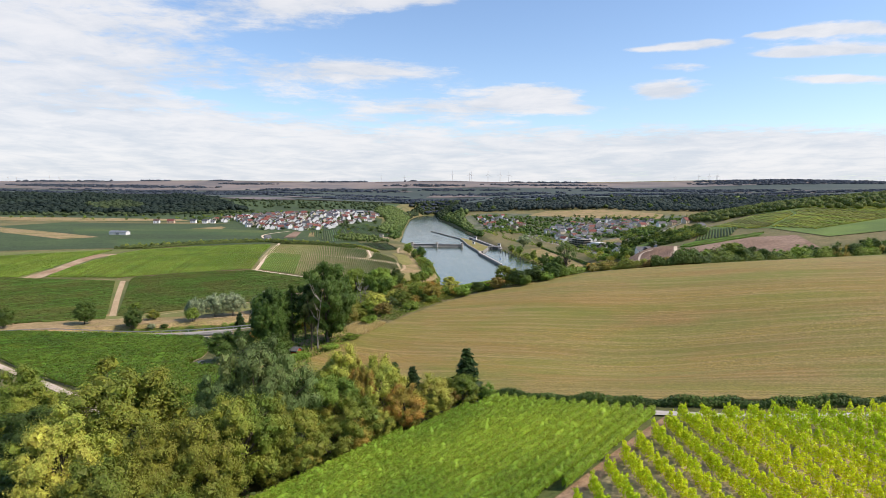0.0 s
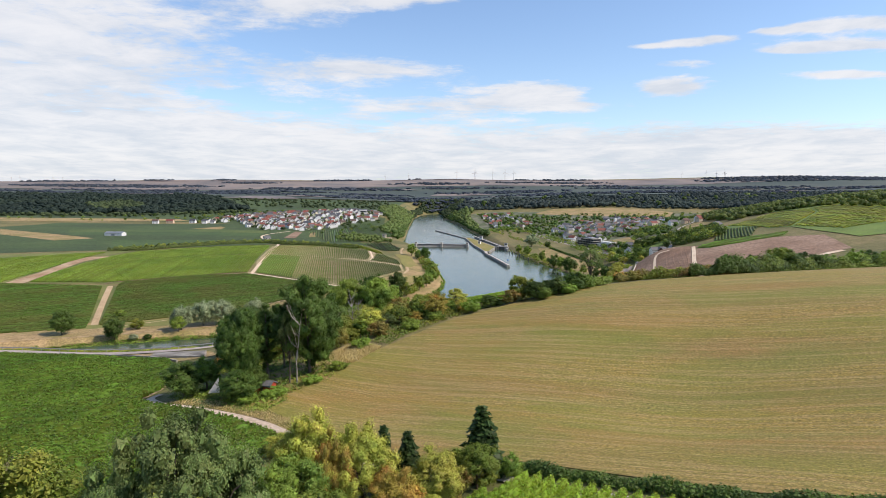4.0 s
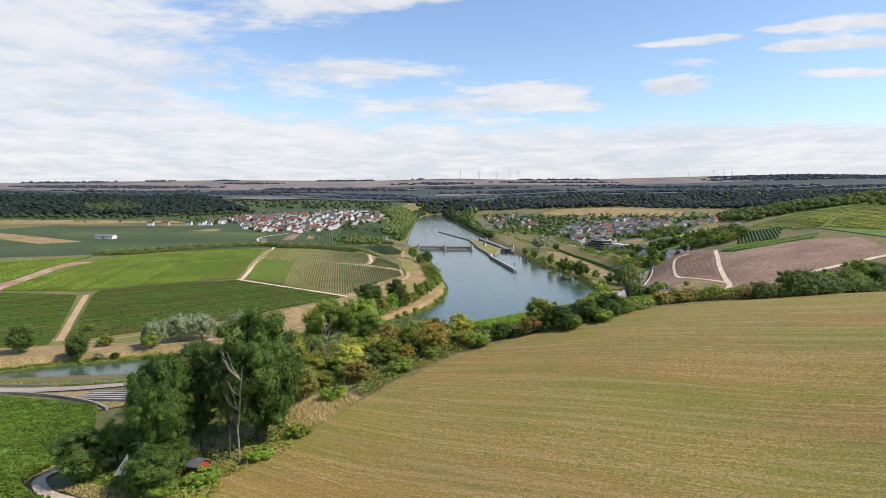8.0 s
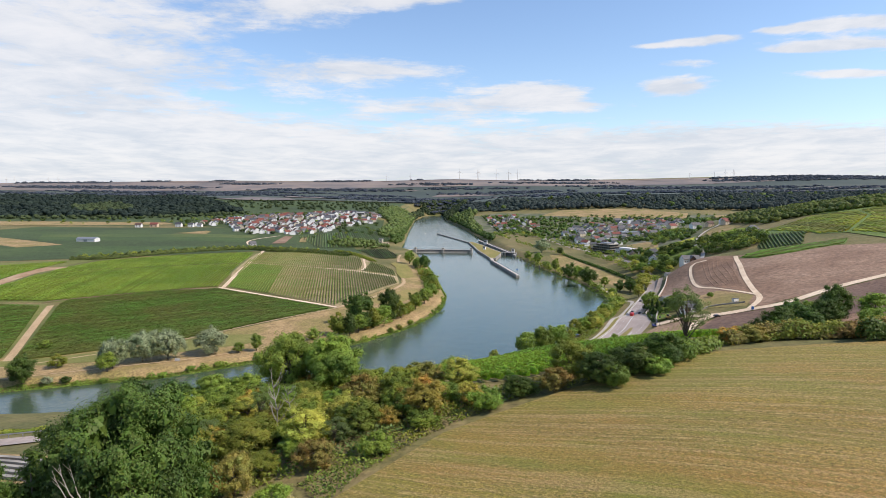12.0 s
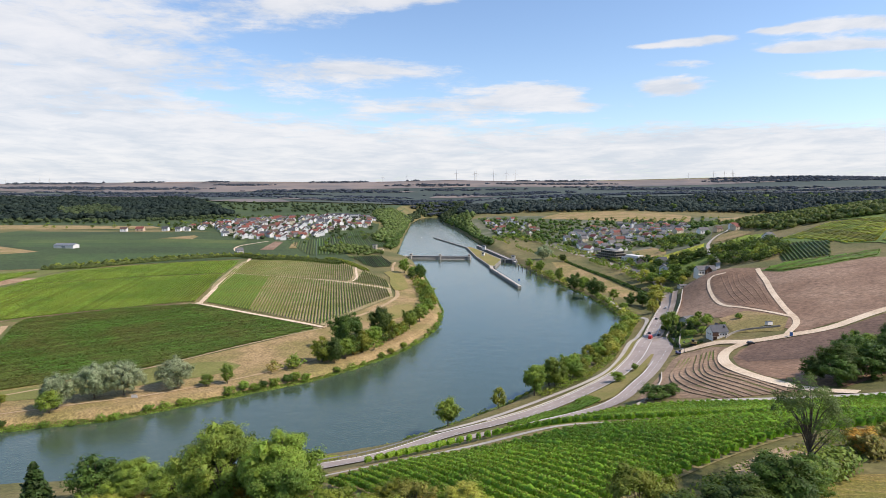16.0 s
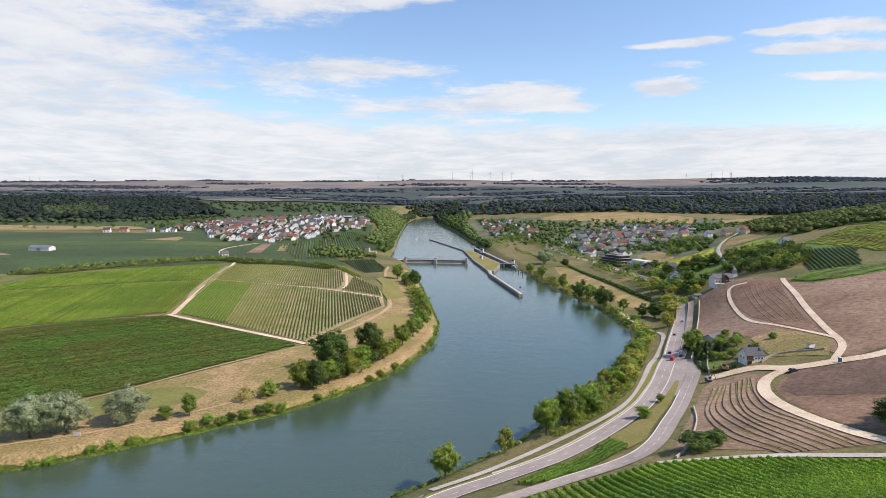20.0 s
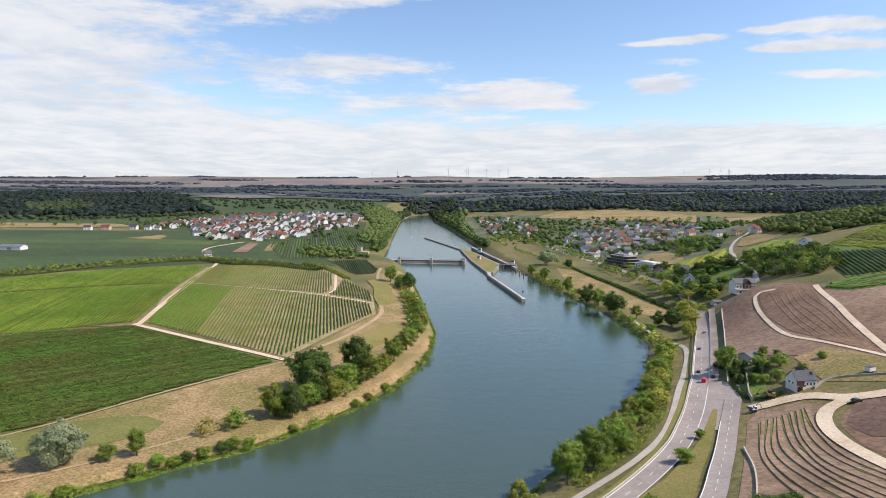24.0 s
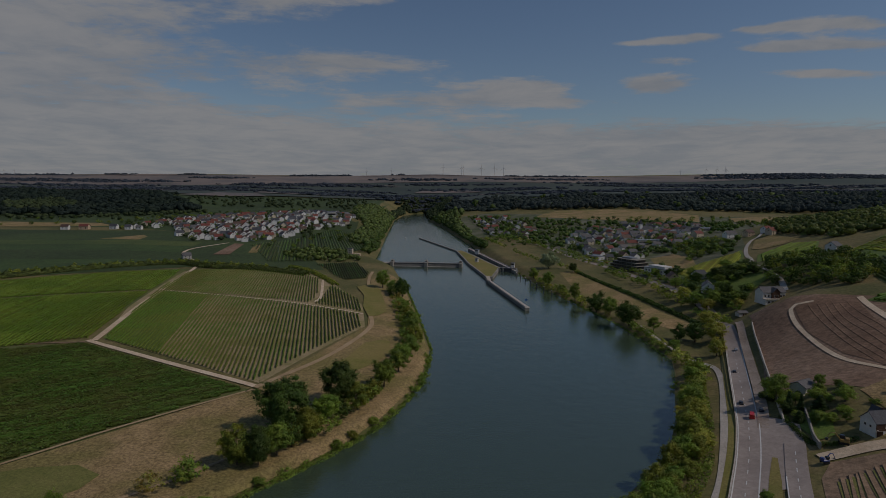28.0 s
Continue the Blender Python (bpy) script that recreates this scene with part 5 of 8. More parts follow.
def row_mesh(a, b, height, width, seg, rng, leaves, leaf, rough=0.35, shoots=0):
    """One vine row from a to b: a narrow uneven core, leaf blades all over it and upright shoots."""
    L = math.hypot(b[0] - a[0], b[1] - a[1])
    k = max(2, int(L / seg) + 1)
    t = np.linspace(0, 1, k)
    px, py = a[0] + (b[0] - a[0]) * t, a[1] + (b[1] - a[1]) * t
    z = H(px, py)
    nxn, nyn = -(b[1] - a[1]) / L, (b[0] - a[0]) / L
    prof = [(-0.26, 0.25), (-0.40, 0.60), (0.0, 0.94), (0.40, 0.60), (0.26, 0.25)]
    if leaves < 3:
        prof = [(-0.30, 0.2), (-0.5, 0.62), (-0.05, 1.0), (0.5, 0.62), (0.30, 0.2)]
    v = np.empty((k, len(prof), 3))
    wob = 1 + rng.normal(size=k) * 0.14
    for j, (w, hh) in enumerate(prof):
        o = w * width * (1 + rng.normal(size=k) * rough)
        v[:, j, 0], v[:, j, 1] = px + nxn * o, py + nyn * o
        v[:, j, 2] = z + hh * height * (wob if hh > 0.5 else 1) + rng.normal(size=k) * 0.05 * height
    m_ = len(prof)
    ii = np.arange(k - 1)[:, None] * m_ + np.arange(m_ - 1)[None, :]
    f = np.concatenate([np.stack([ii, ii + 1, ii + m_], -1).reshape(-1, 3), np.stack([ii + 1, ii + m_ + 1, ii + m_], -1).reshape(-1, 3)])
    v = v.reshape(-1, 3)
    if leaves:
        n_ = int(L * leaves)
        s = rng.random(n_)
        ang = rng.uniform(-0.5, 3.64, n_)
        rr = rng.uniform(0.7, 1.15, n_) * (1 + 0.14 * np.sin(s * L * 5.2 + rng.random() * 6))
        ox, oz = np.cos(ang) * width * 0.52 * rr, height * (0.58 + np.sin(ang) * 0.46 * rr)
        cx, cy = a[0] + (b[0] - a[0]) * s, a[1] + (b[1] - a[1]) * s
        zc = np.interp(s, t, z)
        q = np.c_[cx + nxn * ox, cy + nyn * ox, zc + oz]
        nn = np.c_[nxn * np.cos(ang), nyn * np.cos(ang), np.sin(ang) + 0.35] + rng.normal(size=(n_, 3)) * 0.55
        lv, lf = leaf_tris(q, nn, leaf, rng)
        f = np.concatenate([f, lf + len(v)])
        v = np.concatenate([v, lv])
    if shoots:
        n_ = int(L * shoots)
        sx = rng.random(n_)
        ox = rng.normal(size=n_) * width * 0.25
        cx, cy = a[0] + (b[0] - a[0]) * sx + nxn * ox, a[1] + (b[1] - a[1]) * sx + nyn * ox
        z0 = np.interp(sx, t, z) + height * 0.85
        hi = rng.uniform(0.3, 0.8, n_)
        lean = rng.normal(size=(n_, 2)) * 0.12
        per = 5
        w = np.tile(np.linspace(0.1, 1.0, per), n_)
        q = np.c_[np.repeat(cx, per) + np.repeat(lean[:, 0], per) * w, np.repeat(cy, per) + np.repeat(lean[:, 1], per) * w, np.repeat(z0, per) + np.repeat(hi, per) * w] + rng.normal(size=(n_ * per, 3)) * 0.06
        lv, lf = leaf_tris(q, rng.normal(size=(n_ * per, 3)) + (0, 0, 0.4), leaf * 0.8, rng)
        f = np.concatenate([f, lf + len(v)])
        v = np.concatenate([v, lv])
    return v, f


def plants_row(a, b, height, width, seg, rng, leaves, leaf, rough=0.35, shoots=0):
    """One row of separate upright vines tied to stakes, with gaps and tall pale shoots."""
    L = math.hypot(b[0] - a[0], b[1] - a[1])
    s = np.arange(0.4, L, 0.60)
    s = s[rng.random(len(s)) < 0.93] + 0
    s += rng.normal(size=len(s)) * 0.12
    dx, dy = (b[0] - a[0]) / L, (b[1] - a[1]) / L
    px, py = a[0] + dx * s + rng.normal(size=len(s)) * 0.08, a[1] + dy * s + rng.normal(size=len(s)) * 0.08
    z = H(px, py)
    hi = height * rng.uniform(0.75, 1.25, len(s))
    per = int(leaves)
    k = len(s) * per
    w = rng.random(k) ** 0.8
    rad = width * 0.5 * (1.0 - 0.72 * w ** 1.6) * rng.uniform(0.3, 1.0, k) ** 0.5
    an = rng.uniform(0, 6.283, k)
    along_ = 1.35
    ca, sa = np.cos(an) * rad * along_, np.sin(an) * rad
    q = np.c_[np.repeat(px, per) + ca * dx - sa * dy, np.repeat(py, per) + ca * dy + sa * dx, np.repeat(z, per) + 0.35 + (np.repeat(hi, per) - 0.35) * w]
    nn = np.c_[ca * dx - sa * dy, ca * dy + sa * dx, np.full(k, 0.25)] / width * 2 + rng.normal(size=(k, 3)) * 0.5
    v, f = leaf_tris(q, nn, leaf, rng)
    ns = len(s) * 3
    cx, cy, cz = (np.repeat(g, 3) for g in (px, py, z + hi * 0.85))
    cx, cy = cx + rng.normal(size=ns) * 0.16, cy + rng.normal(size=ns) * 0.16
    sh, lean = rng.uniform(0.3, 0.85, ns), rng.normal(size=(ns, 2)) * 0.13
    w = np.tile(np.linspace(0, 1.0, 6), ns)
    q = np.c_[np.repeat(cx, 6) + np.repeat(lean[:, 0], 6) * w, np.repeat(cy, 6) + np.repeat(lean[:, 1], 6) * w, np.repeat(cz, 6) + np.repeat(sh, 6) * w] + rng.normal(size=(ns * 6, 3)) * 0.045
    lv, lf = leaf_tris(q, rng.normal(size=(ns * 6, 3)) + (0, 0, 0.5), leaf * 0.85, rng)
    return np.concatenate([v, lv]), np.concatenate([f, lf + len(v)])


def vines(poly, angle, gap, height, width, mat, seg=1.0, leaves=0, leaf=0.3, label="", group="", joined=False, rough=0.35, shoots=0, make=row_mesh):
    """Vine rows in an outline, each a thing, or joined where they cannot be told apart."""
    rng = np.random.default_rng(int(abs(poly[0][0] * 7 + poly[0][1])) + 3)
    d = (math.sin(radians(angle)), math.cos(radians(angle)))
    nn = (d[1], -d[0])
    offs = [p[0] * nn[0] + p[1] * nn[1] for p in poly]
    vs, fs, base = [], [], 0
    o = min(offs) + gap * 0.5
    while o < max(offs):
        for s0, s1 in clip_row(poly, (nn[0] * o, nn[1] * o), d):
            if s1 - s0 < 3:
                continue
            a = (nn[0] * o + d[0] * s0, nn[1] * o + d[1] * s0)
            b = (nn[0] * o + d[0] * s1, nn[1] * o + d[1] * s1)
            v, f = make(a, b, height, width, seg, rng, leaves, leaf, rough, shoots)
            if joined:
                vs.append(v)
                fs.append(f + base)
                base += len(v)
            else:
                tagged(fast_mesh("vine_trellis", v, f, M[mat]), label, "vine trellis", group)
        o += gap
    if joined:
        tagged(fast_mesh("vine_rows", np.concatenate(vs), np.concatenate(fs), M[mat]), label, "vines", kind="stuff")


FRONT_VINES = [(-22, 58), (4, 66), (15.9, 77.3), (37, 96), (35.5, 98), (11.5, 116.5), (1.8, 111), (-8, 102.7), (-16, 95.6), (-23, 89), (-40, 70)]
YELLOW_VINES = [(13, 68), (19.5, 76.4), (25.5, 83), (40, 95.6), (70, 87.2), (119, 75.8), (110, 50), (40, 45), (20, 52)]
patch("front_vine_soil", FRONT_VINES, M["vinegrass"], 0.12, 4, "grassy soil under green vine rows", "vineyard")
patch("yellow_vine_soil", [(0, 58), (4.5, 66), (16.4, 77.2), (37.4, 95.8), (40, 96), (70, 88), (125, 76), (120, 40), (40, 40)], M["vinesoil"], 0.22, 4, "sunlit soil under yellowing vine rows", "vineyard")
vines(FRONT_VINES, 45, 2.05, 2.15, 0.85, "vineleaf", 0.7, 250, 0.19, "dense green vine row on front slope", "front vine rows", rough=0.25, shoots=4)
vines(YELLOW_VINES, -3, 3.3, 2.5, 1.15, "vineleaf_yellow", 0.7, 130, 0.24, "yellowing vine row with tall pale shoots", "yellow vine rows", make=plants_row)
ribbon("vine_path", [(2, 60), (10.5, 70), (17.7, 76.8), (28, 86.4), (38.4, 95.4)], 2.3, M["rawsoil"], 0.34, "bare earth path between two vineyards", "path", 2.0, drape=True)
UPPER_VINES = [(-24, 282), (-14, 268), (4, 254), (18, 250), (30, 253), (44, 260), (60, 267), (86, 273), (104, 275), (110, 281), (80, 288), (48, 292), (27, 294.5), (-9, 289)]
LOWER_VINES = [(-24, 312), (27, 316), (48, 313), (82, 309), (118, 301), (150, 300), (175, 335), (172, 358), (138, 372), (108, 382), (86, 387), (66, 393), (40, 380), (12, 362), (-8, 338)]
STRIP_VINES = [(24, 398), (50, 420), (66, 436), (69, 424), (48, 404), (30, 393)]
SLOPE_VINES = [(-190, 254), (-144, 255), (-98, 236), (-85, 214), (-82, 198), (-83.2, 190), (-81, 183.8), (-74, 176.9), (-66, 172.4), (-50, 163.8), (-38, 155), (-30, 145), (-56, 122), (-92, 150), (-118, 170), (-150, 196), (-240, 230)]
for nm, pl in (("upper", UPPER_VINES), ("lower", LOWER_VINES), ("slope", SLOPE_VINES)):
    patch(nm + "_vine_soil", pl, M["vinesoil"], 0.12, 5, "grass and soil under vine rows", "vineyard")
vines(UPPER_VINES, -31, 2.1, 1.9, 0.95, "vineleaf_river", 0.9, 70, 0.30, "green vine row above the river lane", "upper vine rows")
vines(LOWER_VINES, 3, 2.6, 1.9, 0.95, "vineleaf_river", 1.0, 42, 0.34, "green vine row on the river slope", "lower vine rows")
vines(STRIP_VINES, 47, 2.4, 1.8, 1.1, "vineleaf_slope", 1.0, 26, 0.36, "green vine row between two roads", "roadside vine rows")
vines(SLOPE_VINES, 55, 2.0, 1.9, 1.2, "vineleaf_slope", 1.2, 36, 0.40, "green vine rows on the shaded slope", joined=True)
NEAR_PLAIN = [(-180, 513), (-98, 598), (-216, 666), (-268, 645), (-318, 606), (-316, 592), (-258, 462)]
FAR_WEST_A = [(-328, 586), (-262, 452), (-420, 380), (-560, 440), (-450, 596)]
FAR_WEST_B = [(-436, 602), (-440, 660), (-462, 770), (-470, 840), (-570, 752), (-640, 640), (-560, 600)]
STRIPED_A = [(-210, 678), (-96, 610), (-54, 735), (-60, 770), (-245, 828)]
STRIPED_B = [(-247, 834), (-106, 796), (-104, 822), (-121, 925), (-150, 968), (-170, 980), (-266, 958)]
STRIPED_C = [(-99, 822), (-100, 794), (-60, 782), (-68, 826), (-103, 892)]
WEST_A = [(-222, 680), (-250, 824), (-330, 795), (-430, 742), (-418, 652), (-408, 604), (-334, 606), (-268, 652)]
WEST_B = [(-254, 832), (-278, 958), (-330, 940), (-388, 900), (-432, 850), (-436, 790), (-431, 750), (-332, 803)]
vines(NEAR_PLAIN, 57, 2.3, 1.8, 1.5, "vineleaf_dark", 2.2, 9, 0.75, "dense green vine rows on the plain", joined=True)
vines(STRIPED_A, -10.7, 2.5, 1.7, 0.72, "vineleaf_mid", 2.2, 5, 0.45, "green vine row with bare soil beside it", "striped vine rows")
vines(STRIPED_B, -10.7, 2.5, 1.7, 0.72, "vineleaf_mid", 2.5, 4, 0.5, "green vine row with bare soil beside it", "striped vine rows")
vines(STRIPED_C, -10.7, 2.5, 1.7, 0.72, "vineleaf_mid", 2.5, 4, 0.5, "green vine row with bare soil beside it", "striped vine rows")
vines(FAR_WEST_A, 57, 2.6, 1.8, 1.6, "vineleaf_dark", 3.0, 4, 0.8, "dense green vine rows on the plain", joined=True)
for pl in (WEST_A, WEST_B, FAR_WEST_B):
    vines(pl, -10.7, 2.8, 1.6, 1.5, "vineleaf_pale", 3.5, 3, 0.9, "pale green vine rows on the plain", joined=True)


def hedge(name, pts, width, height, mat, density, leaf, label, kind="", category="hedge"):
    """A hedge of leaf sprays along a plan line."""
    rng = np.random.default_rng(len(pts) * 13 + int(abs(pts[0][0])))
    line = smooth_line(pts, 1.0)
    n_ = int(len(line) * density)
    i = rng.integers(0, len(line) - 1, n_)
    tt = np.gradient(line, axis=0)
    nrm = np.c_[tt[:, 1], -tt[:, 0]] / np.linalg.norm(tt, axis=1)[:, None]
    lump = 0.75 + 0.35 * np.sin(np.arange(len(line)) * 0.55 + rng.random() * 6) * np.sin(np.arange(len(line)) * 0.21)
    ang = rng.uniform(-0.4, 3.54, n_)
    rr = rng.uniform(0.5, 1.05, n_)
    o, up = np.cos(ang) * width / 2 * rr, np.maximum(0.1, (0.35 + np.sin(ang) * 0.65 * rr) * height * lump[i])
    p = line[i] + nrm[i] * o[:, None] + rng.normal(size=(n_, 2)) * 0.3
    q = np.c_[p, H(p[:, 0], p[:, 1]) + up]
    nn = np.c_[nrm[i] * np.cos(ang)[:, None], np.sin(ang) + 0.4] + rng.normal(size=(n_, 3)) * 0.5
    v, f = leaf_tris(q, nn, leaf, rng)
    return tagged(fast_mesh(name, v, f, M[mat]), label, category, kind=kind)


hedge("bank_scrub", [(x + 1.5, y + 1.0) for x, y in LEFT_BANK[3:24]], 3.2, 1.7, "green", 46, 0.55, "low green scrub fringing the water", "stuff", "scrub")
hedge("bank_scrub", [(x - 2.5, y + 2.0) for x, y in RIGHT_BANK[8:12]], 3.0, 1.6, "green", 26, 0.7, "low green scrub fringing the water", "stuff", "scrub")
hedge("bank_scrub", [(x + 0.5, y - 3.0) for x, y in RIGHT_BANK[17:24]], 4.0, 2.0, "scrub", 26, 0.7, "low olive scrub fringing the water", "stuff", "scrub")
for pts_, wd_, hi_, mt_ in (([(30, 239), (40, 243), (50, 248), (60, 254)], 6, 4.0, "green"), ([(64, 256), (76, 258), (92, 251), (108, 257)], 5, 4.2, "rust"), ([(70, 259), (92, 254), (118, 261), (140, 268)], 6, 4.6, "autumn"), ([(104, 256), (140, 270), (170, 276)], 5, 4.5, "rust"), ([(88, 246), (100, 244), (112, 248)], 5, 6.5, "oak"), ([(100, 247), (130, 262), (160, 272), (200, 275), (235, 268)], 8, 8.0, "oak"), ([(110, 252), (150, 268), (200, 270)], 5, 7.0, "green")):
    hedge("field_hedge", pts_, wd_, hi_, mt_, 150 if hi_ < 6 else 190, 0.55, "thick uncut hedge along the crest of hay field")
hedge("road_hedge", [(-300, 296), (-200, 292), (-150, 292), (-104, 305), (-68, 332), (-38, 366)], 7, 1.5, "autumn", 80, 0.5, "uncut olive hedge between road and river")
hedge("hedge", [(8, 124), (42, 102), (72, 93), (125, 81)], 2.4, 2.0, "oak", 230, 0.34, "dark green clipped hedge between lane and hay field")
hedge("hedge", [(-480, 862), (-440, 880), (-395, 940), (-340, 992), (-300, 1010), (-262, 985), (-200, 975), (-140, 950)], 12, 6.5, "scrub", 60, 1.5, "olive hedgerow of bushes across the plain")
hedge("hedge", [(-470, 866), (-400, 938), (-344, 990), (-296, 1008), (-250, 988), (-190, 978)], 7, 8.0, "autumn", 22, 1.5, "brownish hedgerow bushes across the plain")
hedge("garden_hedge", [(142.5, 543), (139.5, 528), (139, 517.5), (144, 513), (152, 511.5)], 1.8, 1.6, "oak", 90, 0.4, "clipped dark green garden hedge above wall")
hedge("hedge", [(-172, 1012), (-142, 980), (-114, 926), (-99, 894)], 8, 4.0, "autumn", 40, 0.9, "olive bushes between vine plots beside weir")
hedge("hedge", [(170, 1010), (188, 900), (205, 790), (207, 752)], 4.5, 3, "oak", 30, 1.1, "dark trimmed hedge beside straw field")

# ---- far woods ----
_bm = bmesh.new()
bmesh.ops.create_icosphere(_bm, subdivisions=1, radius=1.0)
ICO_V = np.array([v.co[:] for v in _bm.verts])
ICO_F = np.array([[v.index for v in f.verts] for f in _bm.faces])
_bm.free()


def woods(name, pts, size, height, mat, label, sprays=26, rough=0.2, swell=0.0):
    """Crowns of a far wood, joined: ragged leaf sprays round a dense core, too many and too far to count."""
    rng = np.random.default_rng(len(pts) + int(size * 10))
    p = np.array(pts)
    k, m_ = len(p), len(ICO_V)
    z = H(p[:, 0], p[:, 1])
    s = size * rng.uniform(0.55, 1.45, k)
    hh = height * rng.uniform(0.6, 1.3, k)
    hh *= 1 + swell * (np.sin(p[:, 0] / 61 + p[:, 1] / 97) + np.sin(p[:, 0] / 143 - p[:, 1] / 71 + 2) + np.sin(p[:, 0] / 37 + 1)) / 2
    half = np.stack([s / 2, s / 2, hh * 0.42], 1)
    mid_ = np.c_[p, z + hh * 0.5]
    v = ICO_V[None] * (0.86 + rng.normal(size=(k, m_)) * rough)[:, :, None] * half[:, None, :] + mid_[:, None, :]
    f = (ICO_F[None] + (np.arange(k) * m_)[:, None, None]).reshape(-1, 3)
    v = v.reshape(-1, 3)
    if sprays:
        d = rng.normal(size=(k, sprays, 3)) + (0, -0.25, 0.35)
        d /= np.linalg.norm(d, axis=2)[:, :, None]
        q = (d * rng.uniform(0.82, 1.02, (k, sprays))[:, :, None] * half[:, None, :] + mid_[:, None, :]).reshape(-1, 3)
        lv, lf = leaf_tris(q, d.reshape(-1, 3) + rng.normal(size=(k * sprays, 3)) * 0.12, size * 0.27, rng)
        f = np.concatenate([f, lf + len(v)])
        v = np.concatenate([v, lv])
    return tagged(fast_mesh(name, v, f, M[mat]), label, "woods", kind="stuff")


RIDGE_WOOD = [(40, 2050), (150, 2010), (366, 1975), (525, 1962), (650, 1900), (780, 1860), (950, 1770), (1300, 1540), (1900, 1350), (2300, 1500), (2300, 2330), (1700, 2340), (1100, 2350), (500, 2390), (150, 2340), (30, 2260)]
WEST_WOOD = [(-2400, 1500), (-1500, 1640), (-1012, 1690), (-930, 1720), (-800, 1740), (-690, 1850), (-640, 1960), (-760, 2200), (-965, 2446), (-1010, 2700), (-1800, 2760), (-2400, 2700)]
RIVER_WOOD = [(-112, 1290), (-150, 1330), (-150, 1600), (-175, 1700), (-230, 2000), (-250, 2200), (-130, 2300), (-128, 2200), (-112, 1620)]
EAST_STRIP = [(62, 1520), (85, 1560), (60, 1850), (90, 1990), (20, 2150), (10, 2120), (40, 1850)]
woods("ridge_wood", scatter(RIDGE_WOOD, 17), 18, 14, "ridgewood_haze", "dense dark green wood on the far ridge, tinted blue for haze", 34, swell=0.42)
woods("west_wood", scatter(WEST_WOOD, 21, keep=0.93), 21, 14, "westwood", "dark mixed wood behind the plain", swell=0.4)
woods("west_wood_light", scatter([(-1040, 1770), (-1180, 1960), (-1160, 2120), (-1060, 2080), (-930, 1830), (-960, 1760)], 15), 19, 20, "grove", "lighter broadleaved grove beside dark wood")
woods("ridge_wood_light", scatter(RIDGE_WOOD, 17, keep=0.05), 17, 17, "oak", "lighter trees standing out of the ridge wood")
woods("river_wood", scatter(RIVER_WOOD, 11) + scatter(EAST_STRIP, 11), 12, 12, "scrub", "green trees lining the upper river")
FRONT_WOODS = [(-1500, 1620), (-1012, 1675), (-800, 1705), (-690, 1830), (-640, 1940), (-600, 1900), (-660, 1790), (-800, 1670), (-1000, 1640), (-1500, 1585)]
woods("field_wood", scatter(FRONT_WOODS, 16, keep=0.8) + scatter([(-960, 2440), (-640, 2120), (-420, 2120), (-230, 2060), (-180, 2300), (-300, 2700), (-640, 2560), (-900, 2540)], 26, keep=0.42) + scatter([(-1500, 1590), (-700, 1600), (-560, 1500), (-600, 1560), (-760, 1680), (-1400, 1650)], 30, keep=0.25), 13, 10, "grove", "scattered field trees before the woods")
SHORE_WOOD = scatter([(-93, 1195), (-97, 1330), (-109, 1623), (-127, 2200), (-142, 2200), (-126, 1620), (-114, 1300), (-106, 1195)], 8.5) + scatter([(81, 1300), (65, 1500), (31, 1847), (-7, 2148), (6, 2150), (46, 1850), (78, 1510), (94, 1300)], 8.5)
woods("shore_wood", SHORE_WOOD, 10, 9, "oak", "green trees hanging over the upper river banks", 40)
RIVER_END = [p for p in scatter([(-150, 2180), (-130, 2600), (-120, 2820), (80, 2820), (60, 2500), (40, 2150), (-8, 2150)], 12) if river_distance(np.array([p[0]]), np.array([p[1]]))[0] > 2]
woods("river_end_wood", RIVER_END, 14, 13, "grove", "wooded slopes where the river turns away", 30)
GARDENS = [(262, 800), (300, 900), (345, 1000), (395, 1050), (440, 1150), (520, 1330), (620, 1500), (560, 1640), (330, 1720), (150, 1900), (90, 1880), (120, 1560), (200, 1260), (246, 1080), (262, 980)]
CLEAR = [((238, 1022), 30), ((254, 962), 24), ((300, 1050), 62), ((318, 960), 48), ((410, 1440), 18), ((340, 1250), 22), ((470, 1330), 24), ((256, 751), 26), ((285, 812), 24)]
woods("garden_trees", [p for p in scatter(GARDENS, 13.0, keep=0.27) if all(math.hypot(p[0] - c[0], p[1] - c[1]) > r_ for c, r_ in CLEAR)], 10, 8.5, "oak", "rounded garden trees among town houses", 40)
woods("village_trees", scatter([(-620, 1440), (-490, 1430), (-398, 1245), (-285, 1235), (-225, 1460), (-165, 1600), (-180, 1760), (-300, 1860), (-600, 1700)], 17, keep=0.38), 9, 7, "grove", "garden trees between village houses", 34)
woods("town_trees", scatter([(250, 1100), (300, 1130), (400, 1190), (450, 1300), (520, 1430), (700, 1560), (560, 1640), (320, 1700), (150, 1900), (90, 1900), (120, 1560), (215, 1230)], 17, keep=0.42), 10, 7, "scrub", "garden trees between the town houses", 34)
EAST_HILL_WOOD = [(280, 805), (324, 868), (345, 851), (352, 790), (330, 740), (292, 698), (276, 695), (284, 754), (274, 776)]
LEFT_CLUMP = [(263, 864), (291, 899), (307, 873), (285, 828), (267, 820), (250, 820), (238, 800), (232, 770), (242, 772), (250, 795)]
SCRUB_HILL = [(356, 1212), (390, 1209), (416, 1186), (402, 1080), (376, 1045), (341, 1042), (300, 1005), (322, 1060), (345, 1120)]
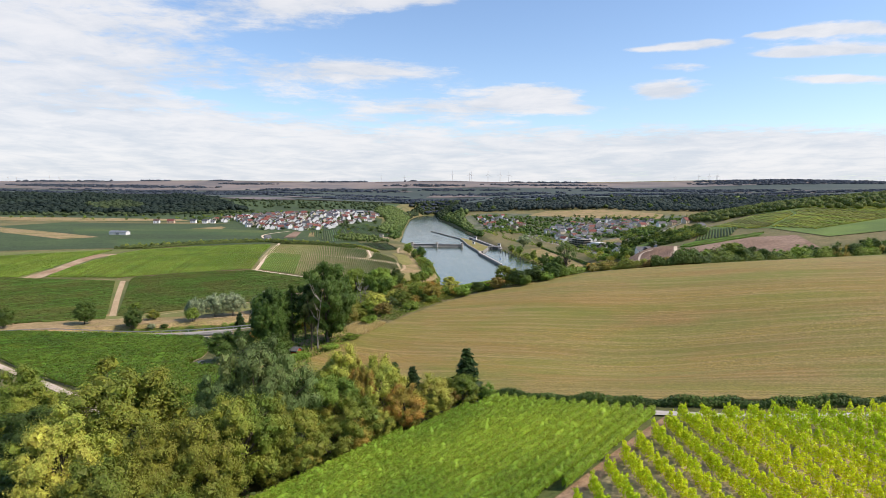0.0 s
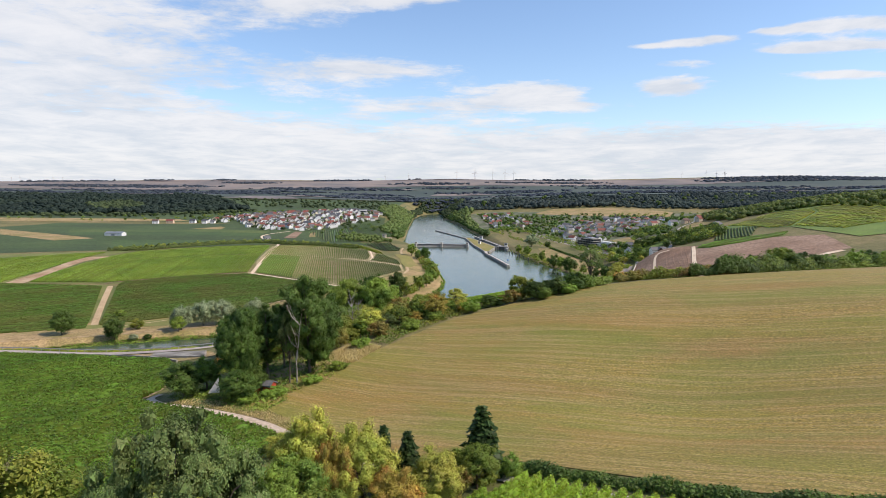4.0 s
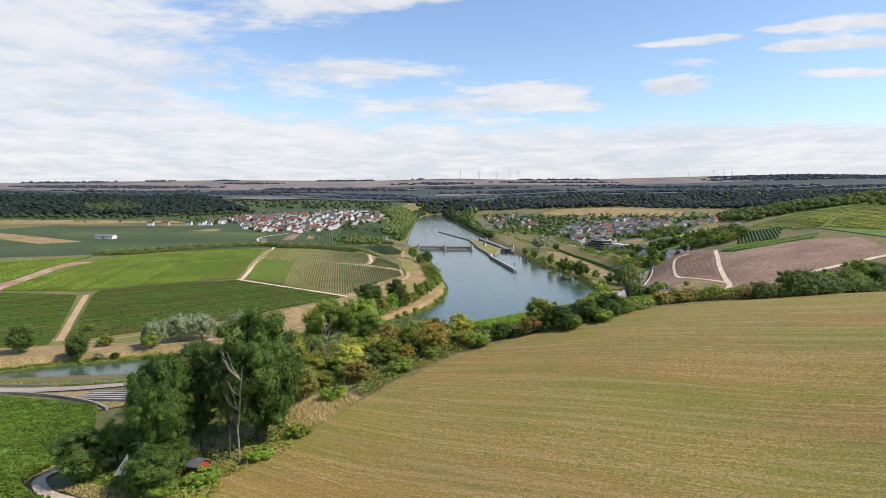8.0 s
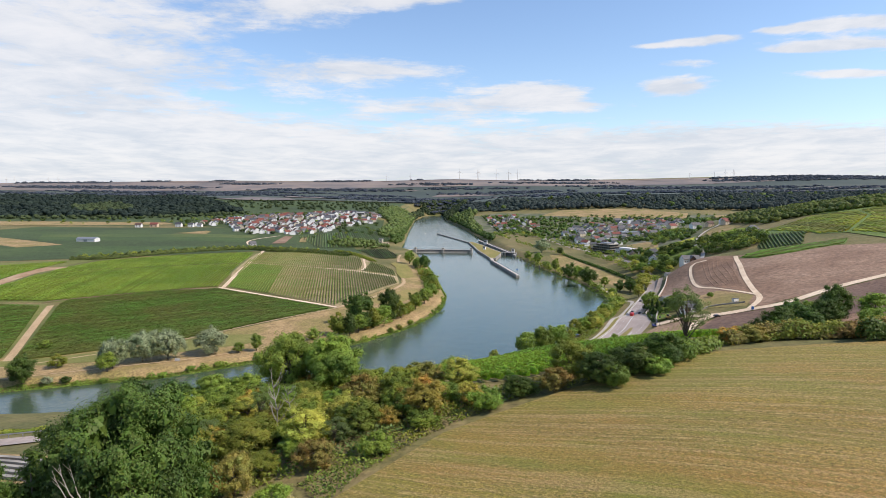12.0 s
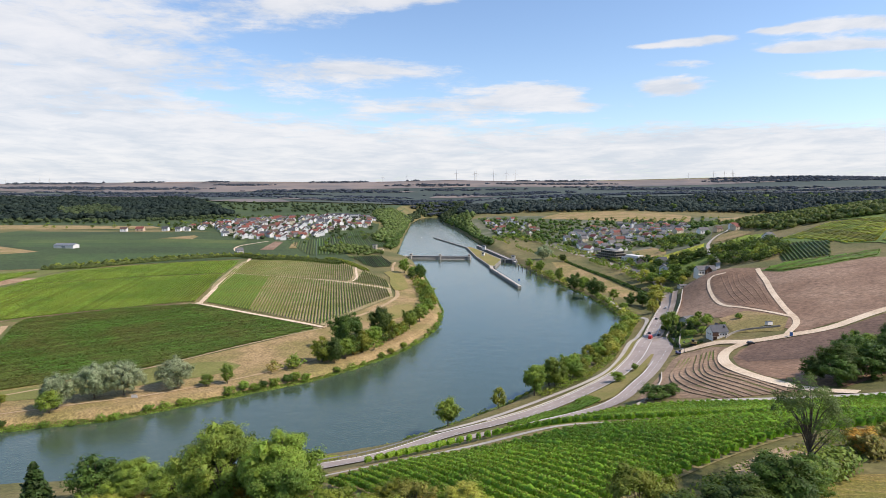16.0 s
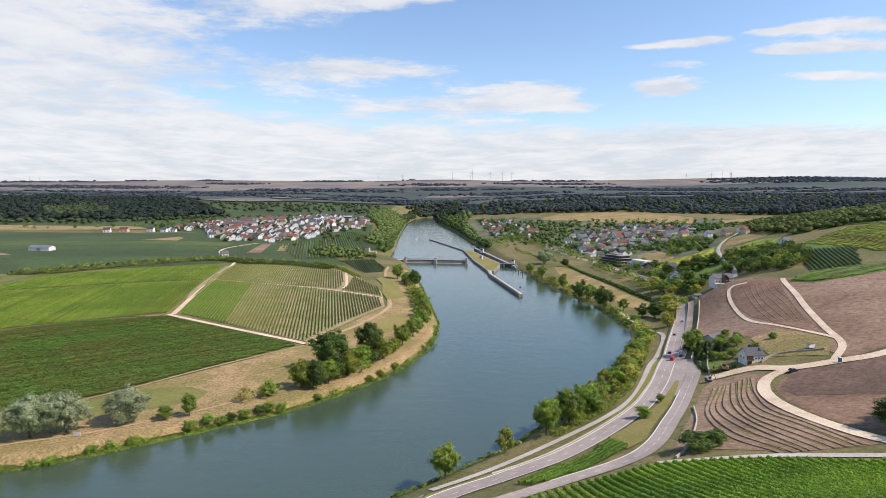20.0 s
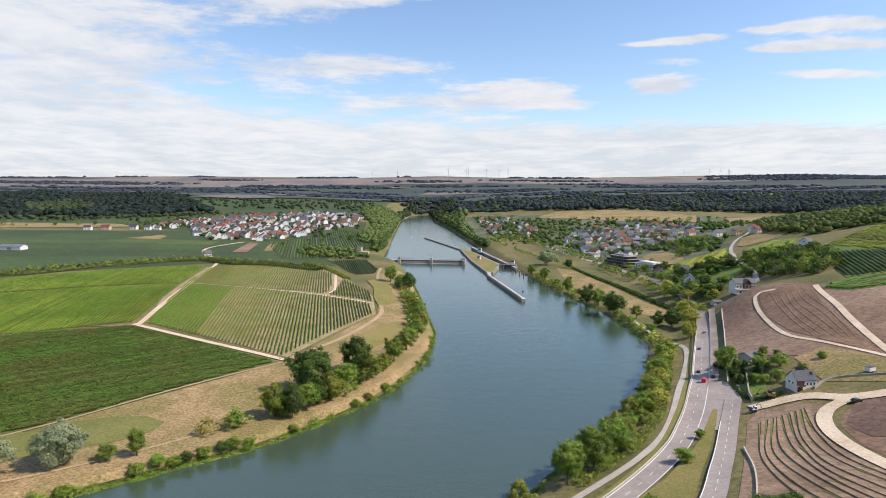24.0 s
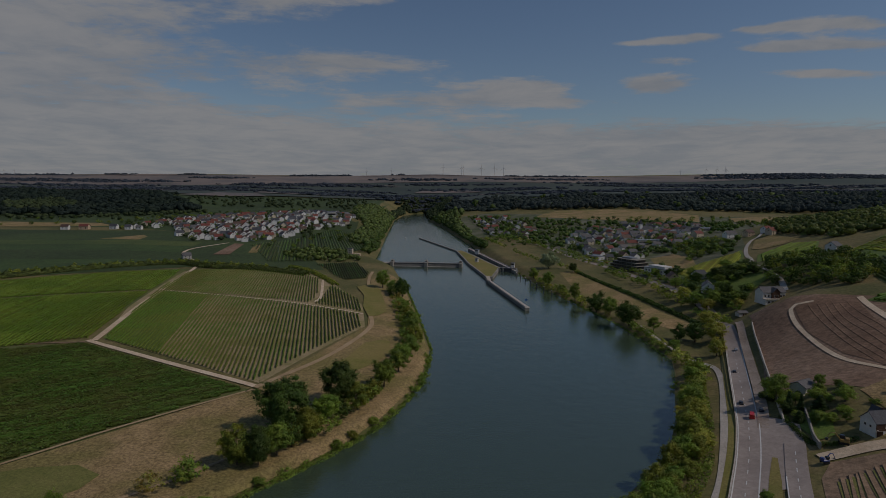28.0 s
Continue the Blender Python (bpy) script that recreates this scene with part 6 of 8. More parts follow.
HILL_TOP_WOOD = [(450, 1080), (436, 1000), (432, 940), (476, 910), (512, 872), (620, 840), (900, 900), (900, 1250), (600, 1330), (490, 1170)]
far_pts = []
for cx, cy, rx, ry in ((-300, 3050, 500, 120), (-1500, 3200, 700, 160), (900, 2900, 500, 120), (1900, 3000, 700, 200), (300, 3500, 420, 90), (-700, 3700, 500, 90), (-2200, 3900, 700, 120), (1500, 3700, 700, 110), (-100, 4050, 300, 60), (700, 4150, 420, 60), (2600, 4250, 900, 160), (-1400, 4200, 260, 50), (-2800, 4420, 420, 60), (-60, 2750, 160, 130), (500, 3150, 300, 60), (-1000, 3450, 400, 60), (1300, 3250, 420, 50), (-400, 3350, 260, 40), (2300, 3500, 500, 70), (-1900, 3550, 460, 60), (100, 3800, 380, 45), (-2600, 3300, 500, 70), (950, 3900, 300, 40)):
    for _ in range(int(rx * ry * 3.14 / 700)):
        a, r_ = rnd.uniform(0, 6.283), math.sqrt(rnd.random())
        far_pts.append((cx + math.cos(a) * r_ * rx * rnd.uniform(0.7, 1.1), cy + math.sin(a) * r_ * ry))
woods("distant_wood", far_pts, 34, 12, "farwood_haze", "distant wood patches below the plateau", 8)
sky_pts = []
for x0, x1, y0, dens_ in ((-990, -577, 4470, 90), (-2270, -2060, 4470, 45), (-1753, -1588, 4470, 40), (497, 1067, 4480, 110), (-3200, -2500, 4480, 60), (1900, 3300, 4470, 140), (-300, -200, 4480, 10)):
    sky_pts += [(rnd.uniform(x0, x1), y0 + rnd.uniform(-30, 30)) for _ in range(dens_)]
sky_pts += scatter([(1850, 4400), (2300, 4300), (3600, 4260), (3600, 4480), (1900, 4480)], 34, keep=0.9)
woods("skyline_wood", sky_pts, 30, 15, "farwood_haze", "distant dark tree belts on the skyline", 6)

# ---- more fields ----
# stubble colours greyed and cooled to imitate distance haze
M["fartan_haze"] = material("distant stubble fields greyed for haze", [(0.185, 0.155, 0.138), (0.125, 0.122, 0.118), (0.235, 0.19, 0.16)], (0.01, 0.003), bump=0)
M["hillscrub"] = material("light hillside scrub foliage", [(0.125, 0.165, 0.030), (0.175, 0.205, 0.038), (0.085, 0.12, 0.026)], (0.3, 0.03), rough=0.6, bump=0, islands=0.5, translucent=0.3)
M["gardens"] = material("town gardens and pale yards", [(0.105, 0.125, 0.055), (0.19, 0.175, 0.13), (0.075, 0.095, 0.04)], (0.05, 0.02), bump=0.2, bscale=0.6, grain=0.8, gscale=0.3)
# field and scrub colours carry a grey tint that imitates haze
M["plateau"] = material("far dark fields and scrub greyed for haze", [(0.058, 0.078, 0.064), (0.095, 0.105, 0.080), (0.050, 0.068, 0.060)], (0.012, 0.003), bump=0, stretch=(0.35, 1, 1))
M["palegreen"] = material("light green vine field", [(0.115, 0.165, 0.032), (0.145, 0.195, 0.042), (0.09, 0.14, 0.028)], (0.05, 0.012), bump=0.4, bscale=0.6, grain=0.8, gscale=0.3)
M["hillgrass"] = material("green hillside grass", [(0.13, 0.20, 0.035), (0.18, 0.23, 0.05), (0.10, 0.15, 0.03)], (0.08, 0.02), bump=0.4, bscale=0.6, grain=0.8)
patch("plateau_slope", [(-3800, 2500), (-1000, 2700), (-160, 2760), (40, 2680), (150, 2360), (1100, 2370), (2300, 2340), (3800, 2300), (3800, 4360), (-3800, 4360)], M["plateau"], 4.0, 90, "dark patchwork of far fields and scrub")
patch("west_country", [(-2600, 1440), (-900, 1440), (-640, 1480), (-560, 1460), (-330, 1280), (-200, 1200), (-150, 1330), (-170, 1650), (-240, 2020), (-255, 2220), (-170, 2330), (-170, 2740), (-1000, 2680), (-2600, 2480)], M["farfield"], 0.25, 40, "dark green country behind village")
patch("town_ground", [(236, 780), (236, 990), (216, 1120), (150, 1500), (90, 1540), (60, 1900), (150, 1960), (460, 1800), (900, 1680), (1200, 1500), (900, 1300), (600, 1340), (440, 1150), (395, 1050), (300, 900), (262, 800)], M["gardens"], 0.25, 24, "dark green ground between town gardens")
patch("plateau_top", [(-3800, 3650), (-2400, 3560), (-1300, 3640), (-300, 3900), (300, 3960), (1000, 3900), (1500, 4000), (2300, 4150), (3800, 4100), (3800, 4520), (-3800, 4520)], M["fartan_haze"], 5.5, 90, "pale harvested fields on the far plateau")
for i in range(20):
    x0, y0, w_, d_ = rnd.uniform(-3000, 2900), rnd.uniform(2950, 3800), rnd.uniform(160, 420), rnd.uniform(25, 60)
    sk = rnd.uniform(-50, 50)
    patch("plateau_field", [(x0, y0), (x0 + w_, y0 + sk), (x0 + w_ * 0.9, y0 + sk + d_), (x0 + w_ * 0.1, y0 + d_ * 0.8)], M["fartan_haze"], 7.0, 60, "pale harvested field on the far plateau")
patch("valley_stubble", [(-980, 2590), (-935, 2900), (-760, 2900), (-665, 2680), (-800, 2570)], M["fartan_haze"], 4.5, 40, "pale stubble field between far woods")
# plain crop colours lowered a little to stand in for cloud shadow
M["plotgreen"] = material("mid green plain crops", [(0.052, 0.090, 0.026), (0.068, 0.106, 0.030), (0.044, 0.074, 0.024)], (0.05, 0.012), bump=0.4, bscale=0.6, grain=0.9, gscale=0.3)
M["plotlight"] = material("yellowish green plain crops", [(0.082, 0.112, 0.030), (0.105, 0.128, 0.036), (0.064, 0.096, 0.026)], (0.05, 0.012), bump=0.4, bscale=0.6, grain=0.9, gscale=0.3)
for nm_, pl, mt_, lb_ in (("plain_plot_far", [(-760, 1215), (-571, 1233), (-477, 1255), (-358, 1227), (-356, 1180), (-470, 1190), (-620, 1165), (-720, 1150)], "plotlight", "yellowish green vine plot before village"),
                          ("plain_plot_middle", [(-715, 1145), (-618, 1160), (-470, 1185), (-355, 1175), (-350, 1118), (-477, 1127), (-603, 1106), (-680, 1085)], "plotgreen", "mid green vine plot on the plain"),
                          ("plain_plot_dark", [(-676, 1080), (-599, 1100), (-473, 1121), (-350, 1111), (-336, 1060), (-420, 1045), (-560, 1015)], "farfield", "dark green vine plot on the plain"),
                          ("plain_plot_near", [(-556, 1010), (-420, 1040), (-335, 1055), (-332, 1016), (-350, 970), (-402, 926), (-455, 880), (-500, 900)], "plotgreen", "green vine plot behind hedgerow")):
    patch(nm_, pl, M[mt_], 0.45, 16, lb_)
patch("stubble_field", [(-600, 1030), (-930, 1230), (-980, 1190), (-640, 985)], M["tan"], 0.4, 20, "pale tan stubble field on the plain")
patch("stubble_field_far", [(-1500, 1560), (-700, 1560), (-640, 1500), (-900, 1440), (-1500, 1430)], M["tan"], 0.6, 30, "long pale stubble field before the woods")
patch("brown_track", [(-430, 598), (-411, 598), (-420, 648), (-441, 745), (-437, 796), (-462, 788), (-457, 740), (-436, 660)], M["rawsoil"], 0.45, 8, "brown dirt strip across vines", "track")
patch("plain_strip_tan", [(-537, 1262), (-499, 1330), (-478, 1300), (-470, 1254)], M["tan"], 0.6, 12, "small tan plot before village")
patch("village_strip", [(-306, 1215), (-290, 1212), (-275, 1100), (-296, 1098)], M["soil"], 0.9, 10, "brown fallow strip between vine plots")
patch("village_vines", [(-209, 1045), (-280, 1210), (-242, 1290), (-202, 1514), (-150, 1480), (-112, 1245), (-159, 1065)], M["farfield"], 0.5, 14, "dark green vine slope below village")
patch("village_plot", [(-256, 1120), (-272, 1205), (-262, 1207), (-244, 1122)], M["tan"], 0.8, 14, "tan fallow plot between vines")
patch("town_meadow", [(345, 1950), (490, 1945), (600, 1885), (668, 1790), (600, 1632), (464, 1680), (326, 1785), (260, 1830), (300, 1900)], M["tan"], 0.6, 24, "dry meadow behind town")
patch("town_meadow_east", [(660, 1600), (700, 1700), (790, 1720), (900, 1690), (860, 1560), (720, 1500)], M["tan"], 0.6, 24, "dry meadow below ridge wood")
patch("town_lot", [(294, 1105), (332, 1122), (326, 1045), (300, 975), (276, 965), (272, 1020)], M["tan"], 0.4, 12, "dry brown lot behind offices")
patch("hill_grass_low", [(226, 800), (232, 830), (262, 960), (300, 960), (330, 1000), (344, 960), (296, 830), (262, 790)], M["hillgrass"], 0.3, 8, "bright green slope above white house")
patch("hill_meadow", [(378, 1003), (415, 1066), (440, 1075), (428, 990), (403, 981), (382, 986)], M["tan"], 0.6, 6, "dry tan meadow on the hill shoulder")
patch("hill_vineyard", [(264, 960), (315, 996), (361, 1010), (374, 1020), (353, 972), (336, 945), (288, 918), (259, 905)], M["palegreen"], 0.5, 6, "yellow-green vineyard slope above offices")
patch("hill_plot", [(333, 910), (359, 956), (406, 977), (415, 938), (384, 892), (351, 898)], M["hillgrass"], 0.5, 6, "bright green hill plot")
patch("villa_slope", [(236, 797), (265, 815), (285, 826), (289, 806), (269, 792), (251, 780)], M["hillgrass"], 0.5, 5, "bright green slope above white house")
ribbon("hill_lane", [(272, 758), (284, 785), (290, 806), (302, 842), (322, 895), (340, 934), (359, 980), (386, 1030), (414, 1071), (432, 1088), (455, 1118)], 4.2, M["concrete"], 0.75, "pale lane climbing the hill between plots", "lane", 4, drape=True)
vines([(268, 958), (315, 992), (358, 1005), (368, 1014), (350, 974), (334, 948), (290, 922), (264, 908)], 35, 2.6, 1.6, 1.5, "vineleaf_hill", 4.0, 0, 0.4, "yellow-green vine rows above the offices", joined=True)
vines([(338, 908), (361, 952), (404, 973), (412, 938), (382, 896), (352, 902)], 60, 2.5, 1.6, 1.5, "vineleaf_pale", 4.0, 0, 0.4, "bright green vine rows on hill plot", joined=True)
patch("yellow_vines_ground", [(352, 786), (374, 835), (466, 897), (500, 850), (470, 790), (380, 690), (366, 712), (374, 742)], M["palegreen"], 0.4, 10, "yellow-green hillside vine field")
patch("dark_vines_ground", [(347, 782), (370, 740), (323, 664), (287, 670), (300, 700)], M["vinegrass"], 0.35, 8, "hillside vine field")
patch("hill_strip", [(262, 660), (286, 667), (326, 658), (360, 658), (340, 632), (293, 629), (268, 636)], M["palegreen"], 0.35, 6, "bright green vine strip over bare slope")
patch("swirl_plot", [(202, 562), (202, 592), (215, 640), (232, 682), (246, 680), (258, 660), (243, 628), (228, 592), (212, 545), (207, 528)], M["redsoil"], 0.4, 5, "red-brown freshly graded terraces")
patch("bank_green", [(-78, 893), (-66, 918), (-58, 905), (-50, 860), (-43, 815), (-41, 788), (-46, 772), (-53, 766), (-61, 800), (-66, 850)], M["meadow"], 0.72, 5, "mown green grass between vines and bank path")
patch("bank_green_low", [(-47, 690), (-38, 700), (-31, 700), (-29, 672), (-36, 650), (-44, 636), (-57, 618), (-66, 626), (-54, 655)], M["meadow"], 0.72, 5, "mown green grass beside the vine track")
patch("garden_lawn", [(146, 541), (152, 538), (153, 528), (148, 518), (141, 518), (142, 530)], M["hillgrass"], 0.35, 3, "small green garden lawn")
patch("house_meadow", [(172, 526), (176, 545), (196, 552), (206, 520), (192, 500), (170, 512)], M["tan"], 0.25, 4, "patchy grass yard beside house")
patch("junction", [(104, 491), (118, 490), (137, 519), (143, 532), (139, 546), (128, 536), (112, 512)], M["asphalt"], 0.39, 3, "grey asphalt at road junction", "road")
patch("verge_island", [(62, 436), (76, 449), (91, 467), (102.7, 483), (113, 500), (122, 514), (123.5, 513), (115, 496), (106.5, 481), (97, 464), (90, 452.5), (76, 428), (68, 422)], M["meadow"], 0.47, 3, "grass verge between two roads", "verge")
for pl in ([(-3000, 4300), (-1900, 4350), (-900, 4400), (-900, 4490), (-2000, 4490), (-3000, 4480)], [(-500, 4380), (700, 4390), (700, 4490), (-500, 4490)], [(1000, 4380), (1900, 4400), (1900, 4480), (1000, 4480)], [(-100, 3350), (260, 3340), (200, 3480), (-60, 3490)], [(-800, 2950), (-500, 2950), (-520, 3060), (-800, 3080)], [(-1700, 3000), (-1200, 3040), (-1250, 3120), (-1700, 3080)]):
    patch("plateau_field", pl, M["fartan_haze"], 7.0, 60, "pale harvested field on the far plateau")
vines([(351, 784), (372, 744), (324, 666), (290, 672), (302, 702)], 25, 3.2, 1.9, 1.3, "vineleaf_dark", 3.0, 0, 0.4, "dark green hillside vine row", "hillside vine rows")
vines([(368, 716), (382, 696), (468, 792), (496, 848), (464, 890), (378, 834)], 12, 3.6, 1.7, 1.7, "vineleaf_hill", 4.0, 0, 0.4, "yellow-green hillside vine rows", joined=True)
vines([(502, 850), (472, 788), (386, 692), (392, 620), (520, 620), (620, 740), (560, 860)], 12, 3.2, 1.7, 1.7, "vineleaf_hill", 6.0, 0, 0.4, "yellow-green vine rows on the hill back", joined=True)
vines([(-209, 1050), (-278, 1208), (-242, 1286), (-204, 1500), (-152, 1470), (-114, 1245), (-160, 1070)], -12, 4.5, 1.7, 2.2, "vineleaf_dark", 6.0, 0, 0.4, "dark vine rows on the slope below village", joined=True)
vines([(-148, 1048), (-104, 1092), (-78, 1000), (-76, 954), (-96, 934), (-112, 962), (-126, 1005)], -12, 2.7, 1.7, 1.4, "vineleaf_dark", 4.0, 0, 0.4, "green vine rows in a plot beside the weir", joined=True)
woods("weir_trees", scatter([(-215, 1110), (-190, 1180), (-130, 1190), (-112, 1160), (-96, 1100), (-128, 1075), (-170, 1080)], 10, keep=0.8), 9, 7, "scrub", "trees and bushes beside the weir", 40)
vines([(264, 659), (286, 665), (326, 656), (357, 656), (339, 634), (293, 631), (270, 638)], 80, 3.0, 1.7, 1.6, "vineleaf_slope", 3.0, 0, 0.4, "bright green vine rows in a hillside strip", joined=True)
for x, y in scatter(EAST_HILL_WOOD, 9, keep=0.9):
    plant(rnd.choice(("oak", "oak", "green", "oak", "autumn")), x, y, rnd.uniform(7, 13), rnd.uniform(9, 14), far=True)
patch("hill_back", [(366, 560), (380, 690), (470, 790), (500, 850), (440, 1010), (620, 1340), (900, 1300), (1000, 600), (700, 480), (480, 500)], M["hillgrass"], 0.6, 24, "green hillside behind vines")
woods("hilltop_wood", scatter([(500, 780), (530, 880), (640, 870), (900, 900), (900, 640), (640, 640), (520, 700)], 13, keep=0.85) + scatter(HILL_TOP_WOOD, 9.5), 10.5, 9, "hillscrub", "green scrub wood on the hilltop", 34)
FIELD_EDGE_WOOD = [(150, 272), (175, 282), (215, 300), (260, 330), (300, 345), (330, 300), (240, 262), (190, 266)]
for x, y in scatter(FIELD_EDGE_WOOD, 9, keep=0.85):
    plant(rnd.choice(("oak", "green", "sparse", "rust", "oak")), x, y, rnd.uniform(6, 12), rnd.uniform(7, 10), far=True)

# ---- road details ----
M["paint"] = material("white road paint", [(0.75, 0.74, 0.70), (0.62, 0.61, 0.58)], (2, 0.3), bump=0, rough=0.7)
M["steel"] = material("galvanised steel", [(0.42, 0.43, 0.44), (0.34, 0.35, 0.36)], (3, 0.4), bump=0.05, rough=0.45, metal=0.8)
M["workdust"] = material("dusty roadwork surface", [(0.31, 0.245, 0.195), (0.26, 0.20, 0.155), (0.37, 0.30, 0.245)], (0.4, 0.06), bump=0.3, grain=0.7)
M["stone"] = material("grey retaining stone", [(0.30, 0.27, 0.23), (0.22, 0.20, 0.17), (0.36, 0.33, 0.28)], (0.9, 0.1), bump=0.5, bscale=2)
NEAR_ROAD = MAIN_ROAD[4:16]
for sh in (-3.9, 3.9):
    ribbon("edge_line", NEAR_ROAD, 0.40, M["paint"], 0.44, "white painted road edge line", "road marking", 3, sh, cross=2)
line = smooth_line(NEAR_ROAD, 1.0)
for i in range(4, len(line) - 8, 9):
    seg_ = line[i:i + 4]
    ribbon("lane_dash", [tuple(seg_[0]), tuple(seg_[-1])], 0.3, M["paint"], 0.45, "white painted lane dash", "road marking", 2, 0, cross=2)
line = smooth_line(SIDE_ROAD[2:], 1.0)
for i in range(2, len(line) - 5, 7):
    ribbon("lane_dash", [tuple(line[i]), tuple(line[i + 3])], 0.28, M["paint"], 0.43, "white painted lane dash", "road marking", 2, 0, cross=2)
ribbon("kerb", SIDE_ROAD[1:], 0.8, M["concrete"], 0.46, "pale concrete kerb of side road", "kerb", 2, 3.9, thick=0.45, cross=2)
ribbon("edge_line", SIDE_ROAD[2:6], 0.35, M["paint"], 0.42, "white painted road edge line", "road marking", 3, -3.3, cross=2)
ribbon("kerb", MAIN_ROAD[10:16], 0.7, M["concrete"], 0.55, "pale concrete kerb of river road", "kerb", 2, 5.0, thick=0.5, cross=2)
ribbon("verge", NEAR_ROAD, 2.6, M["meadow"], 0.36, "dry grass verge beside river road", "verge", 4, -6.2, drape=True)
ribbon("work_strip", [(131, 536), (143.5, 559), (164.5, 604), (193.5, 668), (214, 716)], 4.4, M["workdust"], 0.40, "dusty grey roadwork strip beside road", "road", 4, 0.0)


def rail(pts, shift, label):
    """A steel guard rail with its posts."""
    ln = smooth_line(pts, 2.0)
    sd = side_lines(ln, [shift])[0]
    z = H(ln[:, 0], ln[:, 1]) + 0.35
    root = new("guard_rail")
    bm = bmesh.new()
    for (a, za), (b, zb) in zip(zip(sd, z), zip(sd[1:], z[1:])):
        va = [bm.verts.new((a[0], a[1], za + q)) for q in (0.45, 0.8)]
        vb = [bm.verts.new((b[0], b[1], zb + q)) for q in (0.45, 0.8)]
        bm.faces.new((va[0], vb[0], vb[1], va[1]))
    bmesh.ops.remove_doubles(bm, verts=bm.verts[:], dist=0.01)
    bmesh.ops.solidify(bm, geom=bm.faces[:], thickness=0.12)
    part("beam", bm, M["steel"], root)
    post = None
    for (a, za) in list(zip(sd, z))[::2]:
        if post is None:
            post = part("post", box_bm(-0.08, -0.08, -0.4, 0.08, 0.08, 0.8), M["steel"], root)
            post.location = (a[0], a[1], za)
        else:
            o = new("post", post.data)
            o.parent, o.location = root, (a[0], a[1], za)
    return tagged(root, label, "guard rail")


rail(MAIN_ROAD[1:7], -4.6, "galvanised steel guard rail above the river")
ribbon("kerb", MAIN_ROAD[7:16], 0.5, M["concrete"], 0.5, "pale concrete kerb beside grass verge", "kerb", 2, -4.5, thick=0.3, cross=2)


def wall_run(name, pts, width, height, mat, label, shift=0.0, base=-1.0):
    """A free-standing or retaining wall along a plan line."""
    return ribbon(name, pts, width, mat, height, label, "wall", 2.0, shift, thick=height - base, cross=2, kind="")


ribbon("lane_verge", [(-40, 300), (-9, 304), (27, 309.5), (48, 306.5), (80, 302.5), (115, 294.5)], 6.5, M["tan"], 0.38, "dry grass verge beside vineyard lane", "verge", 4, drape=True)
ribbon("lane_verge", [(-40, 292.8), (-9, 296), (27, 301), (48, 298), (80, 294), (115, 286)], 4.4, M["tan"], 0.38, "dry grass verge beside vineyard lane", "verge", 4, drape=True)
for nm, ln, w in (("plain_track", [(-214, 674), (-240, 815), (-268, 960), (-290, 1030), (-332, 1090), (-345, 1150), (-318, 1225)], 4.0), ("plain_track", [(-218, 674), (-150, 634), (-92, 602)], 3.6), ("plain_track", [(-248, 832), (-150, 801), (-58, 773)], 2.2), ("plain_track", [(-101, 800), (-101, 825), (-117, 922)], 2.6),
                  ("west_track", [(-322, 590), (-290, 520), (-256, 450)], 4.8), ("bank_track", [(-92, 600), (-64, 660), (-48, 735), (-56, 790), (-62, 850), (-72, 950), (-74, 1010)], 3.2), ("bank_track", [(-256, 448), (-182, 508), (-140, 552), (-92, 598)], 1.5), ("bank_track", [(-300, 395), (-200, 446), (-150, 470), (-100, 510), (-66, 552)], 1.6)):
    ribbon(nm, ln, w, M["dirtroad"] if nm == "plain_track" else M["barepath"], 0.5 if "bank" not in nm else 0.66, "pale dirt track between vine plots", "track", 5)
for ln in ([(-218, 671), (-255, 664), (-296, 656)], [(-252, 829), (-312, 804), (-374, 778)], [(-270, 650), (-324, 611), (-334, 600)], [(-330, 800), (-432, 747)]):
    ribbon("field_edge", ln, 1.6, M["soil"], 0.45, "brown soil edge between vine plots", "field", 5)
patch("striped_green", [(-212, 680), (-165, 653), (-196, 820), (-246, 830)], M["hillgrass"], 0.3, 6, "grassy ground under vine rows")
wall_run("retaining_wall", [(139, 537), (148, 556), (168.5, 600), (193, 653), (211, 694)], 0.6, 2.2, M["concrete"], "pale concrete retaining wall above road", 0.6)
wall_run("retaining_wall", [(139, 513), (141, 520), (146, 531), (150, 540)], 0.6, 2.2, M["stone"], "grey stone garden wall at junction")
wall_run("retaining_wall", [(163, 508), (170, 512), (178, 512), (194, 507)], 0.5, 1.2, M["stone"], "low brown stone wall beside dirt road")
patch("dry_grass_edge", [(-50, 186), (-36, 197), (-27, 206), (-30, 211), (-42, 203), (-54, 192)], M["tan"], 0.3, 3, "tall dry grass along field edge", "grass")
patch("bare_slope", [(45, 257), (55, 262), (58, 258), (50, 251), (44, 253)], M["barepath"], 0.3, 3, "bare trodden earth between brambles", "ground")
patch("bare_ground", [(176, 490), (160, 484), (150, 472), (142, 449), (138, 420), (143, 398), (152, 388), (182, 400), (240, 396), (300, 396), (292, 445), (210, 440), (190, 470)], M["redsoil"], 0.1, 5, "bare brown ground beside track")
patch("terrace_ground", [(-150, 268), (-118, 267), (-92, 256), (-82, 240), (-96, 234), (-108, 246), (-126, 258)], M["tan"], 0.25, 4, "dry stony ground below the road")
for k in range(5):
    wall_run("terrace_step", [(-116 + k * 1.2, 262 - k * 3.2), (-103 + k * 1.2, 257 - k * 3.2), (-91 + k * 1.2, 251 - k * 3.0)], 1.0, 0.9, M["stone"], "low dry-stone terrace step below the road")
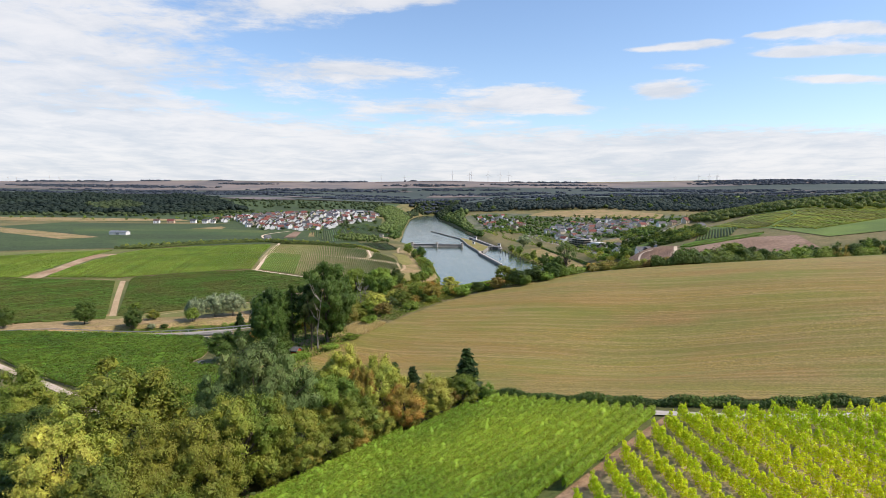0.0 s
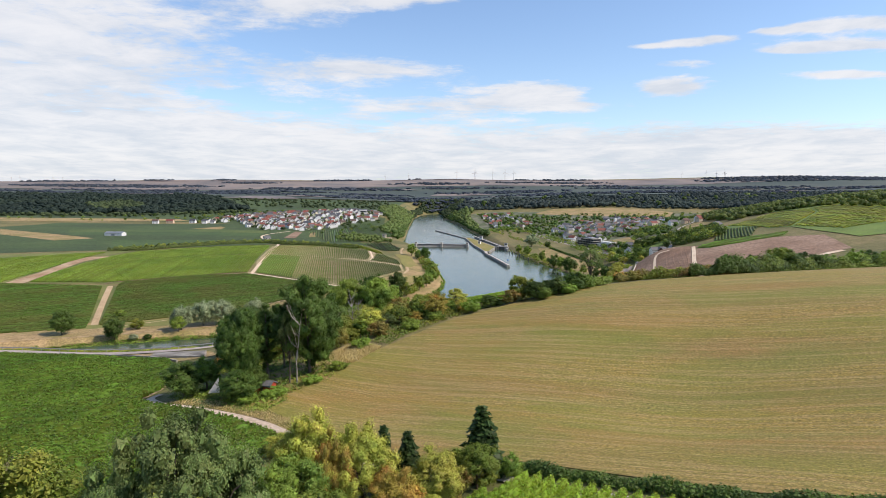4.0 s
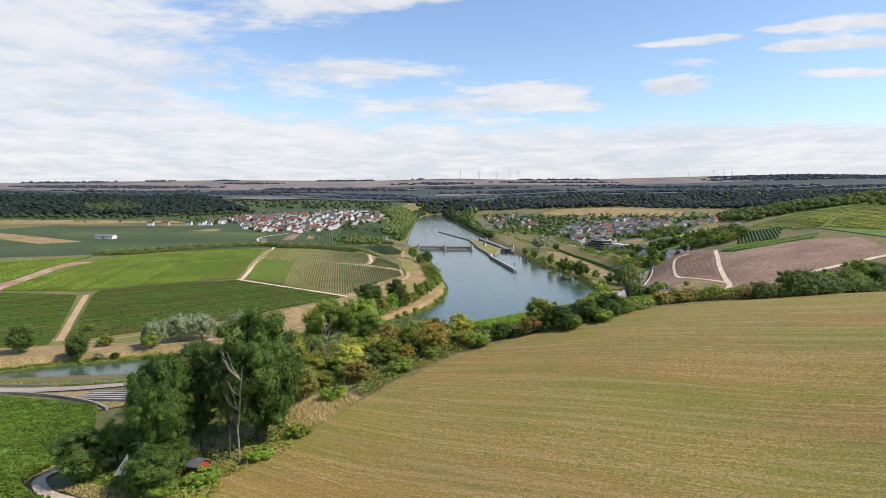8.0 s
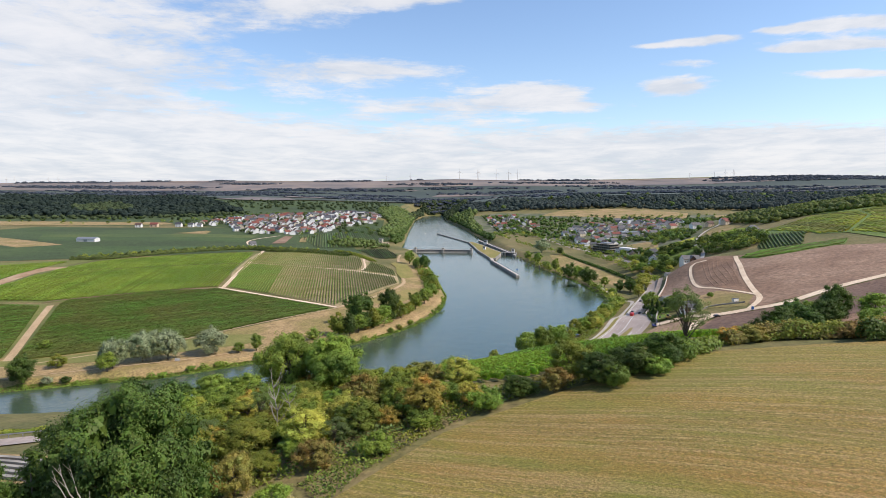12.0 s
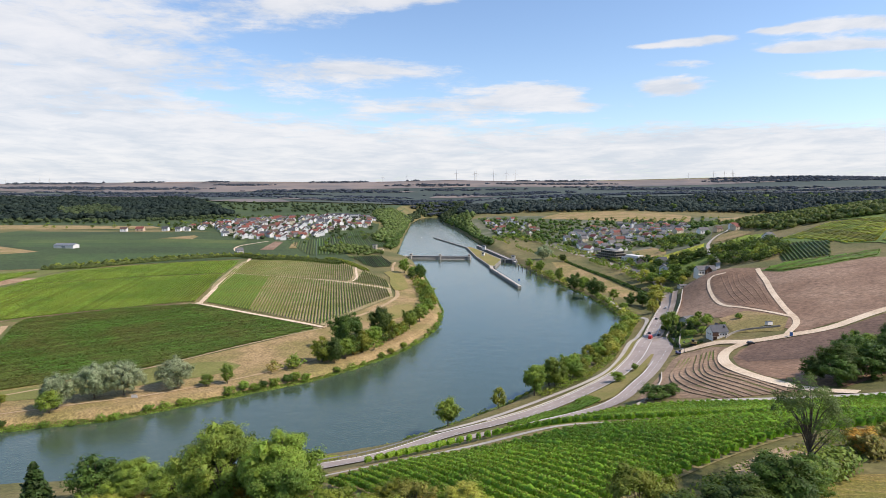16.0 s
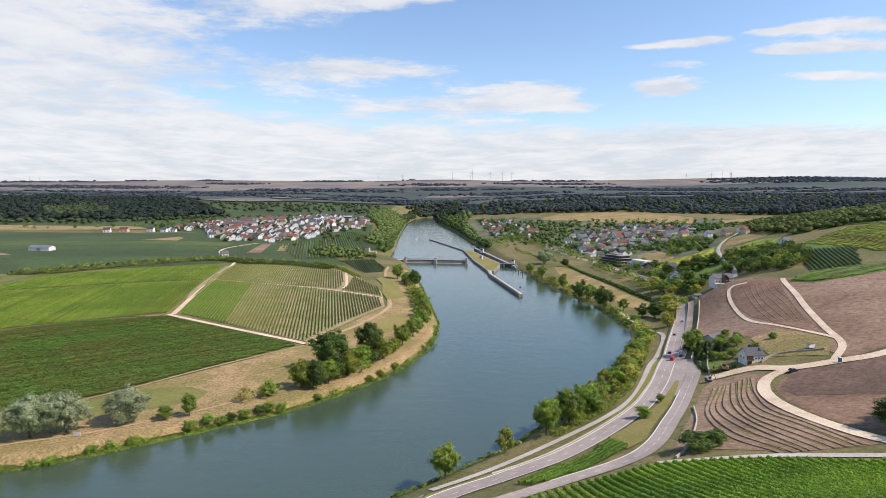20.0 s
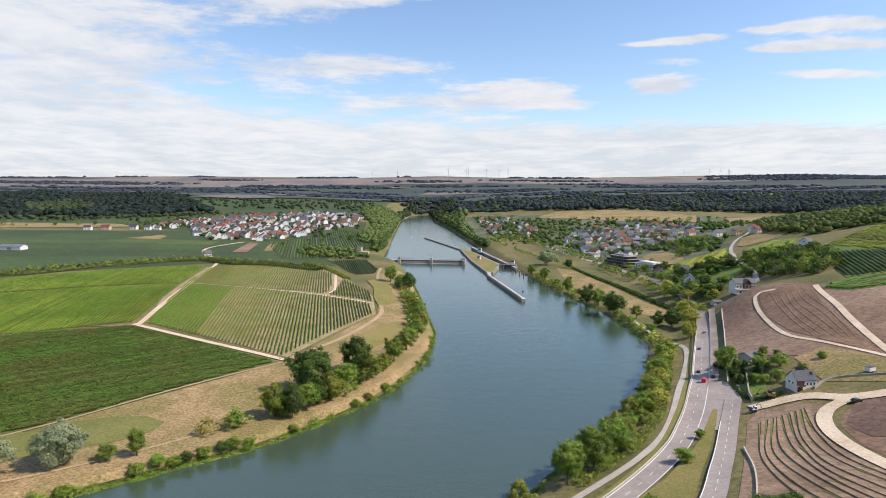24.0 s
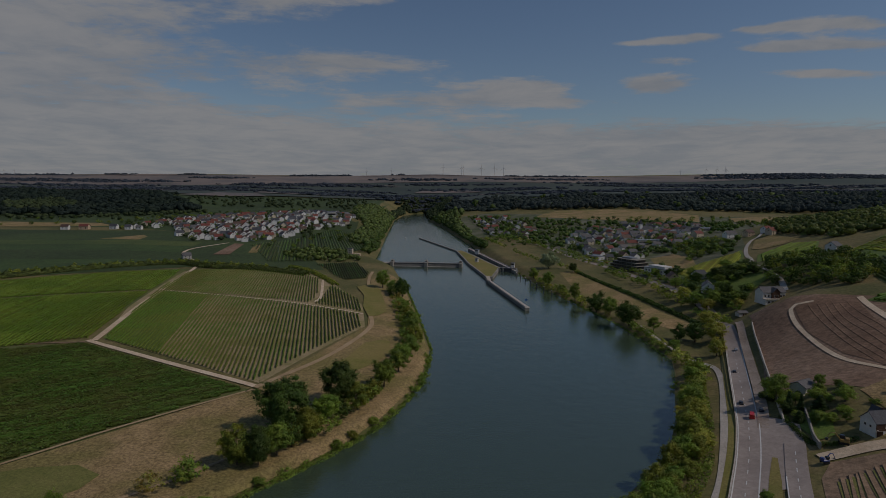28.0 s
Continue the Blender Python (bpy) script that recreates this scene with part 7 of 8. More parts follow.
wall_run("retaining_wall", [(-158, 268), (-140, 265), (-124, 257), (-106, 245), (-94, 234)], 0.6, 0.9, M["stone"], "weathered stone wall edging the slope")
wall_run("retaining_wall", [(77, 400), (86, 412), (101, 440), (111, 466)], 0.5, 0.9, M["concrete"], "low pale concrete wall along side road")
# terraces: berms between an outer and an inner line
OUTER, INNER = np.array([(131, 491), (108, 450), (101, 414), (105, 391)], float), np.array([(153, 494), (141, 466), (131, 434), (135, 391)], float)
for k in range(9):
    a = (k + 0.5) / 9
    pl = OUTER * (1 - a) + INNER * a
    pl = pl + np.c_[np.sin(np.arange(4) * 2.1 + k * 1.3), np.zeros(4)] * 0.7
    ribbon("terrace_bank", [tuple(q) for q in pl], 1.9 + 0.35 * math.sin(k * 2.4), M["terrace"], 0.34, "bare soil terrace bank on young vineyard", "terrace", 2.5, thick=0.75, kind="", cross=3)
    for u0 in (0.02, 0.36, 0.68):
        u1 = u0 + 0.20 + 0.10 * math.sin(k * 3.1 + u0 * 17)
        ln = [tuple(np.array([np.interp(u * 3, range(4), pl[:, i]) for i in (0, 1)])) for u in np.linspace(u0, u1, 5)]
        ribbon("terrace_grass", ln, 0.8 + 0.3 * math.sin(k + u0 * 9), M["mown"], 0.28, "thin green growth along terrace", "terrace", 2.0, 1.5, cross=2)
for k in range(6):
    a = (k + 0.6) / 6.5
    A_, B_ = np.array([(236, 678), (224, 645), (211, 606), (203, 575)], float), np.array([(258, 662), (246, 632), (234, 600), (215, 548)], float)
    pl = A_ * (1 - a) + B_ * a
    pl[:, 0] += np.sin(np.arange(4) * 1.7 + k) * 0.8
    ribbon("terrace_bank", [tuple(q) for q in pl], 1.1, M["redsoil"], 0.42, "dark red soil terrace bank", "terrace", 3, thick=0.55, kind="", cross=3)

# ---- weir and lock ----
M["wetconcrete"] = material("weathered concrete", [(0.26, 0.24, 0.21), (0.20, 0.185, 0.16), (0.32, 0.30, 0.26)], (0.5, 0.08), bump=0.2, rough=0.85)
M["gate"] = material("dark steel gate", [(0.075, 0.08, 0.085), (0.11, 0.11, 0.11)], (0.5, 0.1), bump=0.1, rough=0.5, metal=0.3)
M["white"] = material("white render", [(0.72, 0.70, 0.66), (0.62, 0.60, 0.56)], (0.6, 0.1), bump=0.05, rough=0.85)
M["glass"] = material("dark window glass", [(0.02, 0.025, 0.03), (0.035, 0.04, 0.045)], (0.5, 0.1), bump=0, rough=0.12, spec=0.6)


def along(a, b):
    """The pose at a, its x axis towards b; and the length."""
    ang = math.atan2(b[1] - a[1], b[0] - a[0])
    return pose(a[0], a[1], 0, 0, 0, math.degrees(ang)), math.hypot(b[0] - a[0], b[1] - a[1])


mw, Lw = along((-58, 1122), (36, 1111))
weir = new("weir")
weir.matrix_basis = mw
for i, px in enumerate((0, Lw / 2, Lw)):
    pr = part("pier", box_bm(px - 2.2, -9, -3, px + 2.2, 7, 6.2, 0.3), M["wetconcrete"], weir)
    part("hoist_house", box_bm(px - 1.8, -3, 6.2, px + 1.8, 4, 8.6, 0.2), M["wetconcrete"], weir)
for i in range(2):
    x0, x1 = (0, Lw / 2) if i == 0 else (Lw / 2, Lw)
    part("gate", box_bm(x0 + 2.2, -1.2, -2, x1 - 2.2, 0.2, 4.6, 0.1), M["gate"], weir, "dark steel weir gate")
    bm = bmesh.new()
    for q in np.arange(x0 + 4, x1 - 3, 3.0):
        box_bm(q - 0.2, -1.7, -2, q + 0.2, -1.2, 4.5, bm=bm)
    part("gate_ribs", bm, M["gate"], weir)
part("walkway", box_bm(-2, 0.5, 4.7, Lw + 2, 2.8, 5.2), M["concrete"], weir, "pale concrete walkway")
for q in (-0.1, 0.1):
    part("handrail", box_bm(-2, 1.65 + q * 11 - 0.06, 6.1, Lw + 2, 1.65 + q * 11 + 0.06, 6.25), M["steel"], weir)
part("spill", box_bm(2.2, -2.4, 0.2, Lw - 2.2, -1.9, 3.4), M["wetconcrete"], weir)
part("sill", box_bm(-2, -7, -2, Lw + 2, -2, 0.5, 0.1), M["wetconcrete"], weir)
tagged(weir, "grey concrete weir with dark steel gates across river", "weir")
intake = new("weir_abutment")
intake.matrix_basis = mw
part("deck", box_bm(-36, -4, 3.6, -2.2, 6, 4.6, 0.1), M["concrete"], intake, "pale concrete deck")
part("curb", box_bm(-36, -6.5, 0.6, -3, -4.4, 1.4, 0.1), M["white"], intake, "white water-level beam")
part("wall", box_bm(-36, -2, -2, -2.2, 4, 3.6), M["gate"], intake)
tagged(intake, "pale concrete intake deck beside the weir", "weir")


def long_wall(name, a, b, width, top, mat, label, cap=True, category="wall"):
    m_, L = along(a, b)
    root = new(name)
    root.matrix_basis = m_
    part("body", box_bm(0, -width / 2, -3, L, width / 2, top, 0.15), mat, root)
    if cap:
        part("cap", box_bm(-0.2, -width / 2 - 0.25, top, L + 0.2, width / 2 + 0.25, top + 0.35, 0.08), M["concrete"], root, "pale concrete coping")
        part("parapet", box_bm(0, -width / 2, top + 0.35, L, -width / 2 + 0.4, top + 1.3, 0.05), M["concrete"], root)
        for q in np.arange(8, L - 4, 12):
            part("pilaster", box_bm(q - 0.5, width / 2, -3, q + 0.5, width / 2 + 0.5, top - 0.2), mat, root)
    return tagged(root, label, category)


long_wall("guide_wall", (63, 1008), (62, 975), 4.5, 3.0, M["wetconcrete"], "weathered concrete guide wall below the lock")
long_wall("guide_wall", (61, 985), (82, 826), 4.0, 2.6, M["wetconcrete"], "long weathered concrete guide wall in river")
long_wall("guide_wall", (41, 1290), (-30, 1545), 3.0, 2.0, M["wetconcrete"], "thin dark guide wall above the lock", cap=False)
tagged(mesh_object("lock_island", [(x, y, 3.26) for x, y in ((62.5, 1006), (67.5, 1006), (84.5, 1085), (72.5, 1150), (58.5, 1230), (45, 1288), (39, 1287), (45, 1200), (49, 1130), (57, 1060))], [tuple(range(10))], M["meadow"]), "dry grassy top of the lock island", "island", kind="structure")
island = mesh_object("lock_island_bank", [(x, y, z) for z in (-2.0, 3.2) for x, y in ((61, 1003), (69, 1003), (87, 1085), (75, 1150), (61, 1230), (46, 1292), (37, 1290), (43, 1200), (47, 1130), (55, 1060))],
                     [tuple(range(10, 20))] + [(i, (i + 1) % 10, 10 + (i + 1) % 10, 10 + i) for i in range(10)], M["wetconcrete"])
tagged(island, "concrete banks of the lock island", "island", kind="structure")
long_wall("lock_wall", (104, 1046), (60, 1320), 3.5, 3.6, M["wetconcrete"], "pale concrete lock chamber wall", cap=True)
head = new("lock_gate")
head.matrix_basis = pose(95, 1066, 0, 0, 0, -20)
part("bridge", box_bm(-11, -2.5, 4.0, 11, 2.5, 5.2, 0.1), M["gate"], head)
part("leaf", box_bm(-9, -0.6, -2, 9, 0.6, 4.4, 0.1), M["gate"], head)
for q in (-11, -6, 6, 11):
    part("column", box_bm(q - 0.9, -3, -2, q + 0.9, 3, 5.6, 0.1), M["wetconcrete"], head)
tagged(head, "dark steel lower lock gate with footbridge", "lock gate")
for nm, x, y, w, d, hh in (("control_house", 68, 1240, 6, 6, 7), ("control_house", 104, 1085, 5, 5, 6), ("control_house", 60, 1140, 4, 6, 5)):
    ch = new(nm)
    ch.matrix_basis = pose(x, y, 3.2, 0, 0, -16)
    part("wall", box_bm(-w / 2, -d / 2, 0, w / 2, d / 2, hh, 0.05), M["white"], ch)
    part("roof", box_bm(-w / 2 - 0.4, -d / 2 - 0.4, hh, w / 2 + 0.4, d / 2 + 0.4, hh + 0.4, 0.05), M["gate"], ch)
    part("window", box_bm(-w / 2 + 0.6, -d / 2 - 0.06, hh - 2.4, w / 2 - 0.6, -d / 2 + 0.02, hh - 0.8), M["glass"], ch)
    tagged(ch, "small white lock control house with flat roof", "building")
M["bluesign"] = material("blue enamel", [(0.04, 0.12, 0.32), (0.05, 0.16, 0.38)], (1, 0.2), bump=0, rough=0.4)
beacon = new("beacon_post")
beacon.matrix_basis = pose(81.5, 829, 3.0)
part("pole", tube_bm([(0, 0, 0), (0, 0, 7.5)], [0.16, 0.12], 8), M["steel"], beacon)
part("sign", box_bm(-1.0, -0.15, 5.6, 1.0, 0.15, 7.4, 0.04), M["bluesign"], beacon)
tagged(beacon, "steel beacon post with blue sign on guide wall", "beacon")
pile = None
for x, y in ((101, 1030), (103, 1010), (106, 992), (109, 972), (112, 950), (116, 928), (120, 906)):
    if pile is None:
        pile = new("mooring_post")
        part("pile", tube_bm([(0, 0, -3), (0, 0, 4.2)], [0.55, 0.5], 9), M["gate"], pile)
        part("cap", tube_bm([(0, 0, 4.2), (0, 0, 4.5)], [0.62, 0.5], 9), M["white"], pile)
        tagged(pile, "dark steel mooring post standing in river", "mooring post", "mooring posts below lock")
        pile.matrix_basis = pose(x, y, 0)
    else:
        copy_thing(pile, pose(x, y, 0))

# ---- houses ----
WALLS = [material("plaster " + n_, [c, tuple(q * 0.86 for q in c)], (0.8, 0.1), bump=0.05, rough=0.9, objvar=0.12) for n_, c in (("white", (0.80, 0.785, 0.75)), ("cream", (0.62, 0.53, 0.40)), ("grey", (0.50, 0.48, 0.45)), ("warm", (0.62, 0.46, 0.32)))]
ROOFS = [material("roof " + n_, [c, tuple(q * 0.7 for q in c)], (1.2, 0.15), bump=0.3, bscale=2, rough=0.75, objvar=0.25) for n_, c in (("slate", (0.085, 0.088, 0.098)), ("grey", (0.15, 0.145, 0.145)), ("red", (0.215, 0.070, 0.052)), ("brown", (0.14, 0.09, 0.07)))]
HOUSE = {}


def house(x, y, turn, w=10, d=9, eaves=5.2, ridge=8.6, wall=0, roof=0, label="", windows=2, far=True):
    """A gabled house; the ridge runs along its x axis."""
    key = (w, d, eaves, ridge, wall, roof, windows)
    z = h1(x, y) - 0.3
    if key in HOUSE:
        ob = copy_thing(HOUSE[key], pose(x, y, z, 0, 0, turn))
        return ob
    root = new("house")
    a, b = w / 2, d / 2
    vs = [(-a, -b, 0), (a, -b, 0), (a, b, 0), (-a, b, 0), (-a, -b, eaves), (a, -b, eaves), (a, b, eaves), (-a, b, eaves), (-a, 0, ridge - 0.2), (a, 0, ridge - 0.2)]
    raw_part("wall", vs, [(0, 1, 5, 4), (2, 3, 7, 6), (1, 2, 6, 9, 5), (3, 0, 4, 8, 7)], WALLS[wall], root)
    o, s = 0.45, (ridge - eaves) / b
    rv = [(-a - o, -b - o, eaves - o * s), (a + o, -b - o, eaves - o * s), (a + o, 0, ridge), (-a - o, 0, ridge), (-a - o, b + o, eaves - o * s), (a + o, b + o, eaves - o * s)]
    rv += [(p[0], p[1], p[2] + 0.28) for p in rv]
    raw_part("roof", rv, [(6, 7, 8, 9), (9, 8, 11, 10), (1, 0, 3, 2), (2, 3, 4, 5), (0, 1, 7, 6), (5, 4, 10, 11), (1, 2, 8, 7), (2, 5, 11, 8), (3, 0, 6, 9), (4, 3, 9, 10)], ROOFS[roof], root)
    part("chimney", box_bm(a * 0.4, b * 0.25, ridge - 1.2, a * 0.4 + 0.7, b * 0.25 + 0.7, ridge + 0.7), M["wetconcrete"], root)
    for sgn in (-1, 1):
        for i in range(windows):
            q = -a + w * (i + 0.5) / windows
            for z0 in ((1.0, 3.6) if eaves > 4.5 else (1.0,)):
                y0 = sgn * b
                part("window", box_bm(q - 0.65, min(y0, y0 + sgn * 0.08), z0, q + 0.65, max(y0, y0 + sgn * 0.08), z0 + 1.4), M["glass"], root)
    for sgn in (-1, 1):
        x0 = sgn * a
        part("window", box_bm(min(x0, x0 + sgn * 0.08), -0.6, eaves - 0.4, max(x0, x0 + sgn * 0.08), 0.6, eaves + 1.0), M["glass"], root)
    root.matrix_basis = pose(x, y, z, 0, 0, turn)
    HOUSE[key] = root
    names = ("white", "cream", "grey", "ochre"), ("dark slate", "grey", "red tiled", "brown")
    return tagged(root, label or f"{names[0][wall]} rendered village house with {names[1][roof]} gable roof", "house", "village houses")


SHAPES = [(11, 10, 6.0, 9.8), (13, 10, 6.2, 10.2), (10, 9, 5.0, 8.6), (16, 11, 6.4, 10.4)]


FAR_HOUSES = [[], [], []]


def far_house(x, y, turn, w, d, e, r_, wl, rf):
    """A house far off: gabled walls, roof with eaves and windows, joined with its neighbours."""
    vs, fs, ms = FAR_HOUSES
    c, s_, z = math.cos(radians(turn)), math.sin(radians(turn)), h1(x, y) - 0.3
    a, b, o = w / 2, d / 2, 0.45
    low = e - o * (r_ - e) / b

    def put(pts, faces, mi):
        n0 = len(vs)
        vs.extend((x + p[0] * c - p[1] * s_, y + p[0] * s_ + p[1] * c, z + p[2]) for p in pts)
        fs.extend(tuple(n0 + i for i in f) for f in faces)
        ms.extend([mi] * len(faces))
    put([(-a, -b, 0), (a, -b, 0), (a, b, 0), (-a, b, 0), (-a, -b, e), (a, -b, e), (a, b, e), (-a, b, e), (-a, 0, r_ - 0.1), (a, 0, r_ - 0.1)], [(0, 1, 5, 4), (2, 3, 7, 6), (1, 2, 6, 9, 5), (3, 0, 4, 8, 7)], wl)
    put([(-a - o, -b - o, low), (a + o, -b - o, low), (a + o, 0, r_), (-a - o, 0, r_), (-a - o, b + o, low), (a + o, b + o, low)], [(0, 1, 2, 3), (3, 2, 5, 4)], 4 + rf)
    for sg in (-1, 1):
        for q in (-a * 0.5, a * 0.5):
            for z0 in (1.0, 3.5):
                put([(q - 0.6, sg * (b + 0.06), z0), (q + 0.6, sg * (b + 0.06), z0), (q + 0.6, sg * (b + 0.06), z0 + 1.3), (q - 0.6, sg * (b + 0.06), z0 + 1.3)], [(0, 1, 2, 3)], 8)


def settle(poly, gap, pick, keep=1.0, face=20):
    for x, y in scatter(poly, gap, 0.33, keep):
        w, d, e, r_ = SHAPES[rnd.randrange(4)]
        wl, rf = pick()
        if y > 1420 or rnd.random() < 0.3:
            far_house(x, y, face + rnd.choice((0, 90)) + rnd.uniform(-14, 14), w, d, e, r_, wl, rf)
            continue
        house(x, y, face + rnd.choice((0, 90)) + rnd.uniform(-14, 14), w, d, e, r_, wl, rf, windows=1)


VILLAGE = [(-600, 1455), (-490, 1440), (-450, 1345), (-398, 1255), (-290, 1245), (-262, 1320), (-235, 1470), (-180, 1600), (-190, 1740), (-300, 1830), (-340, 1720), (-470, 1720), (-560, 1640)]
TOWN_A = [(245, 1080), (300, 1130), (400, 1180), (450, 1300), (520, 1430), (560, 1560), (440, 1620), (320, 1540), (240, 1380), (215, 1230)]
TOWN_B = [(120, 1560), (190, 1420), (240, 1600), (190, 1850), (90, 1900)]
settle(VILLAGE, 21.5, lambda: (rnd.choice((0, 0, 0, 1, 0)), rnd.choice((0, 2, 1, 2, 0, 3))), 0.84, 30)
settle(TOWN_A, 26, lambda: (rnd.choice((0, 0, 0, 1, 0)), rnd.choice((0, 0, 1, 1, 3, 2))), 0.85, 15)
settle(TOWN_B, 30, lambda: (rnd.choice((0, 0, 1)), rnd.choice((0, 1, 2, 3))), 0.8, 15)
for x, y, tn, sh, wl, rf in ((-660, 1435, 5, 3, 3, 2), (-690, 1425, 10, 1, 0, 3), (-610, 1445, 0, 1, 0, 0), (-580, 1440, 5, 0, 0, 0), (-315, 1060, 35, 2, 2, 1), (-560, 1440, 0, 2, 0, 1), (-196, 1660, 20, 3, 0, 1), (-205, 1690, 70, 3, 1, 1), (243, 826, 70, 1, 0, 1), (244, 905, 80, 1, 3, 3), (262, 885, 20, 0, 0, 0), (445, 1080, 25, 1, 1, 2), (436, 1120, 15, 0, 3, 3), (455, 1110, 20, 0, 0, 2), (425, 1150, 10, 3, 0, 1), (372, 852, 30, 0, 0, 1)):
    house(x, y, tn, *SHAPES[sh], wl, rf, windows=2)
fh = mesh_object("far_houses", FAR_HOUSES[0], FAR_HOUSES[1], WALLS + ROOFS + [M["glass"]])
fh.data.polygons.foreach_set("material_index", FAR_HOUSES[2])
tagged(fh, "many far village houses with white walls and slate or red roofs", "houses", kind="stuff")
# trees between the houses and along the avenue
for poly, gap, keep in ((VILLAGE, 22, 0.6), ([(-560, 1640), (-545, 1452), (-590, 1440), (-700, 1560), (-640, 1800), (-400, 2050), (-220, 1960), (-200, 1700), (-240, 1760), (-340, 1850), (-470, 1780)], 24, 0.6), ([(-300, 1262), (-262, 1320), (-225, 1420), (-196, 1600), (-160, 1560), (-150, 1300), (-200, 1180), (-260, 1190)], 22, 0.35), (TOWN_A, 17, 0.5), (TOWN_B, 16, 0.65), ([(560, 1560), (520, 1430), (700, 1380), (900, 1450), (860, 1600), (640, 1600)], 22, 0.6), ([(120, 1300), (200, 1260), (215, 1330), (150, 1560), (100, 1540)], 20, 0.8), (SCRUB_HILL, 9, 0.75), (LEFT_CLUMP, 8, 0.85), ([(240, 760), (262, 790), (250, 840), (234, 800)], 12, 0.8), ([(236, 870), (262, 860), (268, 930), (240, 930)], 14, 0.7), ([(420, 1650), (640, 1580), (900, 1560), (860, 1640), (500, 1700)], 34, 0.5), ([(520, 1100), (640, 1330), (560, 1420), (470, 1230)], 26, 0.7)):
    for x, y in scatter(poly, gap, 0.45, keep):
        plant(rnd.choice(("oak", "oak", "green", "oak", "autumn", "green")), x, y, rnd.uniform(5, 9.5), rnd.uniform(7, 13), far=True)
for ln, gap in (([(220, 745), (220, 841), (217, 990), (200, 1110), (184, 1230), (140, 1480)], 13), ([(237, 760), (238, 841), (235, 990), (217, 1120), (200, 1240)], 10), ([(216, 735), (214, 800), (212, 900), (204, 1000)], 12), ([(170, 1000), (120, 1250), (100, 1480)], 15)):
    for x, y in smooth_line(ln, gap):
        if rnd.random() < 0.85:
            plant(rnd.choice(("green", "green", "yellow", "green", "autumn")), x + rnd.uniform(-1, 1), y, rnd.uniform(6, 9.5), rnd.uniform(7, 10), far=True)
# scrub along the plateau meadow and plain
for ln in ([(300, 1760), (520, 1720), (700, 1690)], [(330, 1730), (480, 1690), (640, 1650)], [(-900, 1480), (-760, 1520), (-640, 1580), (-560, 1700)], [(-1200, 1500), (-1000, 1560), (-800, 1640)]):
    for x, y in smooth_line(ln, 22):
        if rnd.random() < 0.7:
            s = rnd.uniform(5, 10)
            plant(rnd.choice(("oak", "green", "autumn")), x, y + rnd.uniform(-8, 8), s, s * 1.4, far=True)

# ---- single buildings ----
M["wooden"] = material("dark stained boards", [(0.075, 0.04, 0.028), (0.11, 0.06, 0.04)], (2, 0.3), bump=0.2, rough=0.7)
M["redpaint"] = material("red painted boards", [(0.42, 0.06, 0.03), (0.34, 0.05, 0.03)], (2, 0.3), bump=0.1, rough=0.6)
M["canvas"] = material("pale canvas", [(0.62, 0.58, 0.50), (0.55, 0.51, 0.44)], (1, 0.2), bump=0.1)
M["metalroof"] = material("grey metal sheet", [(0.30, 0.31, 0.32), (0.24, 0.25, 0.26)], (1, 0.1), bump=0.05, rough=0.4, metal=0.4)


def gable(root, x0, y0, x1, y1, z0, eaves, ridge, wall, roof, along_x=True, wname="wall", rname="roof", o=0.5):
    """A gabled block with thick roof as two parts of a thing."""
    def tr(a, b, z):
        return (x0 + a, y0 + b, z) if along_x else (x0 + b, y0 + a, z)
    a1, b1 = (x1 - x0, y1 - y0) if along_x else (y1 - y0, x1 - x0)
    vs = [tr(0, 0, z0), tr(a1, 0, z0), tr(a1, b1, z0), tr(0, b1, z0), tr(0, 0, eaves), tr(a1, 0, eaves), tr(a1, b1, eaves), tr(0, b1, eaves), tr(0, b1 / 2, ridge - 0.15), tr(a1, b1 / 2, ridge - 0.15)]
    raw_part(wname, vs, [(0, 1, 5, 4), (2, 3, 7, 6), (1, 2, 6, 9, 5), (3, 0, 4, 8, 7), (3, 2, 1, 0)], wall, root)
    s = (ridge - eaves) / (b1 / 2)
    rv = [tr(-o, -o, eaves - o * s), tr(a1 + o, -o, eaves - o * s), tr(a1 + o, b1 / 2, ridge), tr(-o, b1 / 2, ridge), tr(-o, b1 + o, eaves - o * s), tr(a1 + o, b1 + o, eaves - o * s)]
    rv += [(p[0], p[1], p[2] + 0.3) for p in rv]
    raw_part(rname, rv, [(6, 7, 8, 9), (9, 8, 11, 10), (1, 0, 3, 2), (2, 3, 4, 5), (0, 1, 7, 6), (5, 4, 10, 11), (1, 2, 8, 7), (2, 5, 11, 8), (3, 0, 6, 9), (4, 3, 9, 10)], roof, root)


def window_part(root, x, y, z, w, h_, face="y", depth=0.12, frame=True):
    """A window: a frame with its pane set in."""
    t = 0.09
    if face == "y":
        fr = part("window", box_bm(x - w / 2, y - depth, z, x + w / 2, y + 0.02, z + h_), M["white"], root)
        part("pane", box_bm(x - w / 2 + t, y - depth - 0.03, z + t, x + w / 2 - t, y - depth + 0.01, z + h_ - t), M["glass"], fr)
    else:
        fr = part("window", box_bm(x - depth, y - w / 2, z, x + 0.02, y + w / 2, z + h_), M["white"], root)
        part("pane", box_bm(x - depth - 0.03, y - w / 2 + t, z + t, x - depth + 0.01, y + w / 2 - t, z + h_ - t), M["glass"], fr)


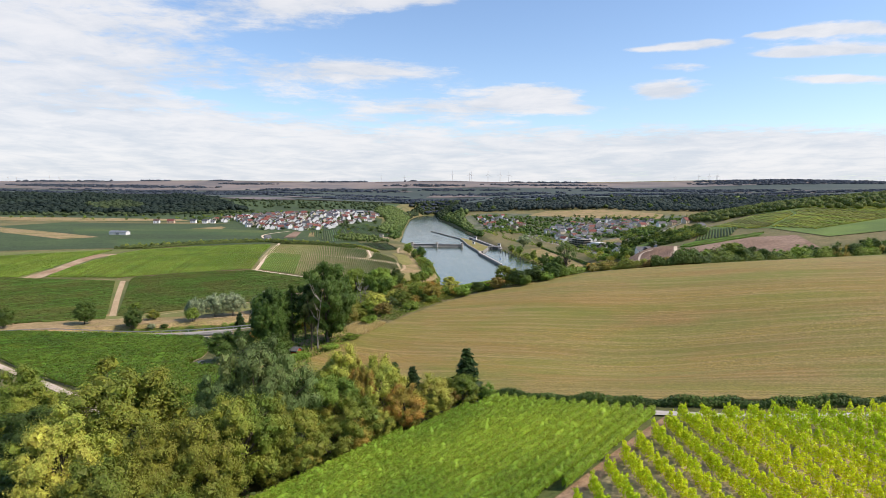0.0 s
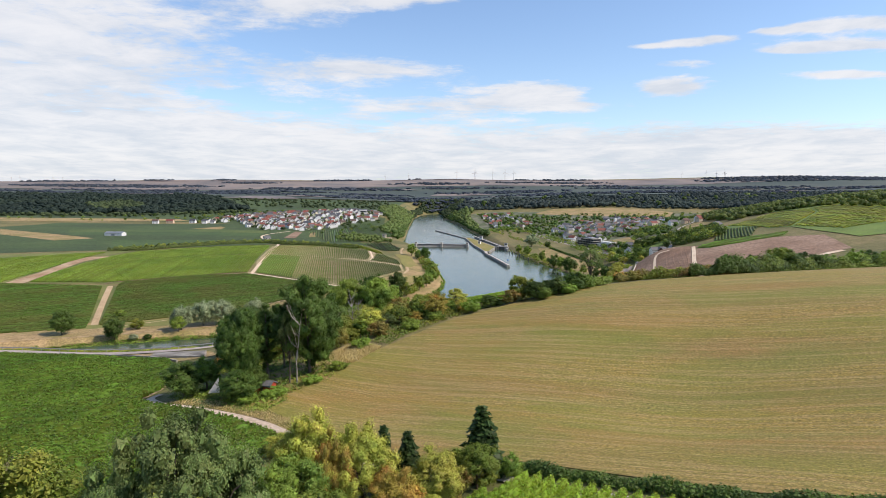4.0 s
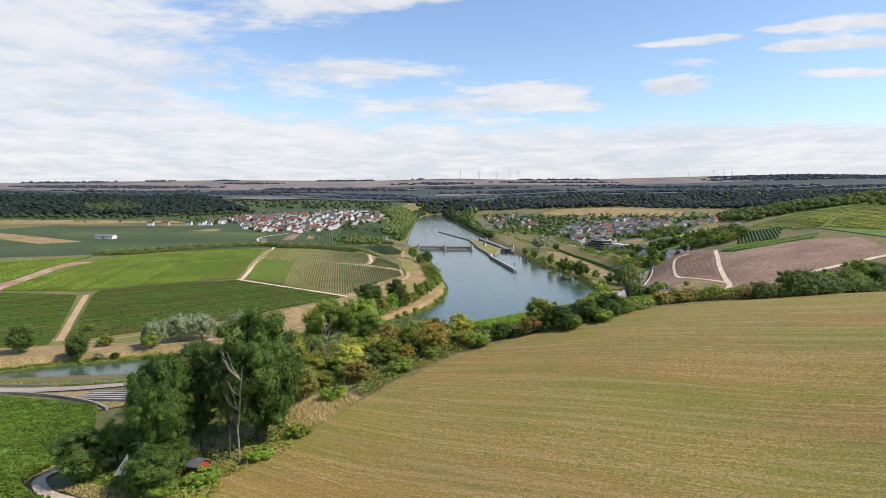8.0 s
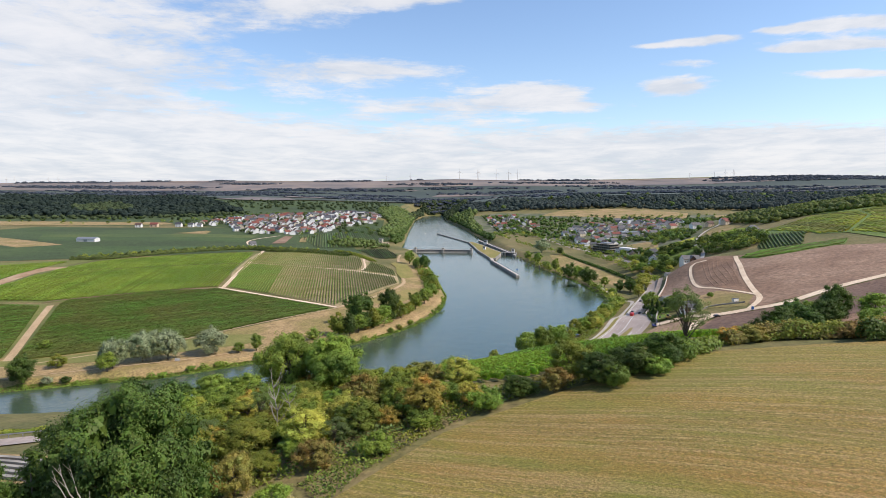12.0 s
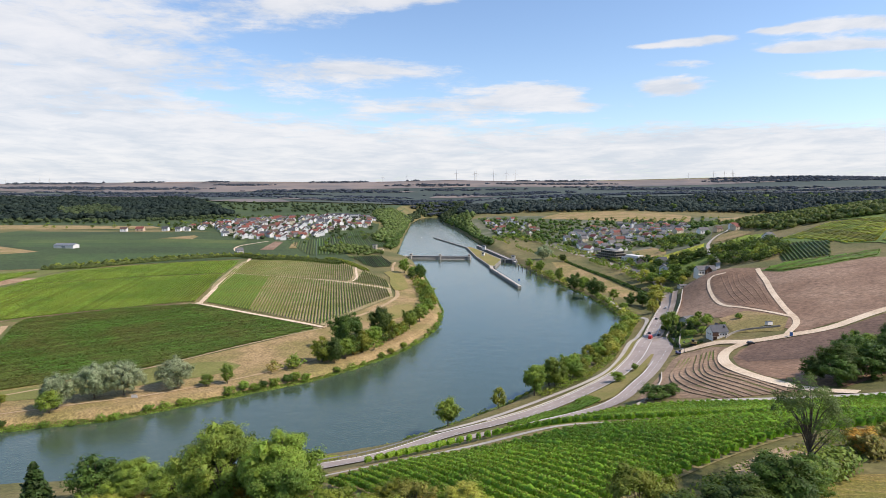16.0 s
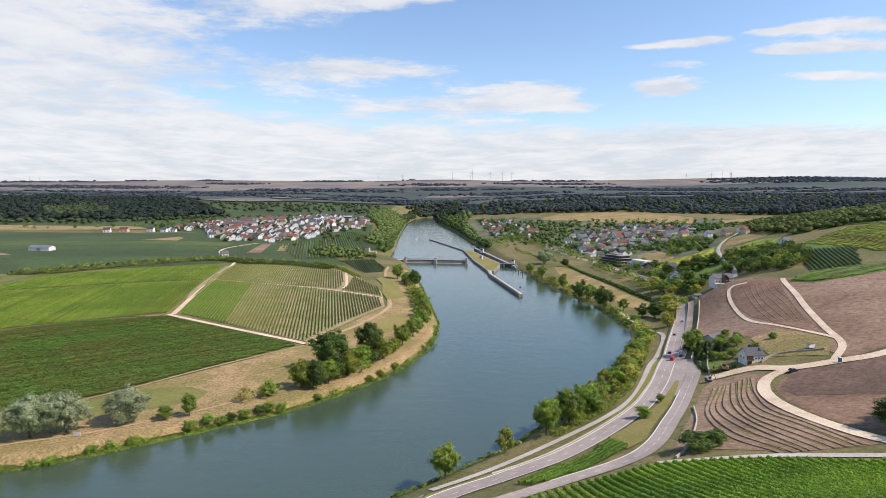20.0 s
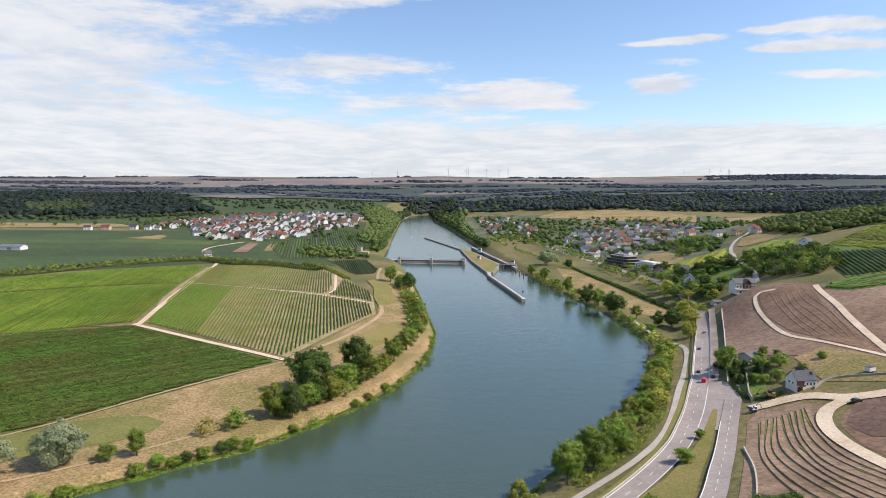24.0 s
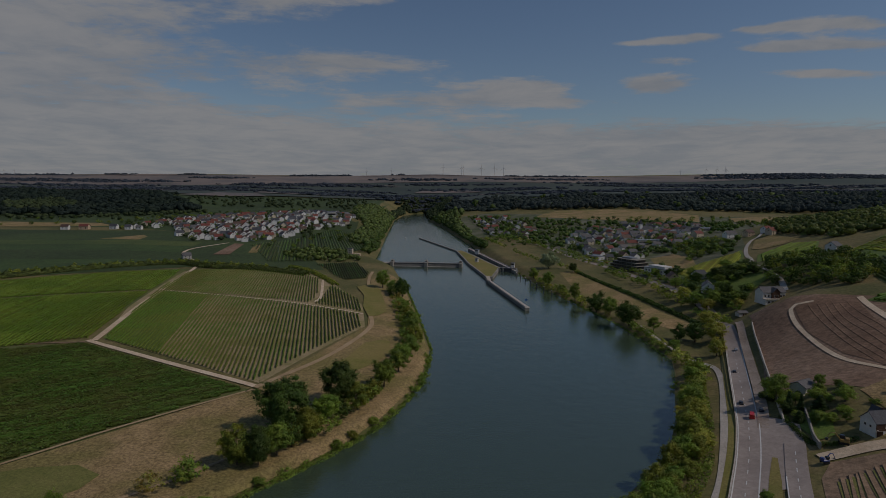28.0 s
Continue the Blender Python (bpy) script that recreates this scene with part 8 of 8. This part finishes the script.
def hero_house():
    root = new("house")
    gable(root, -6.5, -4.5, 6.5, 4.5, -2.5, 4.2, 8.2, M["white"], ROOFS[0], True)
    gable(root, 2.0, -2.0, 7.0, 9.0, -1, 3.6, 7.6, M["white"], ROOFS[0], False, "wing_wall", "wing_roof")
    part("timber_front", box_bm(-6.55, -4.75, 1.2, -1.6, -4.5, 4.2), M["wooden"], root, "dark stained timber cladding")
    part("garage_door", box_bm(-5.8, -4.8, -2.2, -2.6, -4.52, 0.6), M["wooden"], root)
    part("balcony", box_bm(-6.4, -5.9, 0.9, -1.8, -4.5, 1.15), M["concrete"], root)
    part("railing", box_bm(-6.4, -5.95, 1.15, -1.8, -5.8, 2.0), M["wooden"], root)
    for x in (0.4, 2.6, 4.9):
        window_part(root, x, -4.5, 1.4, 1.2, 1.3)
    for x in (1.0, 4.2):
        window_part(root, x, -4.5, -1.4, 1.3, 1.2)
    window_part(root, -6.5, -1.5, 1.4, 1.2, 1.3, "x")
    window_part(root, -6.5, 1.5, 1.4, 1.2, 1.3, "x")
    part("door", box_bm(2.3, -4.6, -2.2, 3.2, -4.48, -0.1), M["wooden"], root)
    part("skylight", box_bm(2.2, -2.6, 6.1, 3.0, -2.1, 6.5), M["glass"], root)
    part("chimney", box_bm(1.5, 0.4, 7.2, 2.4, 1.2, 9.2), M["wooden"], root)
    root.matrix_basis = pose(160.5, 513.5, h1(160.5, 513.5) + 0.6, 0, 0, 8) @ Matrix.Diagonal((0.75, 0.75, 0.80, 1))
    return tagged(root, "white house with grey slate roof and dark timber front", "house")


def garden_house():
    root = new("garden_house")
    gable(root, -4.5, -3.5, 4.5, 3.5, -1, 2.6, 4.4, M["white"], ROOFS[1], True)
    part("terrace", box_bm(-7, -6, -0.8, 5, -3.5, 0.0), M["concrete"], root)
    window_part(root, -2, -3.5, 0.7, 1.6, 1.4)
    window_part(root, 2, -3.5, 0.7, 1.6, 1.4)
    root.matrix_basis = pose(163, 562, h1(163, 562) + 0.3, 0, 0, 30)
    return tagged(root, "low white garden house with grey roof among trees", "house")


def white_villa():
    root = new("house")
    gable(root, -9, -5, 9, 5, -4, 5.2, 8.6, M["white"], ROOFS[1], True)
    gable(root, -2.5, -6.6, 3.5, 0, -4, 5.4, 8.4, M["wooden"], ROOFS[1], False, "gable_wall", "gable_roof")
    part("lower_wing", box_bm(-9, -8.5, -4, 4, -5, 0.4, 0.05), M["white"], root)
    part("terrace_slab", box_bm(-9.6, -9.2, 0.4, 10, -5, 0.75), M["concrete"], root)
    part("garage", box_bm(4.2, -8.2, -4, 10, -5, 0.2, 0.05), M["wetconcrete"], root)
    for x in (-7.2, -4.6, 5.4, 7.6):
        window_part(root, x, -5, 1.6, 1.5, 1.6)
    for x in (-6.5, -3.5, -0.5, 2.2):
        window_part(root, x, -8.5, -2.4, 1.7, 1.5)
    for x in (-0.6, 1.7):
        window_part(root, x, -6.6, 1.6, 1.2, 1.8)
    part("chimney", box_bm(5.5, 0.6, 7.2, 6.4, 1.5, 9.3), M["wetconcrete"], root)
    root.matrix_basis = pose(256, 751, h1(256, 751) + 2.5, 0, 0, 4)
    return tagged(root, "white hillside villa with grey roof and dark gable", "house")


def office():
    root = new("office_building")
    for i, (w, d, sh) in enumerate(((44, 22, 0), (42, 21, 0), (38, 19, 1), (30, 16, 3))):
        z = i * 3.6
        part("storey", box_bm(-w / 2 + sh, -d / 2, z + 0.5, w / 2 + sh, d / 2, z + 3.2), M["glass"], root, "dark glazed storey")
        part("slab", box_bm(-w / 2 + sh - 0.8, -d / 2 - 0.8, z + 3.2, w / 2 + sh + 0.8, d / 2 + 0.8, z + 3.6, 0.05), M["wetconcrete"], root)
        for q in np.arange(-w / 2 + sh + 3, w / 2 + sh - 2, 4.0):
            part("mullion", box_bm(q - 0.2, -d / 2 - 0.25, z + 0.5, q + 0.2, -d / 2 - 0.02, z + 3.2), M["wetconcrete"], root)
    part("roof_plant", box_bm(-8, -5, 14.4, 8, 5, 16.2, 0.1), M["metalroof"], root)
    root.matrix_basis = pose(238, 1022, h1(238, 1022) - 0.3, 0, 0, -62)
    tagged(root, "dark glazed stepped office block with concrete slabs", "office building")
    low = new("office_building")
    part("wall", box_bm(-16, -9, 0, 16, 9, 8, 0.1), M["white"], low)
    part("roof", box_bm(-16.5, -9.5, 8, 16.5, 9.5, 8.6, 0.1), M["metalroof"], low)
    part("attic", box_bm(-12, -6, 8.6, 10, 6, 11, 0.1), M["white"], low)
    for i in range(7):
        for z in (1.4, 4.8):
            window_part(low, -13 + i * 4.3, -9, z, 2.2, 1.6)
    low.matrix_basis = pose(254, 962, h1(254, 962) - 0.3, 0, 0, -62)
    return tagged(low, "white flat-roofed office building beside avenue", "office building")


def church():
    root = new("church")
    gable(root, -11, -5, 11, 5, 0, 8, 13, WALLS[0], ROOFS[0], True)
    part("tower", box_bm(-15.5, -2.8, 0, -10, 2.8, 17, 0.1), WALLS[0], root)
    bm = bmesh.new()
    b = [bm.verts.new(p) for p in ((-15.7, -3, 17), (-9.8, -3, 17), (-9.8, 3, 17), (-15.7, 3, 17))]
    t = bm.verts.new((-12.75, 0, 27))
    for i in range(4):
        bm.faces.new((b[i], b[(i + 1) % 4], t))
    part("spire", bm, ROOFS[0], root)
    root.matrix_basis = pose(410, 1440, h1(410, 1440), 0, 0, 10)
    return tagged(root, "white village church with pointed slate spire", "church")


def barn():
    root = new("barn")
    gable(root, -16, -7, 16, 7, 0, 5, 7.5, M["white"], M["metalroof"], True)
    part("door", box_bm(-3, -7.15, 0, 3, -6.98, 4), M["metalroof"], root)
    root.matrix_basis = pose(-594, 1084, h1(-594, 1084), 0, 0, -4)
    return tagged(root, "white farm shed with grey metal roof in field", "barn")


def weir_house():
    root = new("weir_house")
    part("tower", box_bm(-3.5, -3.5, 0, 3.5, 3.5, 11, 0.1), WALLS[1], root)
    part("roof", box_bm(-4, -4, 11, 4, 4, 11.6, 0.1), ROOFS[1], root)
    part("annex", box_bm(3.5, -3, 0, 14, 3, 4.2, 0.1), WALLS[3], root)
    for z in (2, 5, 8):
        window_part(root, 0, -3.5, z, 1.6, 1.5)
    root.matrix_basis = pose(-120, 1150, h1(-120, 1150), 0, 0, -5)
    return tagged(root, "beige weir control tower with low annex", "building")


hero_house(), garden_house(), white_villa(), office(), church(), barn(), weir_house()
shed = new("garden_shed")
gable(shed, -3.5, -2.5, 3.5, 2.5, -0.5, 2.6, 3.6, WALLS[2], ROOFS[1], True)
part("door", box_bm(-0.6, -2.6, 0, 0.6, -2.48, 2.0), M["wooden"], shed)
part("window", box_bm(1.4, -2.58, 0.9, 2.6, -2.48, 1.9), M["glass"], shed)
shed.matrix_basis = pose(232, 746, h1(232, 746) + 0.4, 0, 0, 8)
tagged(shed, "small grey garden shed beside the river road", "shed")
for x, y, w, d, hh, tn in ((340, 1250, 34, 16, 7, 10), (470, 1330, 40, 18, 6, 5), (420, 1330, 26, 14, 8, 12), (-470, 1690, 30, 14, 6, 5), (-420, 1720, 24, 12, 5, 12), (228, 1130, 20, 12, 6, -62), (-230, 1640, 20, 12, 12, 15)):
    bd = new("commercial_building")
    part("wall", box_bm(-w / 2, -d / 2, 0, w / 2, d / 2, hh, 0.1), M["white"], bd)
    part("roof", box_bm(-w / 2 - 0.5, -d / 2 - 0.5, hh, w / 2 + 0.5, d / 2 + 0.5, hh + 0.7, 0.1), M["metalroof"], bd)
    part("band", box_bm(-w / 2 + 1, -d / 2 - 0.1, hh * 0.45, w / 2 - 1, -d / 2 + 0.02, hh * 0.75), M["glass"], bd, "dark glazed band")
    bd.matrix_basis = pose(x, y, h1(x, y) - 0.3, 0, 0, tn)
    tagged(bd, "white flat-roofed hall with dark window band", "building", "flat-roofed halls")
# hut and sun sail by the big trees
hut = new("garden_hut")
gable(hut, -2.2, -1.6, 2.2, 1.6, 0, 2.2, 3.0, M["redpaint"], ROOFS[1], True, o=0.3)
part("door", box_bm(-0.5, -1.68, 0, 0.4, -1.58, 1.9), M["wooden"], hut)
hut.matrix_basis = pose(-47, 182, h1(-47, 182), 0, 0, -15)
tagged(hut, "small red wooden garden hut under trees", "hut")
sail = new("sun_sail")
raw_part("cloth", [(-2.2, 0, 0.4), (1.4, -0.4, 0.9), (0.8, 0.5, 5.2), (-2.2, 0.05, 0.43), (1.4, -0.35, 0.93), (0.8, 0.55, 5.23)], [(0, 1, 2), (5, 4, 3), (0, 3, 4, 1), (1, 4, 5, 2), (2, 5, 3, 0)], M["canvas"], sail)
part("mast", tube_bm([(0.8, 0.55, -1), (0.8, 0.6, 5.4)], [0.07, 0.05], 8), M["steel"], sail)
sail.matrix_basis = pose(-60, 182, h1(-60, 182) + 0.3) @ Matrix.Diagonal((0.9, 0.9, 0.85, 1))
tagged(sail, "pale canvas sun sail on a steel mast", "sun sail")

# ---- vehicles and site gear ----
TYRE = material("black rubber", [(0.02, 0.02, 0.02), (0.03, 0.03, 0.03)], (3, 0.4), bump=0.1, rough=0.8)


def paint(name, c):
    return material(name + " car paint", [c, tuple(q * 0.9 for q in c)], (1, 0.2), bump=0, rough=0.3, spec=0.5)


def car(x, y, turn, mat, label, van=False):
    root = new("van" if van else "car")
    L, W = (5.4, 2.0) if van else (4.4, 1.8)
    if van:
        prof = [(-2.7, 0.4), (-2.7, 2.3), (1.3, 2.4), (2.0, 1.5), (2.6, 1.2), (2.7, 0.4)]
    else:
        prof = [(-2.2, 0.35), (-2.2, 0.85), (-1.9, 0.95), (-1.3, 1.45), (0.4, 1.45), (1.1, 0.95), (2.1, 0.8), (2.2, 0.35)]
    bm = bmesh.new()
    l_ = [bm.verts.new((px, -W / 2 * (0.86 if pz > 1.2 else 1), pz)) for px, pz in prof]
    r_ = [bm.verts.new((px, W / 2 * (0.86 if pz > 1.2 else 1), pz)) for px, pz in prof]
    bm.faces.new(l_)
    bm.faces.new(r_[::-1])
    for i in range(len(prof)):
        j = (i + 1) % len(prof)
        bm.faces.new((l_[j], l_[i], r_[i], r_[j]))
    bmesh.ops.recalc_face_normals(bm, faces=bm.faces[:])
    bmesh.ops.bevel(bm, geom=bm.edges[:], offset=0.06, segments=1, affect="EDGES")
    part("body", bm, mat, root)
    if van:
        part("windscreen", box_bm(1.42, -0.8, 1.55, 1.95, 0.8, 2.15), M["glass"], root)
    else:
        part("windscreen", box_bm(0.45, -0.7, 1.0, 0.85, 0.7, 1.38), M["glass"], root)
        part("rear_window", box_bm(-1.75, -0.7, 1.0, -1.35, 0.7, 1.36), M["glass"], root)
        for sy in (-1, 1):
            part("side_window", box_bm(-1.1, sy * 0.80 - 0.03, 1.02, 0.3, sy * 0.80 + 0.03, 1.36), M["glass"], root)
    for px in (-L * 0.3, L * 0.3):
        for sy in (-1, 1):
            w = part("wheel", tube_bm([(px, sy * W / 2 - 0.12, 0.33), (px, sy * W / 2 + 0.06, 0.33)], [0.33, 0.33], 12), TYRE, root)
            part("rim", tube_bm([(px, sy * (W / 2 + 0.06), 0.33), (px, sy * (W / 2 + 0.08), 0.33)], [0.19, 0.17], 10), M["steel"], w)
    root.matrix_basis = pose(x, y, h1(x, y) + 0.38, 0, 0, turn)
    return tagged(root, label, "van" if van else "car")


RED, BLACK, SILVER, WHITE_P = paint("red", (0.55, 0.02, 0.02)), paint("black", (0.03, 0.03, 0.035)), paint("silver", (0.45, 0.46, 0.48)), paint("white", (0.75, 0.75, 0.75))
car(134, 550, 62, RED, "red delivery van on the river road", True)
car(141, 572, 64, BLACK, "black car driving on river road")
car(163, 621, 65, BLACK, "dark car driving on river road")
car(186, 664, 65, SILVER, "silver car on the river road")
car(142, 557, 62, BLACK, "dark car parked on roadwork strip")
car(168, 489, 12, BLACK, "dark car parked on dirt track")
for i, (x, y) in enumerate(((236, 1060), (238, 1046), (240, 1000), (243, 985), (246, 970), (240, 930), (242, 915), (244, 900), (214, 1130), (212, 1142), (230, 1090), (228, 1104), (246, 955), (216, 1118))):
    car(x, y, rnd.choice((-62, 28, 100)), (SILVER, BLACK, WHITE_P, RED)[i % 3 if i % 5 else 3], ("silver", "black", "white", "red")[i % 3 if i % 5 else 3] + " car parked beside the avenue")
DIGBLUE = paint("blue", (0.03, 0.06, 0.22))
DIGYEL = paint("dull yellow", (0.30, 0.20, 0.06))


def digger(x, y, turn, mat, label, size=1.0):
    root = new("excavator")
    for sy in (-1, 1):
        bm = bmesh.new()
        box_bm(-1.5, sy * 0.9 - 0.28, 0.05, 1.5, sy * 0.9 + 0.28, 0.75, bm=bm)
        bmesh.ops.bevel(bm, geom=bm.edges[:], offset=0.18, segments=2, affect="EDGES")
        part("track", bm, TYRE, root)
    part("chassis", box_bm(-1.5, -1.1, 0.85, 1.2, 1.1, 1.7, 0.12), mat, root)
    part("cab", box_bm(-0.2, -1.05, 1.7, 1.2, 0.1, 2.9, 0.12), M["glass"], root)
    part("engine_cover", box_bm(-1.5, -1.0, 1.7, -0.3, 1.0, 2.2, 0.1), mat, root)
    part("boom", tube_bm([(1.0, 0.5, 1.5), (2.6, 0.5, 3.4), (4.0, 0.5, 3.2)], [0.2, 0.2, 0.15], 6), mat, root)
    part("stick", tube_bm([(3.9, 0.5, 3.3), (4.9, 0.5, 1.4)], [0.15, 0.1], 6), mat, root)
    part("bucket", box_bm(4.4, 0.1, 0.5, 5.2, 0.9, 1.4, 0.12), M["gate"], root)
    root.matrix_basis = pose(x, y, h1(x, y) + 0.4, 0, 0, turn) @ Matrix.Scale(size, 4)
    return tagged(root, label, "excavator")


digger(134, 503, 10, DIGBLUE, "small blue excavator beside the junction", 0.9)
digger(146, 511, 150, DIGYEL, "yellow and grey digger on dirt track", 1.1)
loo = new("portable_toilet")
part("cabin", box_bm(-0.6, -0.6, 0, 0.6, 0.6, 2.2, 0.06), M["bluesign"], loo)
part("roof", box_bm(-0.65, -0.65, 2.2, 0.65, 0.65, 2.4, 0.08), M["white"], loo)
part("door", box_bm(-0.42, -0.66, 0.1, 0.42, -0.6, 2.0), M["bluesign"], loo)
loo.matrix_basis = pose(190, 489, h1(190, 489) + 0.3)
tagged(loo, "blue portable toilet beside dirt track", "toilet")
tl = new("site_trailer")
part("box", box_bm(-2, -1, 0.6, 2, 1, 2.4, 0.06), M["white"], tl)
part("roof", box_bm(-2.05, -1.05, 2.4, 2.05, 1.05, 2.5), M["gate"], tl)
for sy in (-1, 1):
    part("wheel", tube_bm([(0, sy * 1.0 - 0.1, 0.35), (0, sy * 1.0 + 0.1, 0.35)], [0.35, 0.35], 12), TYRE, tl)
tl.matrix_basis = pose(190, 512, h1(190, 512) + 0.25, 0, 0, 20)
tagged(tl, "small white site trailer in grass yard", "trailer")
sg = new("sign_board")
part("board", box_bm(-1.6, -0.06, 0.8, 1.6, 0.06, 2.4), M["white"], sg)
for q in (-1.3, 1.3):
    part("post", box_bm(q - 0.06, -0.05, 0, q + 0.06, 0.05, 0.8), M["steel"], sg)
sg.matrix_basis = pose(-160, 462, h1(-160, 462))
tagged(sg, "plain white sign board on bank meadow", "sign")
mast = new("lattice_mast")
part("pole", tube_bm([(0, 0, 0), (0, 0, 22)], [0.35, 0.15], 8), M["steel"], mast)
part("arm", box_bm(-2, -0.1, 20.4, 2, 0.1, 20.7), M["steel"], mast)
mast.matrix_basis = pose(-194, 1044, h1(-194, 1044))
tagged(mast, "slim grey steel mast behind vines", "mast")
boat = new("boat")
bm = bmesh.new()
hull = [(-3, -1, 0.9), (2, -1, 0.9), (3.6, 0, 1.1), (2, 1, 0.9), (-3, 1, 0.9)]
a = [bm.verts.new(p) for p in hull]
b = [bm.verts.new((p[0] * 0.85, p[1] * 0.6, -0.2)) for p in hull]
bm.faces.new(a)
for i in range(5):
    bm.faces.new((b[i], b[(i + 1) % 5], a[(i + 1) % 5], a[i]))
part("hull", bm, M["white"], boat)
part("cabin", box_bm(-1.5, -0.7, 0.9, 1, 0.7, 1.9, 0.1), M["white"], boat)
boat.matrix_basis = pose(-60, 1560, 0, 0, 0, 100)
tagged(boat, "small white motor boat on the river", "boat")

# ---- wind turbines on the skyline ----
turb = None
for x, y, hh in ((69, 4470, 72), (199, 4470, 70), (211, 4490, 72), (334, 4440, 74), (427, 4470, 76), (492, 4470, 74), (1740, 4470, 52), (1919, 4470, 58), (1996, 4470, 56), (2040, 4440, 60), (2057, 4460, 52), (-465, 4470, 48), (-290, 4470, 48), (-3155, 4400, 46), (-3217, 4400, 46), (-2909, 4400, 46), (-2839, 4400, 46)):
    m = Matrix.Translation((x, y, h1(x, y))) @ Matrix.Scale(hh / 70, 4)
    if turb is None:
        turb = new("wind_turbine")
        part("tower", tube_bm([(0, 0, 0), (0, 0, 58)], [2.0, 1.2], 10), M["white"], turb)
        part("nacelle", box_bm(-1.4, -3.2, 57.4, 1.4, 3, 60, 0.3), M["white"], turb)
        for a in (90, 210, 330):
            ca, sa = math.cos(radians(a)), math.sin(radians(a))
            part("blade", tube_bm([(ca * 1.0, -3.4, 58.7 + sa * 1.0), (ca * 8, -3.4, 58.7 + sa * 8), (ca * 26, -3.4, 58.7 + sa * 26)], [0.9, 1.1, 0.25], 6), M["white"], turb)
        tagged(turb, "white wind turbine standing on far plateau", "wind turbine", "wind turbines on plateau")
        turb.matrix_basis = m
    else:
        copy_thing(turb, Matrix.Identity(4)).matrix_basis = m
plant_far()
